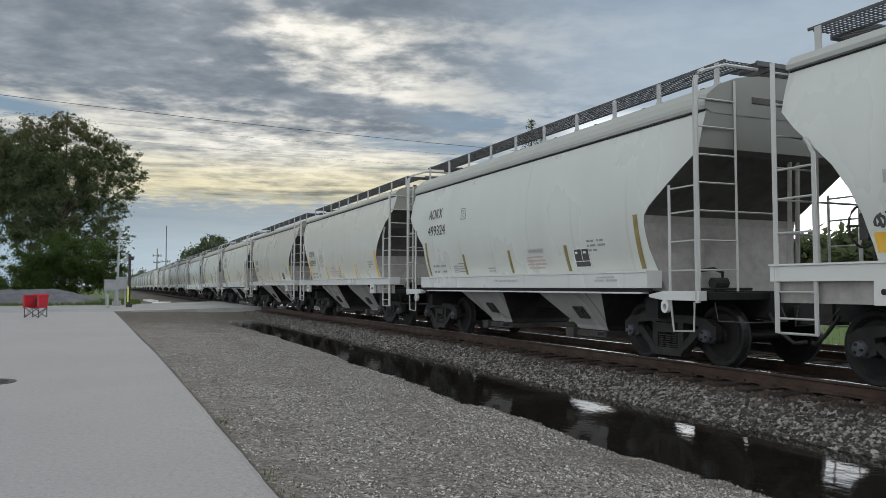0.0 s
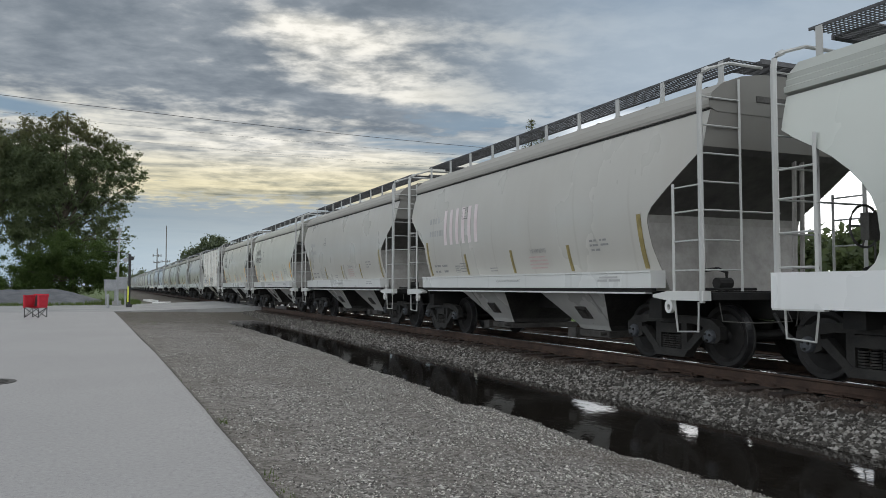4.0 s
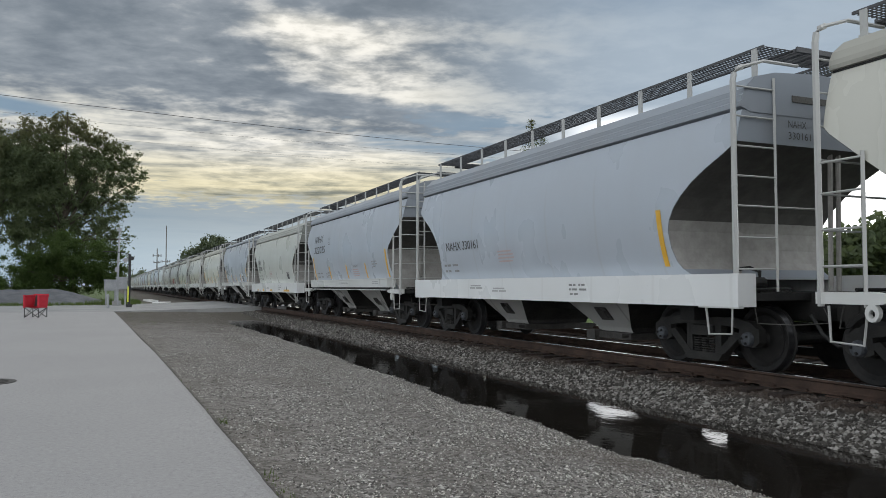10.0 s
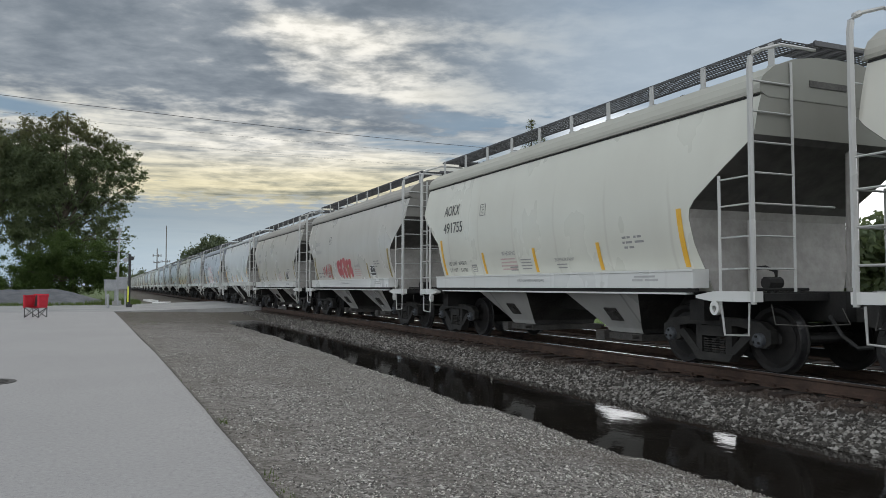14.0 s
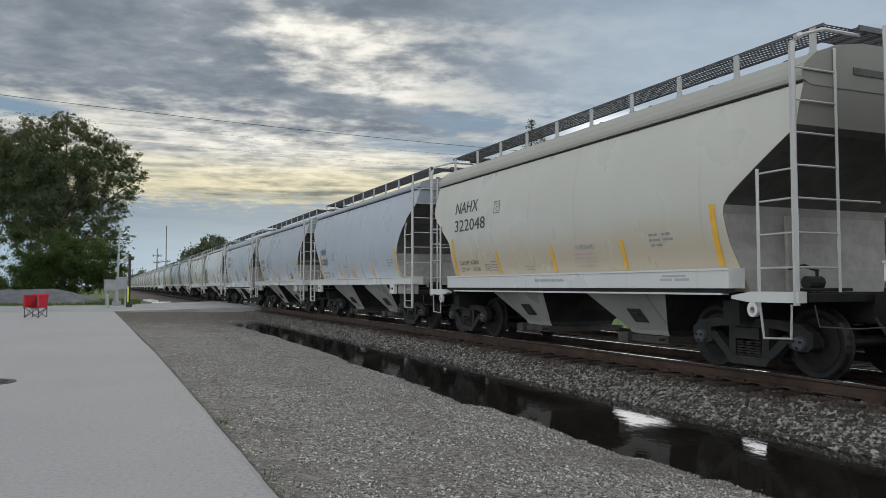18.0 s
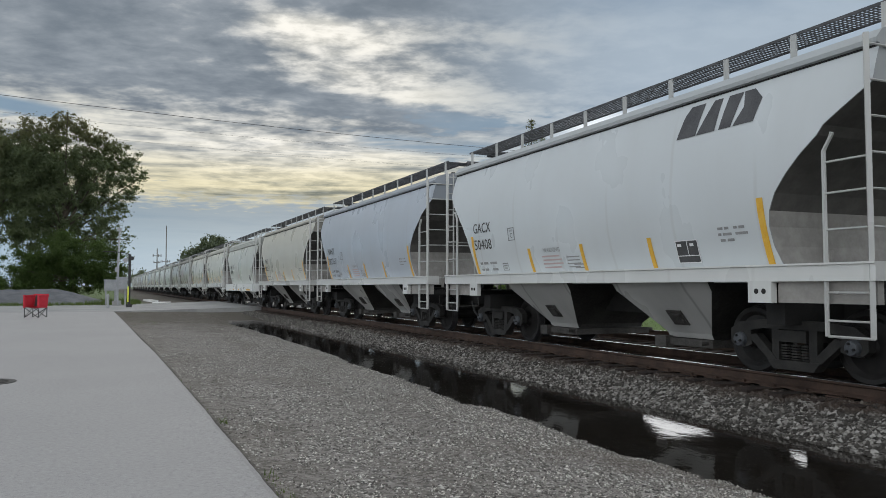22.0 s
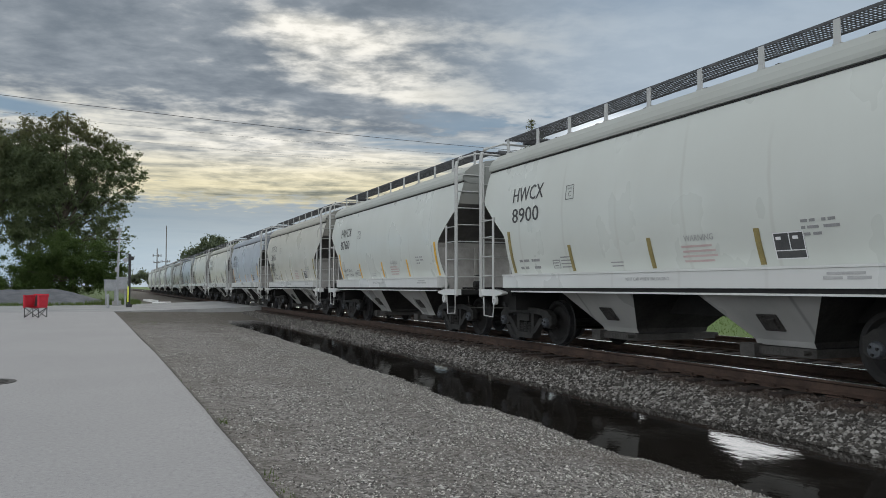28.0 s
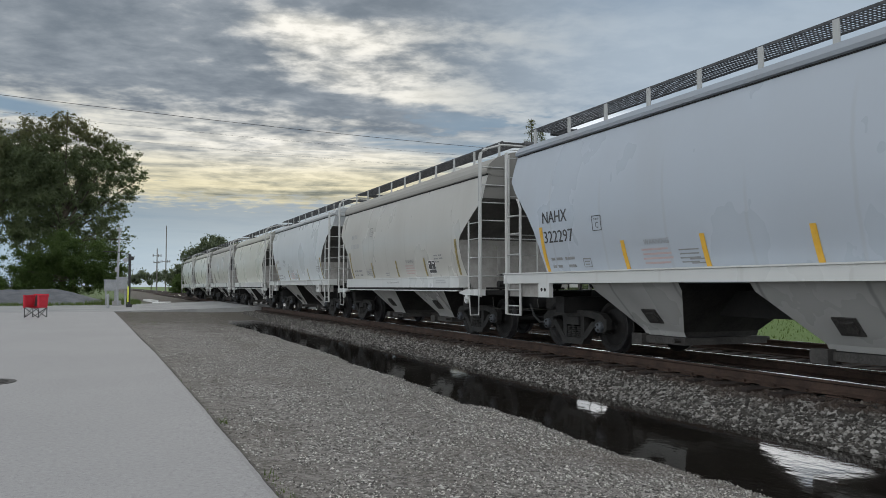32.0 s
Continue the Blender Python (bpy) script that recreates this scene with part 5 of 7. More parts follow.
def joined(name, pieces, mat):
    """Flat meshes put together as one, each moved along the side and up."""
    verts, faces = [], []
    for me, d, z in pieces:
        k = len(verts)
        verts += [(v.co.x, v.co.y - d, v.co.z + z) for v in me.vertices]
        faces += [[k + i for i in f.vertices] for f in me.polygons]
    return soup(name, verts, faces, mat)


PLATE_C = joined("plate_letter", ((text_mesh("C", 0.10, M_INK), 0.03, 0.0), (text_mesh("PLATE", 0.035, M_INK), 0.0, 0.13)), M_INK)
SILL_TEXT = bars_mesh([(0, 0.26, 0, 0.035), (0.32, 0.3, 0, 0.035), (0.05, 0.5, 0.055, 0.03)], M_INK_FAINT)


def outline_mesh():
    bm = bmesh.new()
    for a, b, c, d in ((0, 0.26, 0, 0.012), (0, 0.26, 0.248, 0.26), (0, 0.012, 0, 0.26), (0.248, 0.26, 0, 0.26)):
        box(bm, -0.002, 0, -b, -a, c, d)
    return mesh_of("plate_outline", bm, M_INK)


OUTLINE = outline_mesh()
ICON = bars_mesh([(0, 0.24, 0, 0.012), (0, 0.24, 0.138, 0.022), (0, 0.012, 0, 0.15), (0.228, 0.012, 0, 0.15), (0.04, 0.15, 0.09, 0.022), (0.05, 0.13, 0.04, 0.022)], M_INK_GREY)


def panel_meshes():
    a, b = bmesh.new(), bmesh.new()
    box(a, -0.002, 0, -0.47, 0, 0, 0.33)
    for y0, y1, z0, z1 in ((0, 0.47, 0.318, 0.33), (0, 0.47, 0, 0.012), (0, 0.012, 0, 0.33), (0.458, 0.47, 0, 0.33), (0, 0.47, 0.10, 0.112), (0.24, 0.252, 0.1, 0.33), (0.04, 0.12, 0.24, 0.28), (0.3, 0.38, 0.24, 0.28)):
        box(b, -0.004, -0.001, -y1, -y0, z0, z1)
    return mesh_of("maintenance_panel", a, M_INK), mesh_of("panel_print", b, M_WHITE)


PANEL, PANEL_LINES = panel_meshes()


def emblem_mesh():
    """The owner's sign as four plain slanted dark shapes."""
    bm = bmesh.new()
    for shape in (((0.05, 0.0), (0.0, 0.16), (-0.06, 0.34), (-0.16, 0.46), (-0.44, 0.46), (-0.34, 0.0)), ((-0.36, 0.0), (-0.62, 0.46), (-0.78, 0.46), (-0.72, 0.0)),
                  ((-0.80, 0.0), (-0.90, 0.46), (-1.16, 0.46), (-1.02, 0.0)), ((-1.06, 0.0), (-1.22, 0.24), (-1.18, 0.46), (-1.36, 0.46), (-1.52, 0.30), (-1.42, 0.0))):
        prism(bm, list(shape), -0.003, 0)
    return mesh_of("owner_emblem", bm, M_EMBLEM)


EMBLEM = emblem_mesh()


def ribbon(bm, pts, w, x=0.0):
    """A flat painted stroke through (y, z) points."""
    pts = [Vector((x, y, z)) for y, z in pts]
    rows = []
    for i, q in enumerate(pts):
        d = (pts[min(i + 1, len(pts) - 1)] - pts[max(i - 1, 0)]).normalized()
        s = Vector((0, -d.z, d.y)) * (w * (0.7 + 0.3 * math.sin(i * 1.7)))
        rows.append((bm.verts.new(q + s), bm.verts.new(q - s)))
    for (a, b), (c, d) in zip(rows, rows[1:]):
        bm.faces.new((a, b, d, c))


def scrawl_mesh(seed, letters, size, width, mat):
    """Spray-can scrawl: looped strokes with no readable word."""
    rng = random.Random(seed)
    bm = bmesh.new()
    for k in range(letters):
        cy = -k * size * 0.66
        a0, turns = rng.uniform(0, 6), rng.uniform(0.7, 1.3)
        n = 22
        pts = []
        for i in range(n):
            a = a0 + turns * 6.28 * i / n
            r = size * (0.28 + 0.14 * math.sin(2.3 * a + k))
            pts.append((cy + r * math.cos(a) * 0.62 - 0.25 * r * math.sin(a), size * 0.5 + r * 1.25 * math.sin(a)))
        ribbon(bm, pts, width)
        ribbon(bm, [(cy + rng.uniform(-0.3, 0.3) * size, rng.uniform(0, 0.3) * size), (cy + rng.uniform(-0.3, 0.3) * size, rng.uniform(0.7, 1.1) * size)], width)
    return mesh_of("painted_scrawl", bm, mat)


def blob_mesh(seed, letters, size, grow, mat, x=0.0):
    """Fat rounded painted letters that merge, with no readable word."""
    rng = random.Random(seed)
    bm = bmesh.new()
    for k in range(letters):
        cy = -k * size * 0.52
        for j in range(2):
            n = 20
            oy, oz = cy + rng.uniform(-0.08, 0.08) * size, size * (0.28 + 0.4 * j) + rng.uniform(-0.06, 0.06) * size
            ph = rng.uniform(0, 6)
            pts = []
            for i in range(n):
                a = 6.2832 * i / n
                r = size * (0.27 + 0.05 * math.sin(2 * a + ph) + 0.03 * math.sin(3 * a)) + grow
                pts.append(bm.verts.new((x - 0.0004 * (k * 2 + j), oy + r * math.cos(a), oz + r * math.sin(a) * 0.95)))
            bm.faces.new(pts)
    return mesh_of("painted_letters", bm, mat)


def fat_mesh(strokes, width, mat):
    """Swollen painted letters: thick round-ended strokes laid one over the other."""
    bm = bmesh.new()
    k = 0
    for stroke in strokes:
        for (y0, z0), (y1, z1) in zip(stroke, stroke[1:] or stroke):
            d = Vector((y1 - y0, z1 - z0))
            a0 = math.atan2(d.y, d.x) if d.length > 1e-6 else 0.0
            ring = []
            for i in range(20):
                a = a0 + math.pi / 2 + 6.2832 * (i + 0.5) / 20
                oy, oz = (y0, z0) if i < 10 else (y1, z1)
                ring.append(bm.verts.new((-0.0003 * k, -(oy + width * math.cos(a)), oz + width * math.sin(a))))
            bm.faces.new(ring)
            k += 1
    return mesh_of("painted_letters", bm, mat)


# tall letters run together, with two loose bubbles
SWOLLEN = [[(0.17, 1.15), (0.36, 0.72), (0.42, 0.16)], [(0.66, 1.10), (0.46, 0.66)], [(0.95, 1.12), (0.98, 0.16)], [(0.98, 1.05), (1.16, 0.82), (1.0, 0.58)], [(1.04, 0.52), (1.26, 0.14)],
           [(1.55, 1.20), (1.52, 0.62), (1.58, 0.18)], [(1.58, 0.62), (1.82, 0.75)], [(1.58, 0.18), (1.86, 0.20)], [(2.62, 0.66), (2.30, 0.72), (2.26, 0.48), (2.58, 0.36), (2.52, 0.12), (2.12, 0.10)]]
BUBBLES = [[(-0.22, 0.55)], [(2.66, 1.18)]]
HOOF = [[(0.0, 0.10), (0.02, 0.14)], [(0.12, 0.28), (0.14, 0.31)], [(0.16, 0.02), (0.18, 0.05)], [(0.36, 0.0), (0.34, 0.42)], [(0.60, 0.0), (0.56, 0.44)], [(0.34, 0.20), (0.60, 0.24)],
        [(0.82, 0.04), (0.72, 0.20), (0.78, 0.38), (0.92, 0.36), (0.96, 0.16), (0.84, 0.03)], [(1.16, 0.04), (1.05, 0.22), (1.12, 0.42), (1.27, 0.38), (1.30, 0.16), (1.18, 0.03)], [(1.24, 0.16), (1.36, -0.02)],
        [(1.50, -0.02), (1.46, 0.42), (1.74, 0.46)], [(1.47, 0.22), (1.66, 0.25)]]
HOOF = [[(0.60 * y, 0.82 * z) for y, z in stroke] for stroke in HOOF]


def loop(cy, cz, ry, rz, a0=0.0, turn=1.0, n=12):
    return [(cy + ry * math.cos(a0 + 6.2832 * turn * k / n), cz + rz * math.sin(a0 + 6.2832 * turn * k / n)) for k in range(n + 1)]


# marker-pen tags of loops and hooks, no readable word
TAGS = [
    [loop(0.12, 0.30, 0.10, 0.12), [(0.22, 0.18), (0.18, 0.52), (0.05, 0.50)], loop(0.30, 0.26, 0.07, 0.09), [(0.38, 0.16), (0.42, 0.36), (0.46, 0.18), (0.51, 0.36), (0.55, 0.17)], loop(0.62, 0.26, 0.06, 0.09), [(0.68, 0.34), (0.70, 0.16), (0.76, 0.22)],
     loop(0.36, 0.60, 0.06, 0.07), [(0.30, 0.08), (0.48, 0.06)], [(0.40, 0.10), (0.36, -0.04), (0.50, 0.0)]],
    [loop(0.10, 0.34, 0.12, 0.16, 1.0, 0.8), [(0.16, 0.16), (0.24, 0.56), (0.30, 0.30)], loop(0.40, 0.36, 0.10, 0.18, 2.0, 0.9), [(0.52, 0.18), (0.56, 0.54), (0.66, 0.24), (0.70, 0.52)], loop(0.80, 0.34, 0.09, 0.16, 3.6, 0.85), [(0.86, 0.50), (0.92, 0.18), (0.98, 0.26)],
     loop(0.42, 0.76, 0.07, 0.07), [(0.20, 0.04), (0.44, 0.14), (0.52, -0.06), (0.66, 0.10)], [(-0.06, 0.46), (0.06, 0.52)], [(0.60, 0.12), (0.84, -0.02)]],
]

M_PINK = rough_material("spray_pink", (0.62, 0.30, 0.38), (0.70, 0.42, 0.50), 3.0, 0.6, 0.1, world=False)
M_SPRAYWHITE = rough_material("spray_white", (0.74, 0.74, 0.76), (0.82, 0.82, 0.84), 3.0, 0.5, 0.1, world=False)
M_SPRAYRED = rough_material("spray_red", (0.34, 0.06, 0.08), (0.46, 0.14, 0.14), 3.0, 0.6, 0.1, world=False)
M_SPRAYPALE = rough_material("spray_faded", (0.66, 0.56, 0.57), (0.72, 0.66, 0.66), 3.0, 0.6, 0.1, world=False)

# kind, colour, reporting mark, number, strips, panel, extra painting
CARS = [
    ("B", "pale", "", "", "n", 0, "patch"), ("A", "pale", "AOKX", "499324", "o", 1, ""), ("B", "cream", "CBFX", "307375", "y", 0, ""), ("B", "ivory", "TILX", "32039", "y", 1, ""),
    ("A", "cream", "AOKX", "491743", "y", 0, ""), ("A", "cream", "AOKX", "491648", "y", 0, ""), ("C", "pale", "SHPX", "435181", "s", 1, ""), ("A", "grey", "", "", "o", 0, "faint"),
    ("A", "grey", "", "", "o", 0, ""), ("A", "cream", "RVRX", "491229", "y", 0, ""), ("A", "ivory", "AOKX", "491603", "y", 0, ""), ("D", "rust", "MC  EX", "350  670", "", 0, "tags"),
    ("A", "grey", "", "", "o", 1, "high"), ("A", "cream", "AOKX", "491085", "y", 0, ""), ("A", "cream", "AOKX", "491066", "y", 0, ""), ("A", "ivory", "AOKX", "491509", "y", 0, ""),
    ("C", "blue", "NAHX 330161", "", "e", 0, ""), ("A", "blue", "NAHX", "322025", "y", 0, ""), ("C", "pale", "SHPX", "435080", "s", 1, ""), ("B", "blue", "NAHX", "322303", "y", 1, ""),
    ("A", "cream", "AOKX", "491673", "y", 0, "painted"), ("A", "ivory", "MWCX", "301555", "o", 1, "scribble"), ("A", "cream", "AOKX", "491755", "y", 0, "painted"), ("A", "grey", "", "", "o", 1, "red"),
    ("A", "grey", "", "", "o", 1, ""), ("B", "white", "GACX", "53135", "y", 0, ""), ("A", "blue", "NAHX", "321941", "y", 1, "pink"), ("B", "blue", "NAHX", "322568", "y", 0, ""),
    ("A", "tan", "NAHX", "322048", "y", 0, ""), ("B", "blue", "NAHX", "322226", "y", 0, ""), ("B", "blue", "NAHX", "322191", "y", 1, ""), ("A", "blue", "NAHX", "321859", "y", 1, ""),
    ("B", "white", "GACX", "53430", "y", 1, ""), ("A", "ivory", "MWCX", "301359", "o", 1, ""), ("B", "white", "GACX", "50408", "y", 1, "emblem"), ("B", "blue", "NAHX", "322265", "y", 0, ""),
    ("B", "ivory", "HWCX", "18215", "y", 0, ""), ("C", "pale", "SHPX", "435006", "s", 1, ""), ("A", "cream", "AOKX", "491883", "y", 0, ""), ("A", "ivory", "AOKX", "491581", "y", 0, ""),
    ("A", "grey", "", "", "o", 0, "faint"), ("A", "grey", "", "", "o", 0, ""), ("A", "pale", "HWCX", "8711", "o", 0, ""), ("A", "pale", "HWCX", "8900", "o", 1, ""),
    ("A", "pale", "HWCX", "8760", "y", 0, ""), ("A", "ivory", "ITFX", "3065", "o", 1, "mess"), ("A", "blue", "NAHX", "321733", "y", 1, ""), ("A", "cream", "MWCX", "300702", "o", 1, "tag"),
    ("B", "cream", "HWCX", "12243", "o", 0, ""), ("B", "blue", "NAHX", "322297", "y", 0, ""), ("A", "grey", "", "", "o", 1, ""), ("B", "white", "", "", "o", 0, ""),
    ("A", "cream", "", "", "y", 0, ""), ("A", "grey", "", "", "o", 0, ""), ("A", "cream", "", "", "y", 0, ""), ("A", "cream", "", "", "y", 0, ""),
]
# where each car's far upper corner stands along the track at the start
CORNERS = [7.10, 19.87, 32.76, 45.39, 57.98, 70.85, 83.62, 96.32, 109.0, 121.68, 134.32, 147.13, 159.85, 172.63, 185.26, 198.01, 210.70, 223.41, 236.18, 248.92,
           261.62, 274.44, 287.30, 300.10, 312.85, 325.54, 338.21, 351.05, 363.67, 376.40, 389.06, 401.76, 414.49, 427.05, 439.86, 452.50, 465.17, 477.87, 490.58, 503.29,
           516.05, 528.75, 541.43, 554.12, 566.84, 579.56, 592.35, 604.95, 617.72, 630.48, 643.11, 655.86, 668.6, 681.35, 694.1, 706.84]
LOAD_TEXT = {"491883": ("234200", "51800"), "491673": ("234300", "51700"), "8760": ("234100", "51900"), "322265": ("231800", "54200"), "300702": ("233100", "52900"), "491648": ("234000", "52000"),
             "491755": ("234300", "51700"), "321941": ("233000", "53000"), "301359": ("233500", "52500"), "8711": ("233900", "52100"), "491581": ("234300", "51700"), "53135": ("222600", "63400"),
             "32039": ("223800", "52000"), "491229": ("234300", "51700"), "491603": ("234100", "51900"), "491509": ("234200", "51800"), "435080": ("232700", "53300"), "301555": ("233300", "52700"),
             "322568": ("231700", "58300"), "322191": ("231600", "54400"), "321859": ("232800", "53200"), "322048": ("232600", "53200"), "321733": ("233000", "53000"), "3065": ("233100", "52900")}


BENT = {}


def bent(me, kind, z):
    """A copy of a flat painted mesh, cut in level strips and laid onto the curved side at a height."""
    key = (me.name, kind, round(z, 3))
    if kind == "D":
        return me
    if key not in BENT:
        bm = bmesh.new()
        bm.from_mesh(me)
        hs = [v.co.z for v in bm.verts]
        for k in range(math.ceil((min(hs) + z) * 10), math.floor((max(hs) + z) * 10) + 1):
            bmesh.ops.bisect_plane(bm, geom=bm.verts[:] + bm.edges[:] + bm.faces[:], plane_co=(0, 0, k / 10 - z), plane_no=(0, 0, 1))
        for v in bm.verts:
            v.co.x += inset(kind, v.co.z + z)
        out = bpy.data.meshes.new(me.name)
        bm.to_mesh(out)
        bm.free()
        for m in me.materials:
            out.materials.append(m)
        BENT[key] = out
    return BENT[key]


def letter_car(car, kind, mark, number, strips, panel, extra, index):
    if index > 51:
        return
    body = [c for c in car.children if c.name.startswith("hopper_body")][0]
    face = -SIDE - 0.005

    def put(name, me, d, z, proud=0.0, label=""):
        return piece(name, bent(me, kind, z), body, Matrix.Translation((face - proud, HALF - d, z)), label)

    low = {"A": 0.0, "B": -0.52, "C": -0.5, "D": -0.55}[kind]
    if kind == "C" and mark and " " not in mark:
        put("reporting_mark", text_mesh(mark, 0.21, M_INK, 0.66), 1.62, 2.36, 0, "black stencilled reporting mark")
        if number:
            put("car_number", text_mesh(number, 0.21, M_INK, 0.98), 1.62, 2.04, 0, "black stencilled car number")
            put("plate_outline", OUTLINE, 2.95, 2.33)
            put("plate_letter", PLATE_C, 3.0, 2.38)
    elif mark and not number:
        put("reporting_mark", text_mesh(mark, 0.20, M_INK, 1.75), 1.75, 2.05, 0, "black stencilled reporting mark")
    elif mark:
        w, h = {"B": (0.84, 0.22)}.get(kind, {"AOKX": (0.86, 0.25), "NAHX": (1.18, 0.27)}.get(mark, (1.18, 0.29)))
        if kind == "D":
            for k, word in enumerate(mark.split()):
                put("reporting_mark", text_mesh(word, 0.21, M_INK, 0.34), 1.72 + 0.95 * k, 2.42, 0.03, "black stencilled reporting mark")
            for k, word in enumerate(number.split()):
                put("car_number", text_mesh(word, 0.21, M_INK, 0.44), 1.68 + 0.95 * k, 2.00, 0.03, "black stencilled car number")
            for k, (a, b) in enumerate((("LD LMT", "231800"), ("LT WT", "34600"))):
                put("load_stencil", text_mesh(a, 0.085, M_INK, 0.40), 1.72, 1.66 - 0.14 * k, 0.03)
                put("load_stencil", text_mesh(b, 0.085, M_INK, 0.40), 2.72, 1.66 - 0.14 * k, 0.034)
            bm = bmesh.new()
            box(bm, -0.002, 0, -0.62, 0, 0, 0.36)
            put("stencil_patch", mesh_of("stencil_patch", bm, PAINTS["blue"]), 2.62, 1.46, 0.03, "grey-blue repainted patch")
            number = ""
        else:
            put("reporting_mark", text_mesh(mark, h, M_INK, w), 1.36, 2.90 + low, 0, "black stencilled reporting mark")
    if number and kind != "C":
        n = len(number.replace(" ", ""))
        h, each = {"AOKX": (0.25, 0.18), "NAHX": (0.27, 0.265)}.get(mark, (0.29, 0.262)) if kind == "A" else (0.22, 0.165)
        put("car_number", text_mesh(number, h, M_INK, each * n), 1.95 if kind == "C" else 1.36, 2.48 + low * 0.9, 0, "black stencilled car number")
    if not mark and not number and kind != "D":
        put("faded_mark", MARK_BARS, 1.4, 2.45 + low * 0.9)
    if kind == "D":
        pass
    elif number in LOAD_TEXT:
        a, b = LOAD_TEXT[number]
        put("load_stencil", text_mesh("LD LMT  " + a, 0.085, M_INK, 0.98), 1.48, 1.70)
        put("load_stencil", text_mesh("LT WT    " + b, 0.085, M_INK, 0.98), 1.48, 1.54)
    else:
        put("load_stencil", LOAD_BARS, 1.48, 1.54)
    if kind in "AB" and strips in "yo":
        tall, short = STRIPS[strips]
        put("reflector_strip", tall, 1.13 if kind == "A" else 1.22, 0)
        for d in (3.34, 5.58, 7.75) if kind == "A" else (3.70, 5.54, 7.42):
            put("reflector_strip", short, d, 0)
        put("reflector_strip", tall, 2 * HALF - (1.46 if kind == "A" else 1.62), 0)
        box_d, box_z = (3.36, 2.76) if kind == "A" else (2.98, 2.14)
        put("plate_outline", OUTLINE, box_d, box_z)
        put("plate_letter", PLATE_C, box_d + 0.06, box_z + 0.05)
        put("stencil_box", ICON, 2.74 if kind == "A" else 2.52, 1.53)
        at = 4.28 if kind == "B" or number in ("491673", "491755") else 6.42
        put("warning_stencil", WARNING, at, 1.84)
        put("warning_notice", WARN_BARS, at - 0.08, 1.53)
        put("stencil_notice", SMALL_BARS, 5.05 if at < 5 else 3.02, 1.52)
        put("stencil_notice", SHORT_BARS, 5.25 if kind == "B" else 4.55, 1.52)
        put("data_stencil", DATA_BARS, 8.5 if kind == "A" else 8.95, 1.80)
    if kind == "A":
        me = VENT
        piece("sill_stencil", me, body, Matrix.Translation((-1.664, HALF - 5.2, 1.28)))
        piece("sill_stencil", SILL_TEXT, body, Matrix.Translation((-1.664, HALF - 8.9, 1.27)))
    if kind == "C":
        for d, w in ((1.9, 0.2), (3.4, 0.32), (5.4, 0.42), (8.6, 1.2)) if strips == "s" else ():
            bm = bmesh.new()
            box(bm, -0.003, 0, -w, 0, 0, 0.09)
            piece("reflector_strip", mesh_of("reflector_strip", bm, M_YELLOW), body, Matrix.Translation((-1.673, HALF - d, 0.96)))
        piece("sill_stencil", SILL_TEXT, body, Matrix.Translation((-1.673, HALF - 3.3, 1.14)))
        piece("maker_name", SILL_TEXT, body, Matrix.Translation((-1.673, HALF - 4.4, 1.08)))
        piece("sill_stencil", DATA_BARS, body, Matrix.Translation((-1.673, HALF - 7.4, 1.04)))
        put("warning_notice", WARN_BARS, 4.4, 1.70)
        if strips == "s":
            bm = bmesh.new()
            prism(bm, [(0.045 * math.cos(a), 0.085 * math.sin(a)) for a in [6.2832 * k / 14 for k in range(14)]], -0.004, 0)
            piece("jacking_hole", mesh_of("jacking_hole", bm, M_UNDER), body, Matrix.Translation((-1.673, HALF - 9.2, 1.10)), "black oval jacking hole in the sill")
        if strips == "e":
            for k, word in enumerate(mark.split()):
                piece("end_mark", text_mesh(word, 0.10, M_INK, 0.34 + 0.08 * k), body, Matrix.Translation((-0.62, -HALF - 0.008, 3.38 - 0.16 * k)) @ Matrix.Rotation(math.pi / 2, 4, "Z"), "black stencilled mark on the car end")
            put("reflector_strip", STRIPS["y"][0], 2 * HALF - 1.62, 0.02)
    if panel:
        px = 8.5 if kind == "C" else 8.05
        put("maintenance_panel", PANEL, px, 1.53, 0.0, "black maintenance stencil panel with white lines")
        put("panel_print", PANEL_LINES, px, 1.53, 0.001)
    if extra == "patch":
        bm = bmesh.new()
        box(bm, -0.002, 0, -1.0, 0, 0, 0.22)
        put("yellow_patch", mesh_of("yellow_patch", bm, M_YELLOW), 1.20, 1.56)
        put("painted_scrawl", scrawl_mesh(3, 5, 0.24, 0.022, M_INK), 1.30, 1.79)
    elif extra == "tags":
        for k, d in enumerate((3.40, 4.32, 6.16, 7.12)):
            put("painted_scrawl", fat_mesh(TAGS[k // 2], 0.014 + 0.004 * (k > 1), M_INK), d, 1.36, 0.04)
        bm = bmesh.new()
        box(bm, -0.003, 0, -0.17, 0, 0, 0.55)
        put("reflector_strip", mesh_of("reflector_strip", bm, M_YELLOW), 5.86, 1.32, 0.04)
        put("reflector_strip", STRIPS["y"][0], 1.36, 0.0, 0.02)
        put("stencil_notice", SMALL_BARS, 5.28, 1.5, 0.03)
    elif extra == "high":
        put("painted_scrawl", fat_mesh(HOOF, 0.022, M_INK), 9.95, 2.84)
        put("painted_scrawl", scrawl_mesh(32, 4, 0.30, 0.02, M_INK), 4.0, 1.55)
        put("painted_scrawl", fat_mesh(HOOF, 0.024, M_INK), 0.12, 3.02)
    elif extra == "scribble":
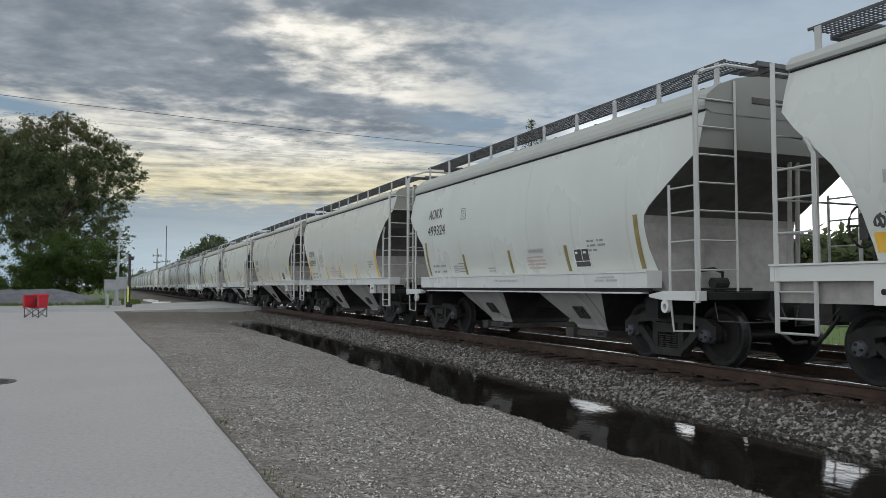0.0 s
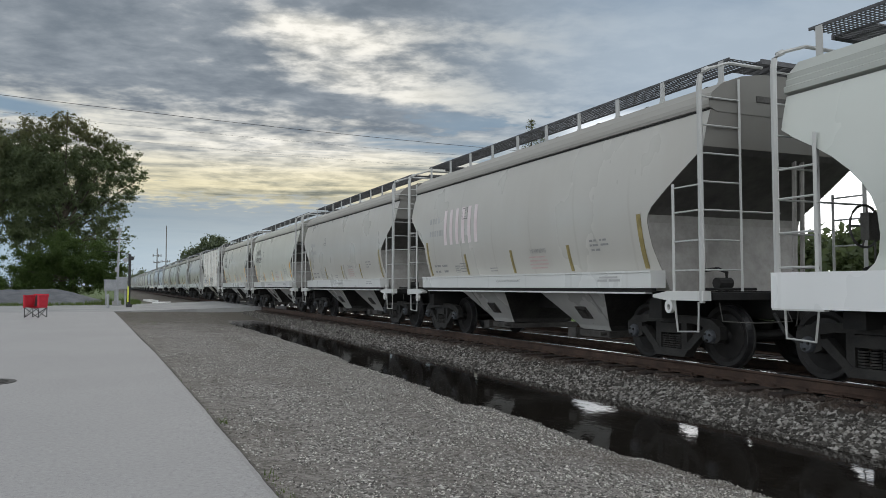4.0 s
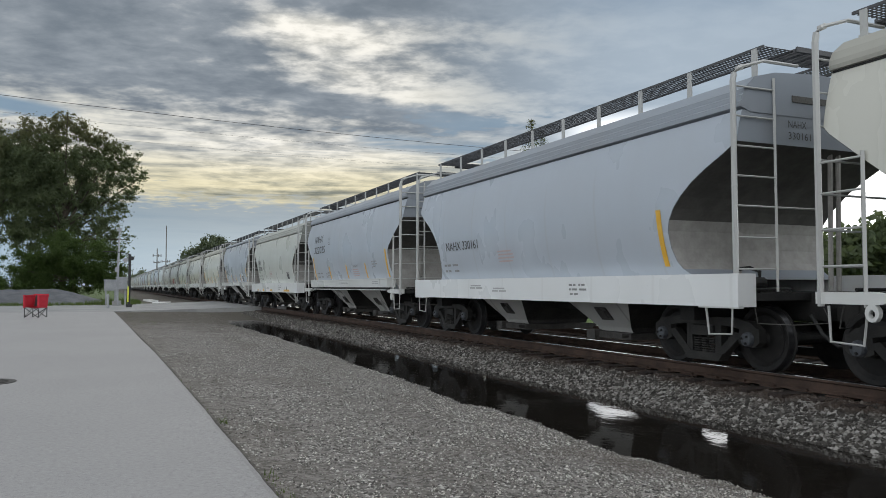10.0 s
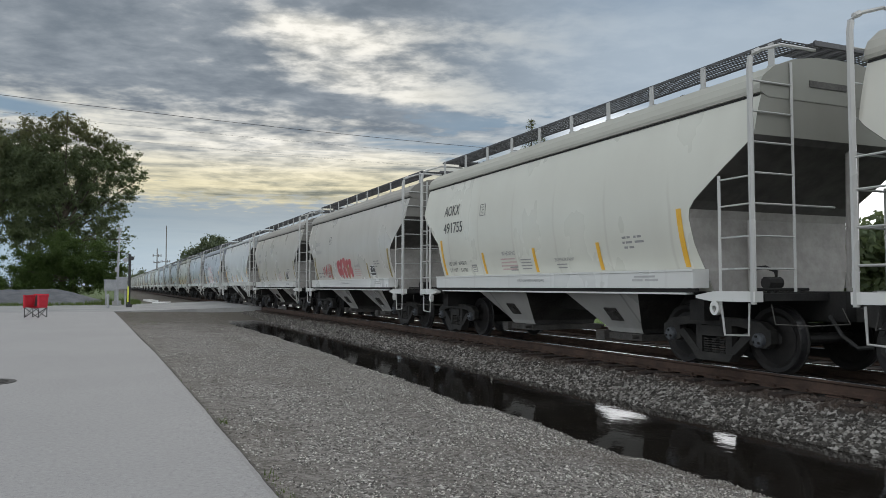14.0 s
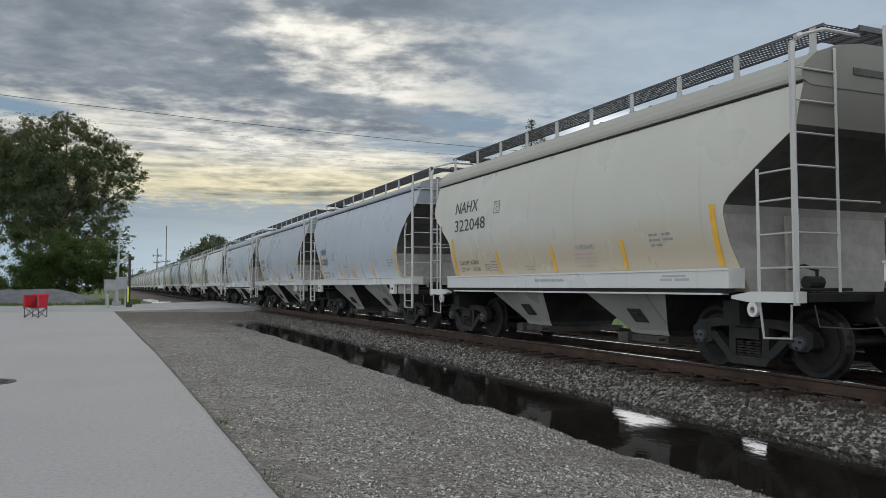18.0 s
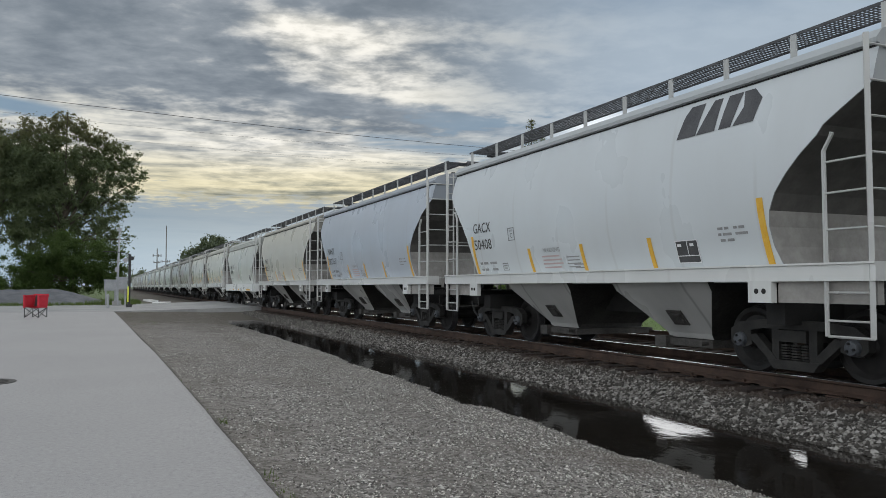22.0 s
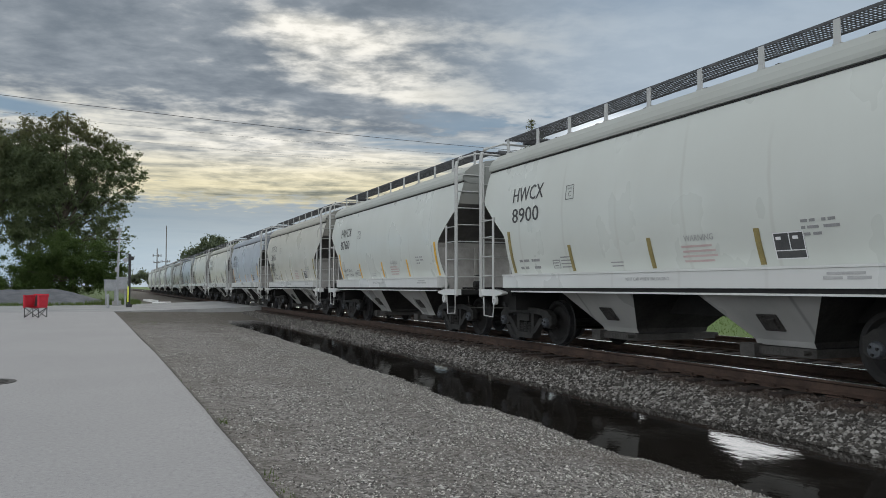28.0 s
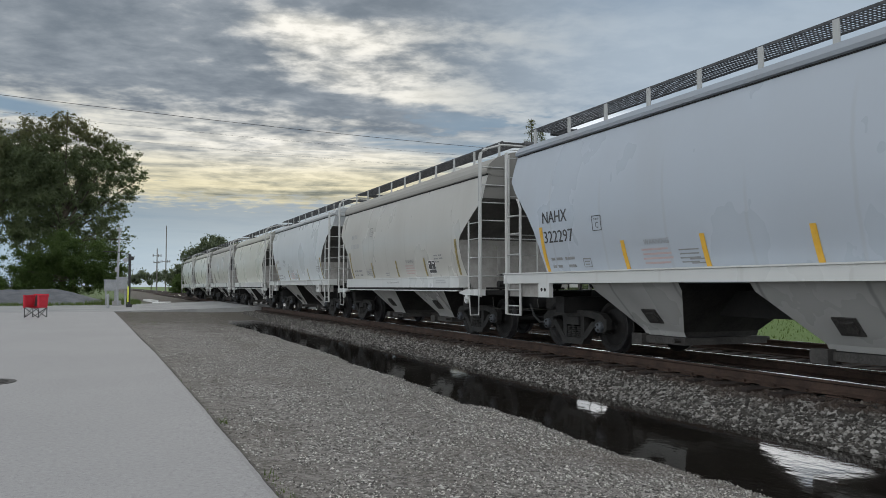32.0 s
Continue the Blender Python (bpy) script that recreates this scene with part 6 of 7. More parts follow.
        put("painted_scrawl", fat_mesh([[(0.35, 0.62), (0.12, 0.80), (0.05, 0.52), (0.30, 0.40), (0.32, 0.15), (0.05, 0.10)], [(0.45, 0.62), (0.62, 0.30), (0.80, 0.68)], [(0.62, 0.30), (0.58, 0.0)], [(1.0, 0.1), (0.95, 0.6), (1.2, 0.55)], [(0.96, 0.35), (1.15, 0.36)], [(1.32, 0.05), (1.4, 0.6), (1.55, 0.08)]], 0.022, M_INK_GREY), 3.75, 1.7)
    elif extra == "painted":
        put("stencil_notice", text_mesh("EXTERIOR PAINT", 0.06, M_INK_GREY, 0.66), 6.35, 1.66)
        put("stencil_notice", SHORT_BARS, 6.40, 1.53)
    elif extra == "red":
        put("painted_letters", blob_mesh(51, 5, 0.7, 0.0, M_SPRAYRED), 4.5, 1.5)
        put("painted_scrawl", scrawl_mesh(52, 4, 0.5, 0.03, M_SPRAYRED), 2.4, 1.5, 0.004)
    elif extra == "pink":
        put("painted_letters", fat_mesh(SWOLLEN, 0.195, M_PINK), 3.50, 1.42, 0.002)
        put("painted_letters", fat_mesh(BUBBLES, 0.15, M_PINK), 3.50, 1.42, 0.002)
        put("painted_letters", fat_mesh(SWOLLEN, 0.15, M_SPRAYWHITE), 3.50, 1.42, 0.008)
        put("painted_letters", fat_mesh(BUBBLES, 0.115, M_SPRAYWHITE), 3.50, 1.42, 0.008)
        put("painted_letters", fat_mesh([[(0.75, 0.0), (0.78, 0.5), (0.85, 0.95)], [(1.36, 0.0), (1.34, 0.55), (1.40, 1.2)], [(1.98, 0.0), (2.04, 0.4), (2.12, 0.66)]], 0.018, M_PINK), 3.50, 1.42, 0.014)
        for d in (3.40, 5.68):
            put("reflector_strip", STRIPS["y"][1], d, 0, 0.016)
    elif extra == "emblem":
        put("owner_emblem", EMBLEM, 8.2, 3.34, 0, "dark slanted block emblem")
    elif extra == "mess":
        put("painted_scrawl", fat_mesh(TAGS[1], 0.02, M_INK), 1.30, 1.80)
    elif extra == "tag":
        for d, n in ((2.0, 6), (3.5, 5), (4.9, 3), (5.7, 4)):
            piece("painted_scrawl", scrawl_mesh(81 + n, n, 0.22, 0.014, M_INK_GREY), body, Matrix.Translation((-1.664, HALF - d, 1.18)))
    elif extra == "faint":
        for k in range(6):
            bm = bmesh.new()
            box(bm, -0.002, 0, -0.16, 0, 0, 0.85)
            put("faded_letter", mesh_of("faded_letter", bm, M_SPRAYPALE), 2.3 + 0.34 * k, 2.2)


TRAIN = []
SPEED, GAIN = 19.108, 0.00955
PATTERNS = {}
for index, (kind, colour, mark, number, strips, panel, extra) in enumerate(CARS):
    if (kind, colour) not in PATTERNS:
        PATTERNS[kind, colour] = build_car(kind, colour)
    hopper = copy_thing(PATTERNS[kind, colour], pose(TRACK, CORNERS[index] - HALF, RAIL))
    letter_car(hopper, kind, mark, number, strips, panel, extra, index)
    TRAIN.append((hopper, CORNERS[index] - HALF))
for pattern in PATTERNS.values():
    for q in (*pattern.children_recursive, pattern):
        bpy.data.objects.remove(q)


# ---------------------------------------------------------------- trees and bushes
def leaves(rng, centres, radii, count, size):
    """Loose small leaf sprays scattered through a set of clumps; returns vertices and faces."""
    w = radii[:, 0] * radii[:, 1] * radii[:, 2]
    pick = rng.choice(len(centres), count, p=w / w.sum())
    d = rng.normal(size=(count, 3))
    d /= np.linalg.norm(d, axis=1)[:, None]
    r = np.abs(rng.normal(0, 0.62, count))
    c = centres[pick] + d * r[:, None] * radii[pick]
    a = rng.normal(size=(count, 3))
    a /= np.linalg.norm(a, axis=1)[:, None]
    b = np.cross(a, rng.normal(size=(count, 3)))
    b /= np.linalg.norm(b, axis=1)[:, None]
    s = size * rng.uniform(0.5, 1.3, count)[:, None]
    v = np.stack([c - a * s, c + b * s * 0.55, c + a * s, c - b * s * 0.55], 1).reshape(-1, 3)
    f = np.arange(count * 4).reshape(-1, 4)
    return v, f


def clumps(rng, n, centre, spread, size):
    d = rng.normal(size=(n, 3))
    d /= np.linalg.norm(d, axis=1)[:, None]
    c = np.array(centre) + d * np.array(spread) * (rng.random(n) ** 0.4)[:, None]
    r = size * rng.uniform(0.5, 1.2, (n, 1)) * np.array([[1.0, 1.0, 0.75]])
    return c, r


def build_tree(name, label, x, y, height, crowns, leaf_count, leaf_size, mat, seed, trunk=0.35, group=""):
    """A trunk with limbs that reach the crown's clumps."""
    rng = np.random.default_rng(seed)
    t = thing(name, label, "tree" if "tree" in name or "conifer" in name else "bush", group, m=pose(x, y, 0))
    cs, rs = [], []
    for centre, spread, n, size in crowns:
        c, r = clumps(rng, n, centre, spread, size)
        cs.append(c)
        rs.append(r)
    c, r = np.concatenate(cs), np.concatenate(rs)
    bm = bmesh.new()
    fork = height * 0.28
    tube(bm, [(0, 0, -0.3), (0.1, 0, fork * 0.5), (0.0, 0.1, fork), (0.2, 0, height * 0.62)], trunk, 8, trunk * 0.35)
    order = rng.permutation(len(c))[: min(22, len(c))]
    limbs = bmesh.new()
    for i in order:
        p = c[i]
        z0 = min(fork + 0.25 * max(0, p[2] - fork), height * 0.55)
        q = (np.array([0.05, 0.05, z0]) + p) / 2 + np.array([0, 0, 0.06 * height * rng.uniform(-0.5, 0.3)])
        tube(limbs, [(0.05, 0.05, z0), tuple(q), tuple(p)], trunk * 0.32, 5, 0.03)
    tr = part("trunk", bm, M_BARK, t)
    tagged(part("limb", limbs, M_BARK, tr), kind="stuff")
    v, f = leaves(rng, c, r, leaf_count, leaf_size)
    me = soup("crown", v, f, mat)
    part("crown", me, None, t)
    return t


build_tree("broadleaf_tree", "tall dark green broadleaf tree with an airy ragged crown", -4.6, 95, 21,
           [((-0.3, 0, 15.2), (4.6, 3.6, 4.2), 130, 0.95), ((4.2, 0, 13.4), (3.2, 3, 4.0), 100, 0.80), ((-4.2, 0, 14.6), (3.8, 3.2, 3.4), 110, 0.90), ((4.2, 0, 8.8), (2.6, 3, 2.8), 60, 0.70), ((-1.0, 0, 10.4), (4.4, 3, 3.8), 140, 0.95),
            ((6.4, -0.5, 6.0), (0.9, 1.5, 2.2), 22, 0.45), ((-0.8, 0, 18.7), (3.8, 2, 1.5), 64, 0.75), ((0.2, 0, 20.0), (2.0, 2, 0.7), 26, 0.45), ((7.0, 0, 13.6), (1.6, 2, 2.4), 46, 0.6), ((5.2, 0, 16.0), (2.6, 2.4, 1.8), 60, 0.65), ((3.2, 0, 17.8), (2.4, 2, 1.3), 40, 0.6),
            ((-3.8, 0, 12.2), (3.6, 2, 2.8), 90, 1.0), ((1.5, 0.5, 7.0), (4.2, 2, 2.4), 70, 0.8), ((-4.4, 0, 8.2), (2.4, 2, 2.6), 56, 0.75), ((-2.7, 0, 7.1), (2.5, 2, 1.9), 60, 0.8)],
           156000, 0.122, M_LEAF, 5, 0.45)
build_tree("broadleaf_tree", "dark green tree half hidden behind its neighbour", -12.2, 97, 20,
           [((1.2, 0, 15.2), (4.6, 4, 3.8), 110, 1.0), ((0.6, 0, 10.4), (3.8, 3, 3.6), 70, 0.9)], 34000, 0.14, M_LEAF, 6, 0.4)
build_tree("roadside_bush", "bright green dense bush under the tall tree", -3.2, 86, 7,
           [((0, 0, 3.6), (4.4, 2.5, 3.2), 110, 1.0), ((-4.2, 0, 2.6), (2.8, 2, 2.3), 44, 0.9), ((2.9, 0, 2.4), (2.0, 2, 2.0), 34, 0.8)], 120000, 0.085, M_LEAF_LIGHT, 7, 0.14)
build_tree("roadside_bush", "low dark green thicket behind the gravel heap", -11.0, 84, 4, [((0, 0, 1.2), (4.5, 2, 1.0), 60, 0.7)], 9000, 0.16, M_LEAF_LIGHT, 27, 0.12)
build_tree("trackside_bush", "dark green rounded bush by the far tracks", 13.6, 165, 8,
           [((0, 0, 3.4), (3.4, 3, 2.4), 50, 0.9)], 9000, 0.26, M_LEAF_FAR, 8, 0.15)
build_tree("trackside_bush", "light green low bush by the far tracks", 12.4, 150, 5,
           [((0, 0, 1.8), (2.6, 2, 1.7), 22, 0.9)], 4000, 0.22, M_LEAF_LIGHT, 18, 0.12)
build_tree("broadleaf_tree", "distant rounded tree rising behind the train", 18.6, 150, 12,
           [((0.3, 0, 8.0), (4.0, 3, 3.0), 60, 1.2), ((-3.6, 0, 6.6), (3.0, 2, 2.2), 40, 1.1), ((3.6, 0, 7.4), (2.4, 2, 2.4), 26, 1.0)], 16000, 0.26, M_LEAF_FAR, 9, 0.3)
for k, (x, y, h) in enumerate(((-2, 260, 7), (6, 300, 8), (16, 330, 9), (28, 340, 8), (-16, 240, 9), (-32, 220, 11), (44, 300, 9), (70, 280, 11), (100, 240, 10), (130, 200, 10), (110, 120, 9), (120, 60, 10))):
    build_tree("distant_tree", "low hazy green tree on the horizon", x, y, h, [((0, 0, h * 0.55), (h * 0.8, 3, h * 0.35), 26, h * 0.17)], 2600, 0.5, M_LEAF_FAR, 40 + k, 0.2, "trees on the horizon")


for k in range(17):
    hx, hy = 33 + 5 * noise.noise((k * 1.7, 3, 1)), -14 + 5.4 * k
    tall = 14 < hy < 41
    hh = (4.3 if tall else 2.0) + 1.2 * noise.noise((k * 0.9, 7, 2))
    build_tree("hedge_bush", "dense mid-green bush in the hedge beyond the grass", hx, hy, hh, [((0, 0, hh * 0.48), (2.8, 3.4, hh * 0.46), 40, 0.8), ((0, 0, hh * 0.16), (2.4, 3.6, hh * 0.16), 30, 0.7)], 15000 if tall else 4600, 0.22, M_LEAF if tall or k % 3 == 0 else M_LEAF_LIGHT, 70 + k, 0.14, "hedge beyond the far track")


def build_conifer(x, y, height, seed, label):
    rng = random.Random(seed)
    t = thing("conifer_tree", label, "tree", "conifers behind the train", m=pose(x, y, 0))
    bm = bmesh.new()
    tube(bm, [(0, 0, -0.2), (0, 0, height * 0.5), (0, 0, height)], 0.22, 7, 0.03)
    part("trunk", bm, M_BARK, t)
    bm = bmesh.new()
    z = height * 0.2
    while z < height - 0.1:
        reach = 0.25 + (height - z) * 0.23
        for k in range(7):
            a = rng.uniform(0, 6.28)
            n = max(3, int(reach * 4))
            for i in range(n):
                r = reach * (i + 1) / n
                p = Vector((math.cos(a) * r, math.sin(a) * r, z + 0.25 * r - 0.05 * r * r))
                for j in range(3):
                    q = p + Vector((rng.uniform(-0.16, 0.16), rng.uniform(-0.16, 0.16), rng.uniform(-0.14, 0.10)))
                    u = Vector((rng.uniform(-1, 1), rng.uniform(-1, 1), rng.uniform(-0.4, 0.6))).normalized() * 0.16
                    w = u.cross(Vector((0, 0, 1))).normalized() * 0.05
                    vs = [bm.verts.new(q - u), bm.verts.new(q + w), bm.verts.new(q + u), bm.verts.new(q - w)]
                    bm.faces.new(vs)
        z += 0.33 if height - z < 4 else 0.7
    part("crown", bm, M_LEAF, t)


build_conifer(40.4, 70, 18.9, 3, "dark pointed conifer tip showing over the train")
build_conifer(41.9, 70.6, 17.9, 4, "smaller conifer beside the taller one")


# ---------------------------------------------------------------- crossing furniture
def build_signal():
    t = thing("crossing_signal", "black crossing signal post with a yellow striped lower half", "signal", m=pose(1.30, 54.0, 0))
    bm = bmesh.new()
    tube(bm, [(0, 0, -0.1), (0, 0, 3.45)], 0.085, 10)
    part("post", bm, M_POST, t)
    bm = bmesh.new()
    box(bm, -0.11, -0.03, -0.12, -0.07, 0.35, 1.35)
    part("reflective_strip", bm, M_FLUO, t, "fluorescent yellow strip")
    bm = bmesh.new()
    box(bm, -0.18, 0.18, -0.16, 0.16, -0.1, 0.22)
    part("base", bm, M_POST, t)
    for x, r in ((-0.24, 0.16), (0.14, 0.13)):
        bm = bmesh.new()
        n = 16
        a = [bm.verts.new((x + r * math.cos(q), -0.12, 3.05 + r * math.sin(q) + (0.12 if x > 0 else 0))) for q in [6.2832 * k / n for k in range(n)]]
        b = [bm.verts.new((x + r * math.cos(q), 0.05, 3.05 + r * math.sin(q) + (0.12 if x > 0 else 0))) for q in [6.2832 * k / n for k in range(n)]]
        bm.faces.new(a[::-1])
        bm.faces.new(b)
        for k in range(n):
            bm.faces.new((a[k], a[(k + 1) % n], b[(k + 1) % n], b[k]))
        part("signal_head", bm, M_METAL if x < 0 else M_POST, t)
    bm = bmesh.new()
    tube(bm, [(0.0, 0, 3.4), (-0.35, 0.1, 3.55), (-1.6, 0.3, 3.62)], 0.03, 6)
    part("arm", bm, M_POST, t)


def build_cabinet(x, y, w, h, z0, label):
    t = thing("equipment_cabinet", label, "cabinet", "crossing cabinets", m=pose(x, y, 0))
    bm = bmesh.new()
    box(bm, -w / 2, w / 2, -0.35, 0.35, z0, z0 + h)
    soften(bm, 0.03)
    body = part("body", bm, M_METAL, t)
    bm = bmesh.new()
    box(bm, -w / 2 + 0.06, w / 2 - 0.06, -0.375, -0.352, z0 + 0.08, z0 + h - 0.08)
    door = part("door", bm, M_METAL, body)
    bm = bmesh.new()
    box(bm, -w / 2 - 0.05, w / 2 + 0.05, -0.42, 0.42, z0 + h, z0 + h + 0.06)
    part("roof", bm, M_METAL, t)
    bm = bmesh.new()
    for q in (-w / 2 + 0.12, w / 2 - 0.12):
        box(bm, q - 0.05, q + 0.05, -0.1, 0.1, -0.1, z0)
    part("stand", bm, M_METAL, t)


def build_mast():
    t = thing("signal_mast", "slim grey galvanised mast with a small top sensor", "mast", m=pose(0.62, 60.0, 0))
    bm = bmesh.new()
    tube(bm, [(0, 0, -0.1), (0.05, 0, 2.0), (0.12, 0, 5.55)], 0.10, 8, 0.06)
    part("pole", bm, M_METAL, t)
    bm = bmesh.new()
    box(bm, -0.30, 0.30, -0.2, 0.2, -0.1, 0.35)
    part("base", bm, M_CONCRETE, t)
    bm = bmesh.new()
    box(bm, -0.12, 0.10, -0.12, 0.12, 2.4, 2.75)
    box(bm, -0.05, 0.25, -0.1, 0.1, 5.3, 5.55)
    part("sensor_box", bm, M_METAL, t)


def build_bollard(x, y):
    t = thing("bollard", "short grey steel bollard by the crossing", "bollard", m=pose(x, y, 0))
    bm = bmesh.new()
    tube(bm, [(0, 0, -0.2), (0, 0, 0.82)], 0.08, 10)
    tube(bm, [(0, 0, 0.82), (0, 0, 0.88)], 0.08, 10, 0.03)
    part("post", bm, M_METAL, t)


def build_chair():
    t = thing("folding_chair", "red canvas folding camp chair on the asphalt", "chair", m=pose(-2.86, 38.3, 0, 0, 0, -36))
    w, d = 0.36, 0.25

    def cloth(corners, depth):
        """A slack cloth panel: four corners, sagging in its middle, with thickness."""
        bm = bmesh.new()
        c = [Vector(q) for q in corners]
        off = (c[1] - c[0]).cross(c[3] - c[0]).normalized()
        n = 6
        for side in (0, 1):
            g = [[bm.verts.new(c[0].lerp(c[1], i / n).lerp(c[3].lerp(c[2], i / n), k / n) + off * (depth * math.sin(3.1416 * i / n) * math.sin(3.1416 * k / n) + 0.014 * side)) for k in range(n + 1)] for i in range(n + 1)]
            for i in range(n):
                for k in range(n):
                    bm.faces.new((g[i][k], g[i + 1][k], g[i + 1][k + 1], g[i][k + 1]))
        return bm

    part("seat", cloth([(-w, -d, 0.46), (w, -d, 0.46), (w, d, 0.42), (-w, d, 0.42)], -0.05), M_RED, t)
    back = part("backrest", cloth([(-w, d, 0.42), (w, d, 0.42), (w, d + 0.08, 1.02), (-w, d + 0.08, 1.02)], 0.04), M_RED, t)
    # added black panel: the shaded inside of the backrest, put in as colour
    part("mesh_panel", cloth([(-w + 0.1, d - 0.03, 0.48), (w - 0.1, d - 0.03, 0.48), (w - 0.1, d + 0.045, 0.96), (-w + 0.1, d + 0.045, 0.96)], 0.03), M_DARKFRAME, back, "black panel standing for the shade inside the chair")
    for s in (-1, 1):
        side = part("side_panel", cloth([(s * w, -d, 0.44), (s * w, d, 0.42), (s * w, d + 0.08, 1.0), (s * w, -d, 0.96)], 0.03), M_RED, t)
        bm = bmesh.new()
        box(bm, s * w - 0.06, s * w + 0.06, -d - 0.03, d + 0.05, 0.94, 0.975)
        soften(bm, 0.012)
        part("armrest", bm, M_RED, t)
        bm = bmesh.new()
        tube(bm, [(s * w, -d - 0.02, 0.42), (s * w, -d - 0.02, 0.98)], 0.045, 8)
        part("edge_padding", bm, M_RED, side)
        for y in (-d, d):
            bm = bmesh.new()
            tube(bm, [(s * w, y, 0.0), (-s * w, y, 0.43)], 0.018, 6)
            part("leg", bm, M_DARKFRAME, t)
            bm = bmesh.new()
            tube(bm, [(s * w, y, 0.0), (s * w, y, 0.46)], 0.018, 6)
            part("upright", bm, M_DARKFRAME, t)
        bm = bmesh.new()
        tube(bm, [(s * w, -d, 0.02), (s * w, d, 0.43)], 0.016, 6)
        part("brace", bm, M_DARKFRAME, t)


def build_mound():
    xs = [-24 + 0.5 * i for i in range(56)]
    ys = [64 + 0.5 * j for j in range(20)]
    verts, faces = [], []
    for y in ys:
        for x in xs:
            u = max(0.0, 1 - ((y - 68.5) / 4.3) ** 2)
            e = max(0.0, min(1.0, (0.3 - x) / 4.0))
            z = -0.1 + 1.3 * u * e ** 0.7 * (0.85 + 0.35 * noise.noise((x * 0.25, y * 0.3, 2))) + 0.12 * noise.noise((x * 1.3, y * 1.3, 4)) * u
            verts.append((x, y, z))
    n = len(xs)
    for j in range(len(ys) - 1):
        for i in range(n - 1):
            faces.append((j * n + i, j * n + i + 1, (j + 1) * n + i + 1, (j + 1) * n + i))
    ob = new("gravel_mound", soup("gravel_mound", verts, faces, M_MOUND, True))
    tagged(ob, "low heap of grey crushed stone beside the crossing", "gravel heap")


def build_manhole():
    t = thing("manhole_cover", "round dark cast iron manhole cover in the asphalt", "manhole", m=pose(-1.60, 12.62, 0))
    bm = bmesh.new()
    n = 28
    rings = [[bm.verts.new((r * math.cos(a), r * math.sin(a), z)) for a in [6.2832 * k / n for k in range(n)]] for r, z in ((0.44, -0.02), (0.44, 0.008), (0.38, 0.008), (0.37, 0.003), (0.05, 0.004))]
    for p, q in zip(rings, rings[1:]):
        for k in range(n):
            bm.faces.new((p[k], p[(k + 1) % n], q[(k + 1) % n], q[k]))
    bm.faces.new(rings[-1])
    cover = part("cover", bm, M_IRON, t)
    bm = bmesh.new()
    for i in range(-4, 5):
        w = math.sqrt(max(0.0, 0.34 ** 2 - (i * 0.075) ** 2))
        box(bm, -w, w, i * 0.075 - 0.012, i * 0.075 + 0.012, 0.004, 0.011)
    part("tread_ridge", bm, M_IRON, cover)


def build_far_mast(x, y, h, r, arms, label):
    t = thing("radio_mast", label, "mast", "distant masts", m=pose(x, y, 0))
    bm = bmesh.new()
    tube(bm, [(0, 0, -0.2), (0, 0, h)], r, 7, r * 0.6)
    part("pole", bm, M_WOODPOLE, t)
    for z, w in arms:
        bm = bmesh.new()
        box(bm, -w, w, -0.06, 0.06, z - 0.08, z + 0.08)
        for s in (-1, 0.4, 1):
            box(bm, s * w - 0.09, s * w + 0.09, -0.1, 0.1, z - 0.2, z + 0.4)
        part("antenna_arm", bm, M_WOODPOLE, t)


def build_wire(pts, r, label):
    """A hanging cable: through its ends with a sag."""
    a, b = Vector(pts[0]), Vector(pts[1])
    sag = pts[2]
    bm = bmesh.new()
    n = 40
    tube(bm, [a.lerp(b, i / n) - Vector((0, 0, sag * 4 * (i / n) * (1 - i / n))) for i in range(n + 1)], r, 5)
    ob = part("overhead_cable", bm, M_BLACK)
    tagged(ob, label, "cable", "overhead cables")


build_wire(((-50, 70, 19.2), (110, 70, 17.0), 2.6), 0.020, "thin black overhead cable crossing the sky")
build_wire(((-45, 60, 15.2), (95, 66, 15.6), 2.2), 0.007, "thin black overhead cable crossing the sky")
build_wire(((-45, 60.6, 14.4), (95, 66.6, 14.6), 2.4), 0.006, "thin black overhead cable crossing the sky")
build_signal()
build_cabinet(0.92, 58.6, 0.72, 0.8, 1.15, "grey metal equipment cabinet on a stand")
build_cabinet(0.22, 61.5, 0.85, 0.75, 1.05, "lower grey equipment cabinet on a stand")
build_mast()
build_bollard(0.05, 52.6)
build_chair()
build_mound()
build_manhole()
build_far_mast(13.0, 200, 16.2, 0.16, [(7.4, 0.9)], "thin dark antenna mast on the horizon")
build_far_mast(10.95, 200, 10.6, 0.18, [(7.2, 0.7), (8.8, 0.9)], "short utility pole with cross arms on the horizon")


def build_mark(x, y, w, d, turn):
    bm = bmesh.new()
    box(bm, -w, w, -d, d, 0.02, 0.16)
    soften(bm, 0.02)
    ob = part("white_board", bm, M_BOARD)
    ob.matrix_world = pose(x, y, float(ground_height(x, y)), 0, 0, turn)
    tagged(ob, "white painted board lying beside the crossing", "board", "boards by the crossing")


build_mark(4.05, 66.5, 0.62, 1.6, -8)
build_mark(3.75, 78, 0.40, 2.4, 4)


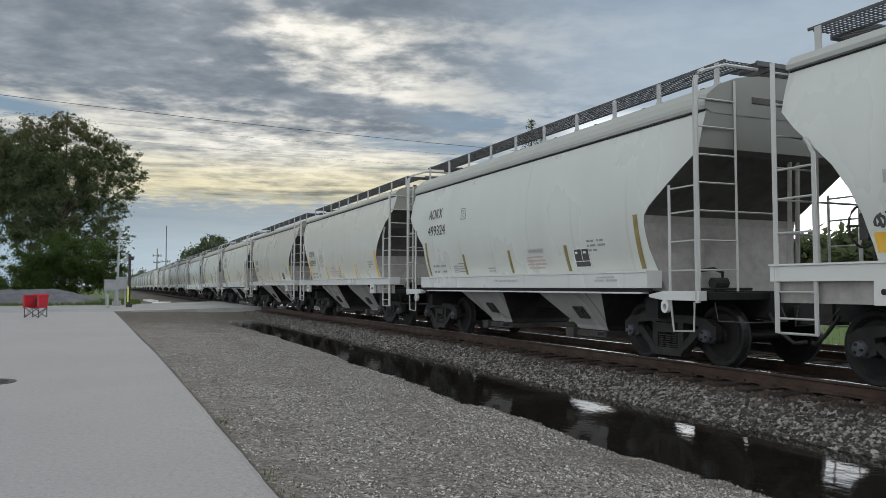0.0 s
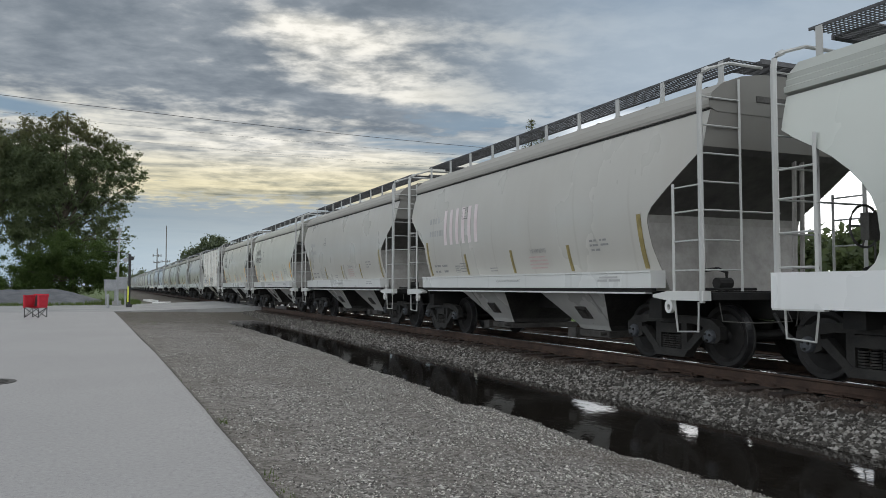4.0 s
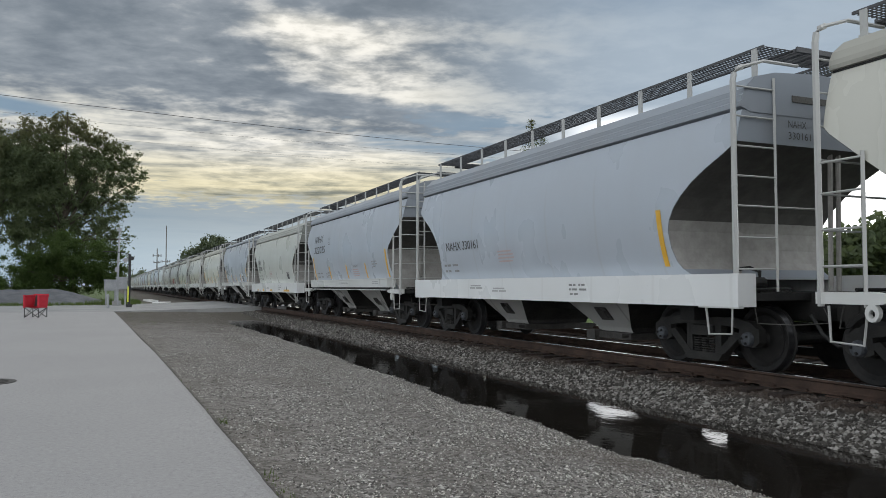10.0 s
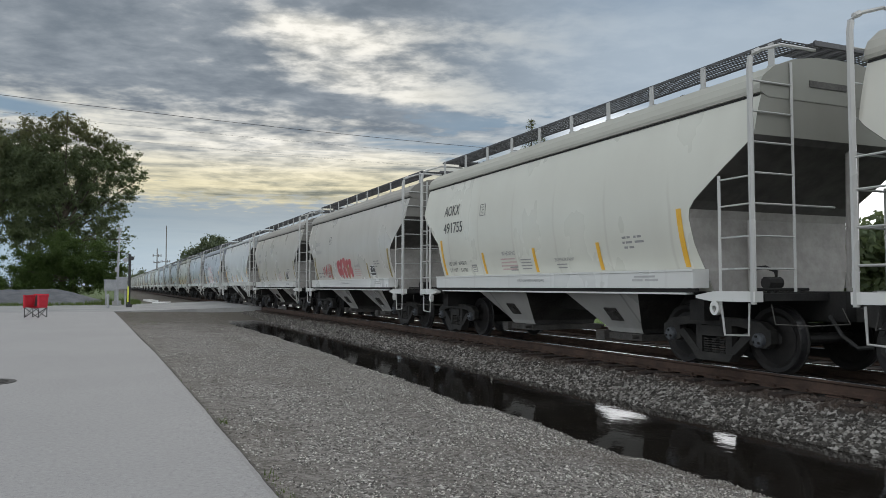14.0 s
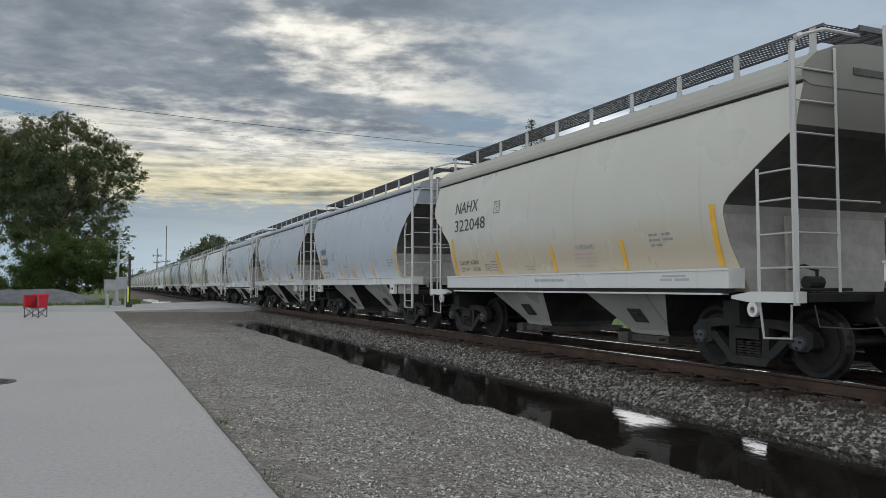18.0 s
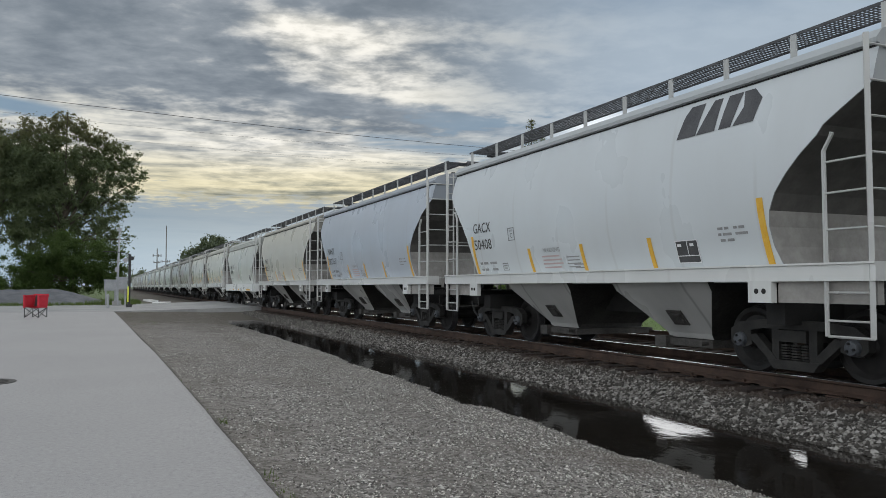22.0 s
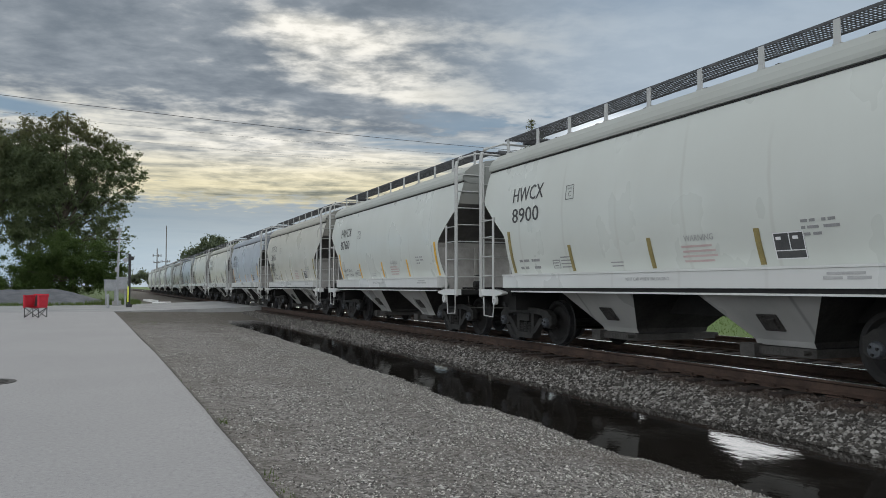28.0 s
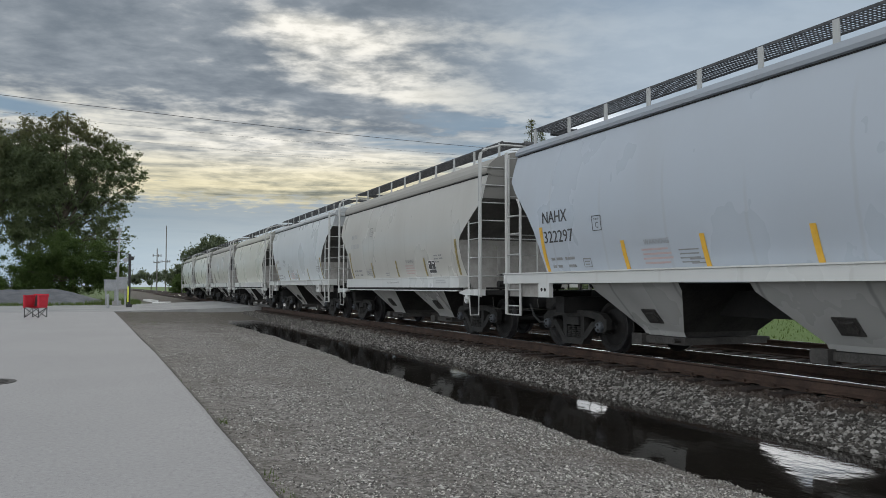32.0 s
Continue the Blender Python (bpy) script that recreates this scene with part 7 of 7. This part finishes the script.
def build_tufts():
    """Grass along the asphalt edge, by the crossing and on the verge past the far track."""
    rng = np.random.default_rng(12)
    spots = []
    for y0, y1, x0, x1, n, h in ((4.5, 6.0, 1.08, 1.17, 90, 0.035), (8.14, 8.26, 1.08, 1.15, 16, 0.06), (30, 46, 0.9, 2.0, 130, 0.05), (8, 16, 1.03, 1.10, 26, 0.02), (60, 85, -30, 2.0, 6000, 0.28), (61.0, 64.5, -16, 2.0, 3200, 0.24), (63.5, 72, -1.5, 2.4, 2600, 0.30), (-2, 60, 15.6, 27, 16000, 0.07)):
        x, y = rng.uniform(x0, x1, n), rng.uniform(y0, y1, n)
        spots.append(np.stack([x, y, ground_height(x, y), np.full(n, h)], 1))
    s = np.concatenate(spots)
    n = len(s)
    a = rng.uniform(0, 6.28, n)
    h = s[:, 3] * rng.uniform(0.5, 1.4, n)
    w = 0.10 * h + 0.004
    dx, dy = np.cos(a) * w, np.sin(a) * w
    lx, ly = rng.normal(0, 0.35, n) * h, rng.normal(0, 0.35, n) * h
    v = np.stack([np.stack([s[:, 0] - dx, s[:, 1] - dy, s[:, 2] - 0.02], 1), np.stack([s[:, 0] + dx, s[:, 1] + dy, s[:, 2] - 0.02], 1), np.stack([s[:, 0] + lx, s[:, 1] + ly, s[:, 2] + h], 1)], 1).reshape(-1, 3)
    ob = new("grass", soup("grass", v, np.arange(3 * n).reshape(-1, 3), M_GRASS))
    tagged(ob, "uneven green grass and weeds along the edges", "grass", kind="stuff")


build_tufts()


# ---------------------------------------------------------------- loose stones and tracks, last of the setting
build_track(TRACK, "track_near", (-3, 62), True)
build_track(TRACK2, "track_far", (-1, 40), False)
stones("gravel", 160000, shoulder, (0.0045, 0.0155), M_GRAVEL, "loose grey crushed gravel on the shoulder")
stones("grit", 90000, grit, (0.003, 0.009), M_GRIT, "fine brown-grey grit and small stones on the shoulder")
stones("ballast", 46000, embankment, (0.014, 0.042), M_BALLAST, "loose grey ballast stones beside the rails")
stones("ballast", 9000, between_ties, (0.018, 0.042), M_SHADED, "ballast stones between the rails, darkened for shade under the train")


# ---------------------------------------------------------------- what moves
def rolled(t):
    """How far the train has come at t seconds."""
    return SPEED * t + 0.5 * GAIN * t * t


def motions():
    """The train rolls towards the camera and past it; the wheels turn with it while the car is near."""
    for car, y in TRAIN:
        walk(car, [(t, pose(TRACK, y - rolled(t), RAIL)) for t in (0.0, 8.0, 16.0, 24.0, 32.0)])
        first, last = (y - 34) / SPEED, (y + 2) / SPEED
        steps = [k / FPS for k in range(int(max(0, first) * FPS) + 1, int(min(32, max(0, last)) * FPS))]
        if len(steps) < 2:
            continue
        for wheel in [q for q in car.children_recursive if q.name.startswith("wheelset")]:
            hub = wheel.matrix_basis.translation.copy()
            angles = [(t, math.degrees(rolled(t) / 0.457)) for t in steps]
            rows = [(0.0, angles[0][1])] + angles + [(32.0, angles[-1][1])]
            walk(wheel, [(t, Matrix.Translation(hub) @ Matrix.Rotation(-radians(a), 4, "X")) for t, a in rows])


motions()
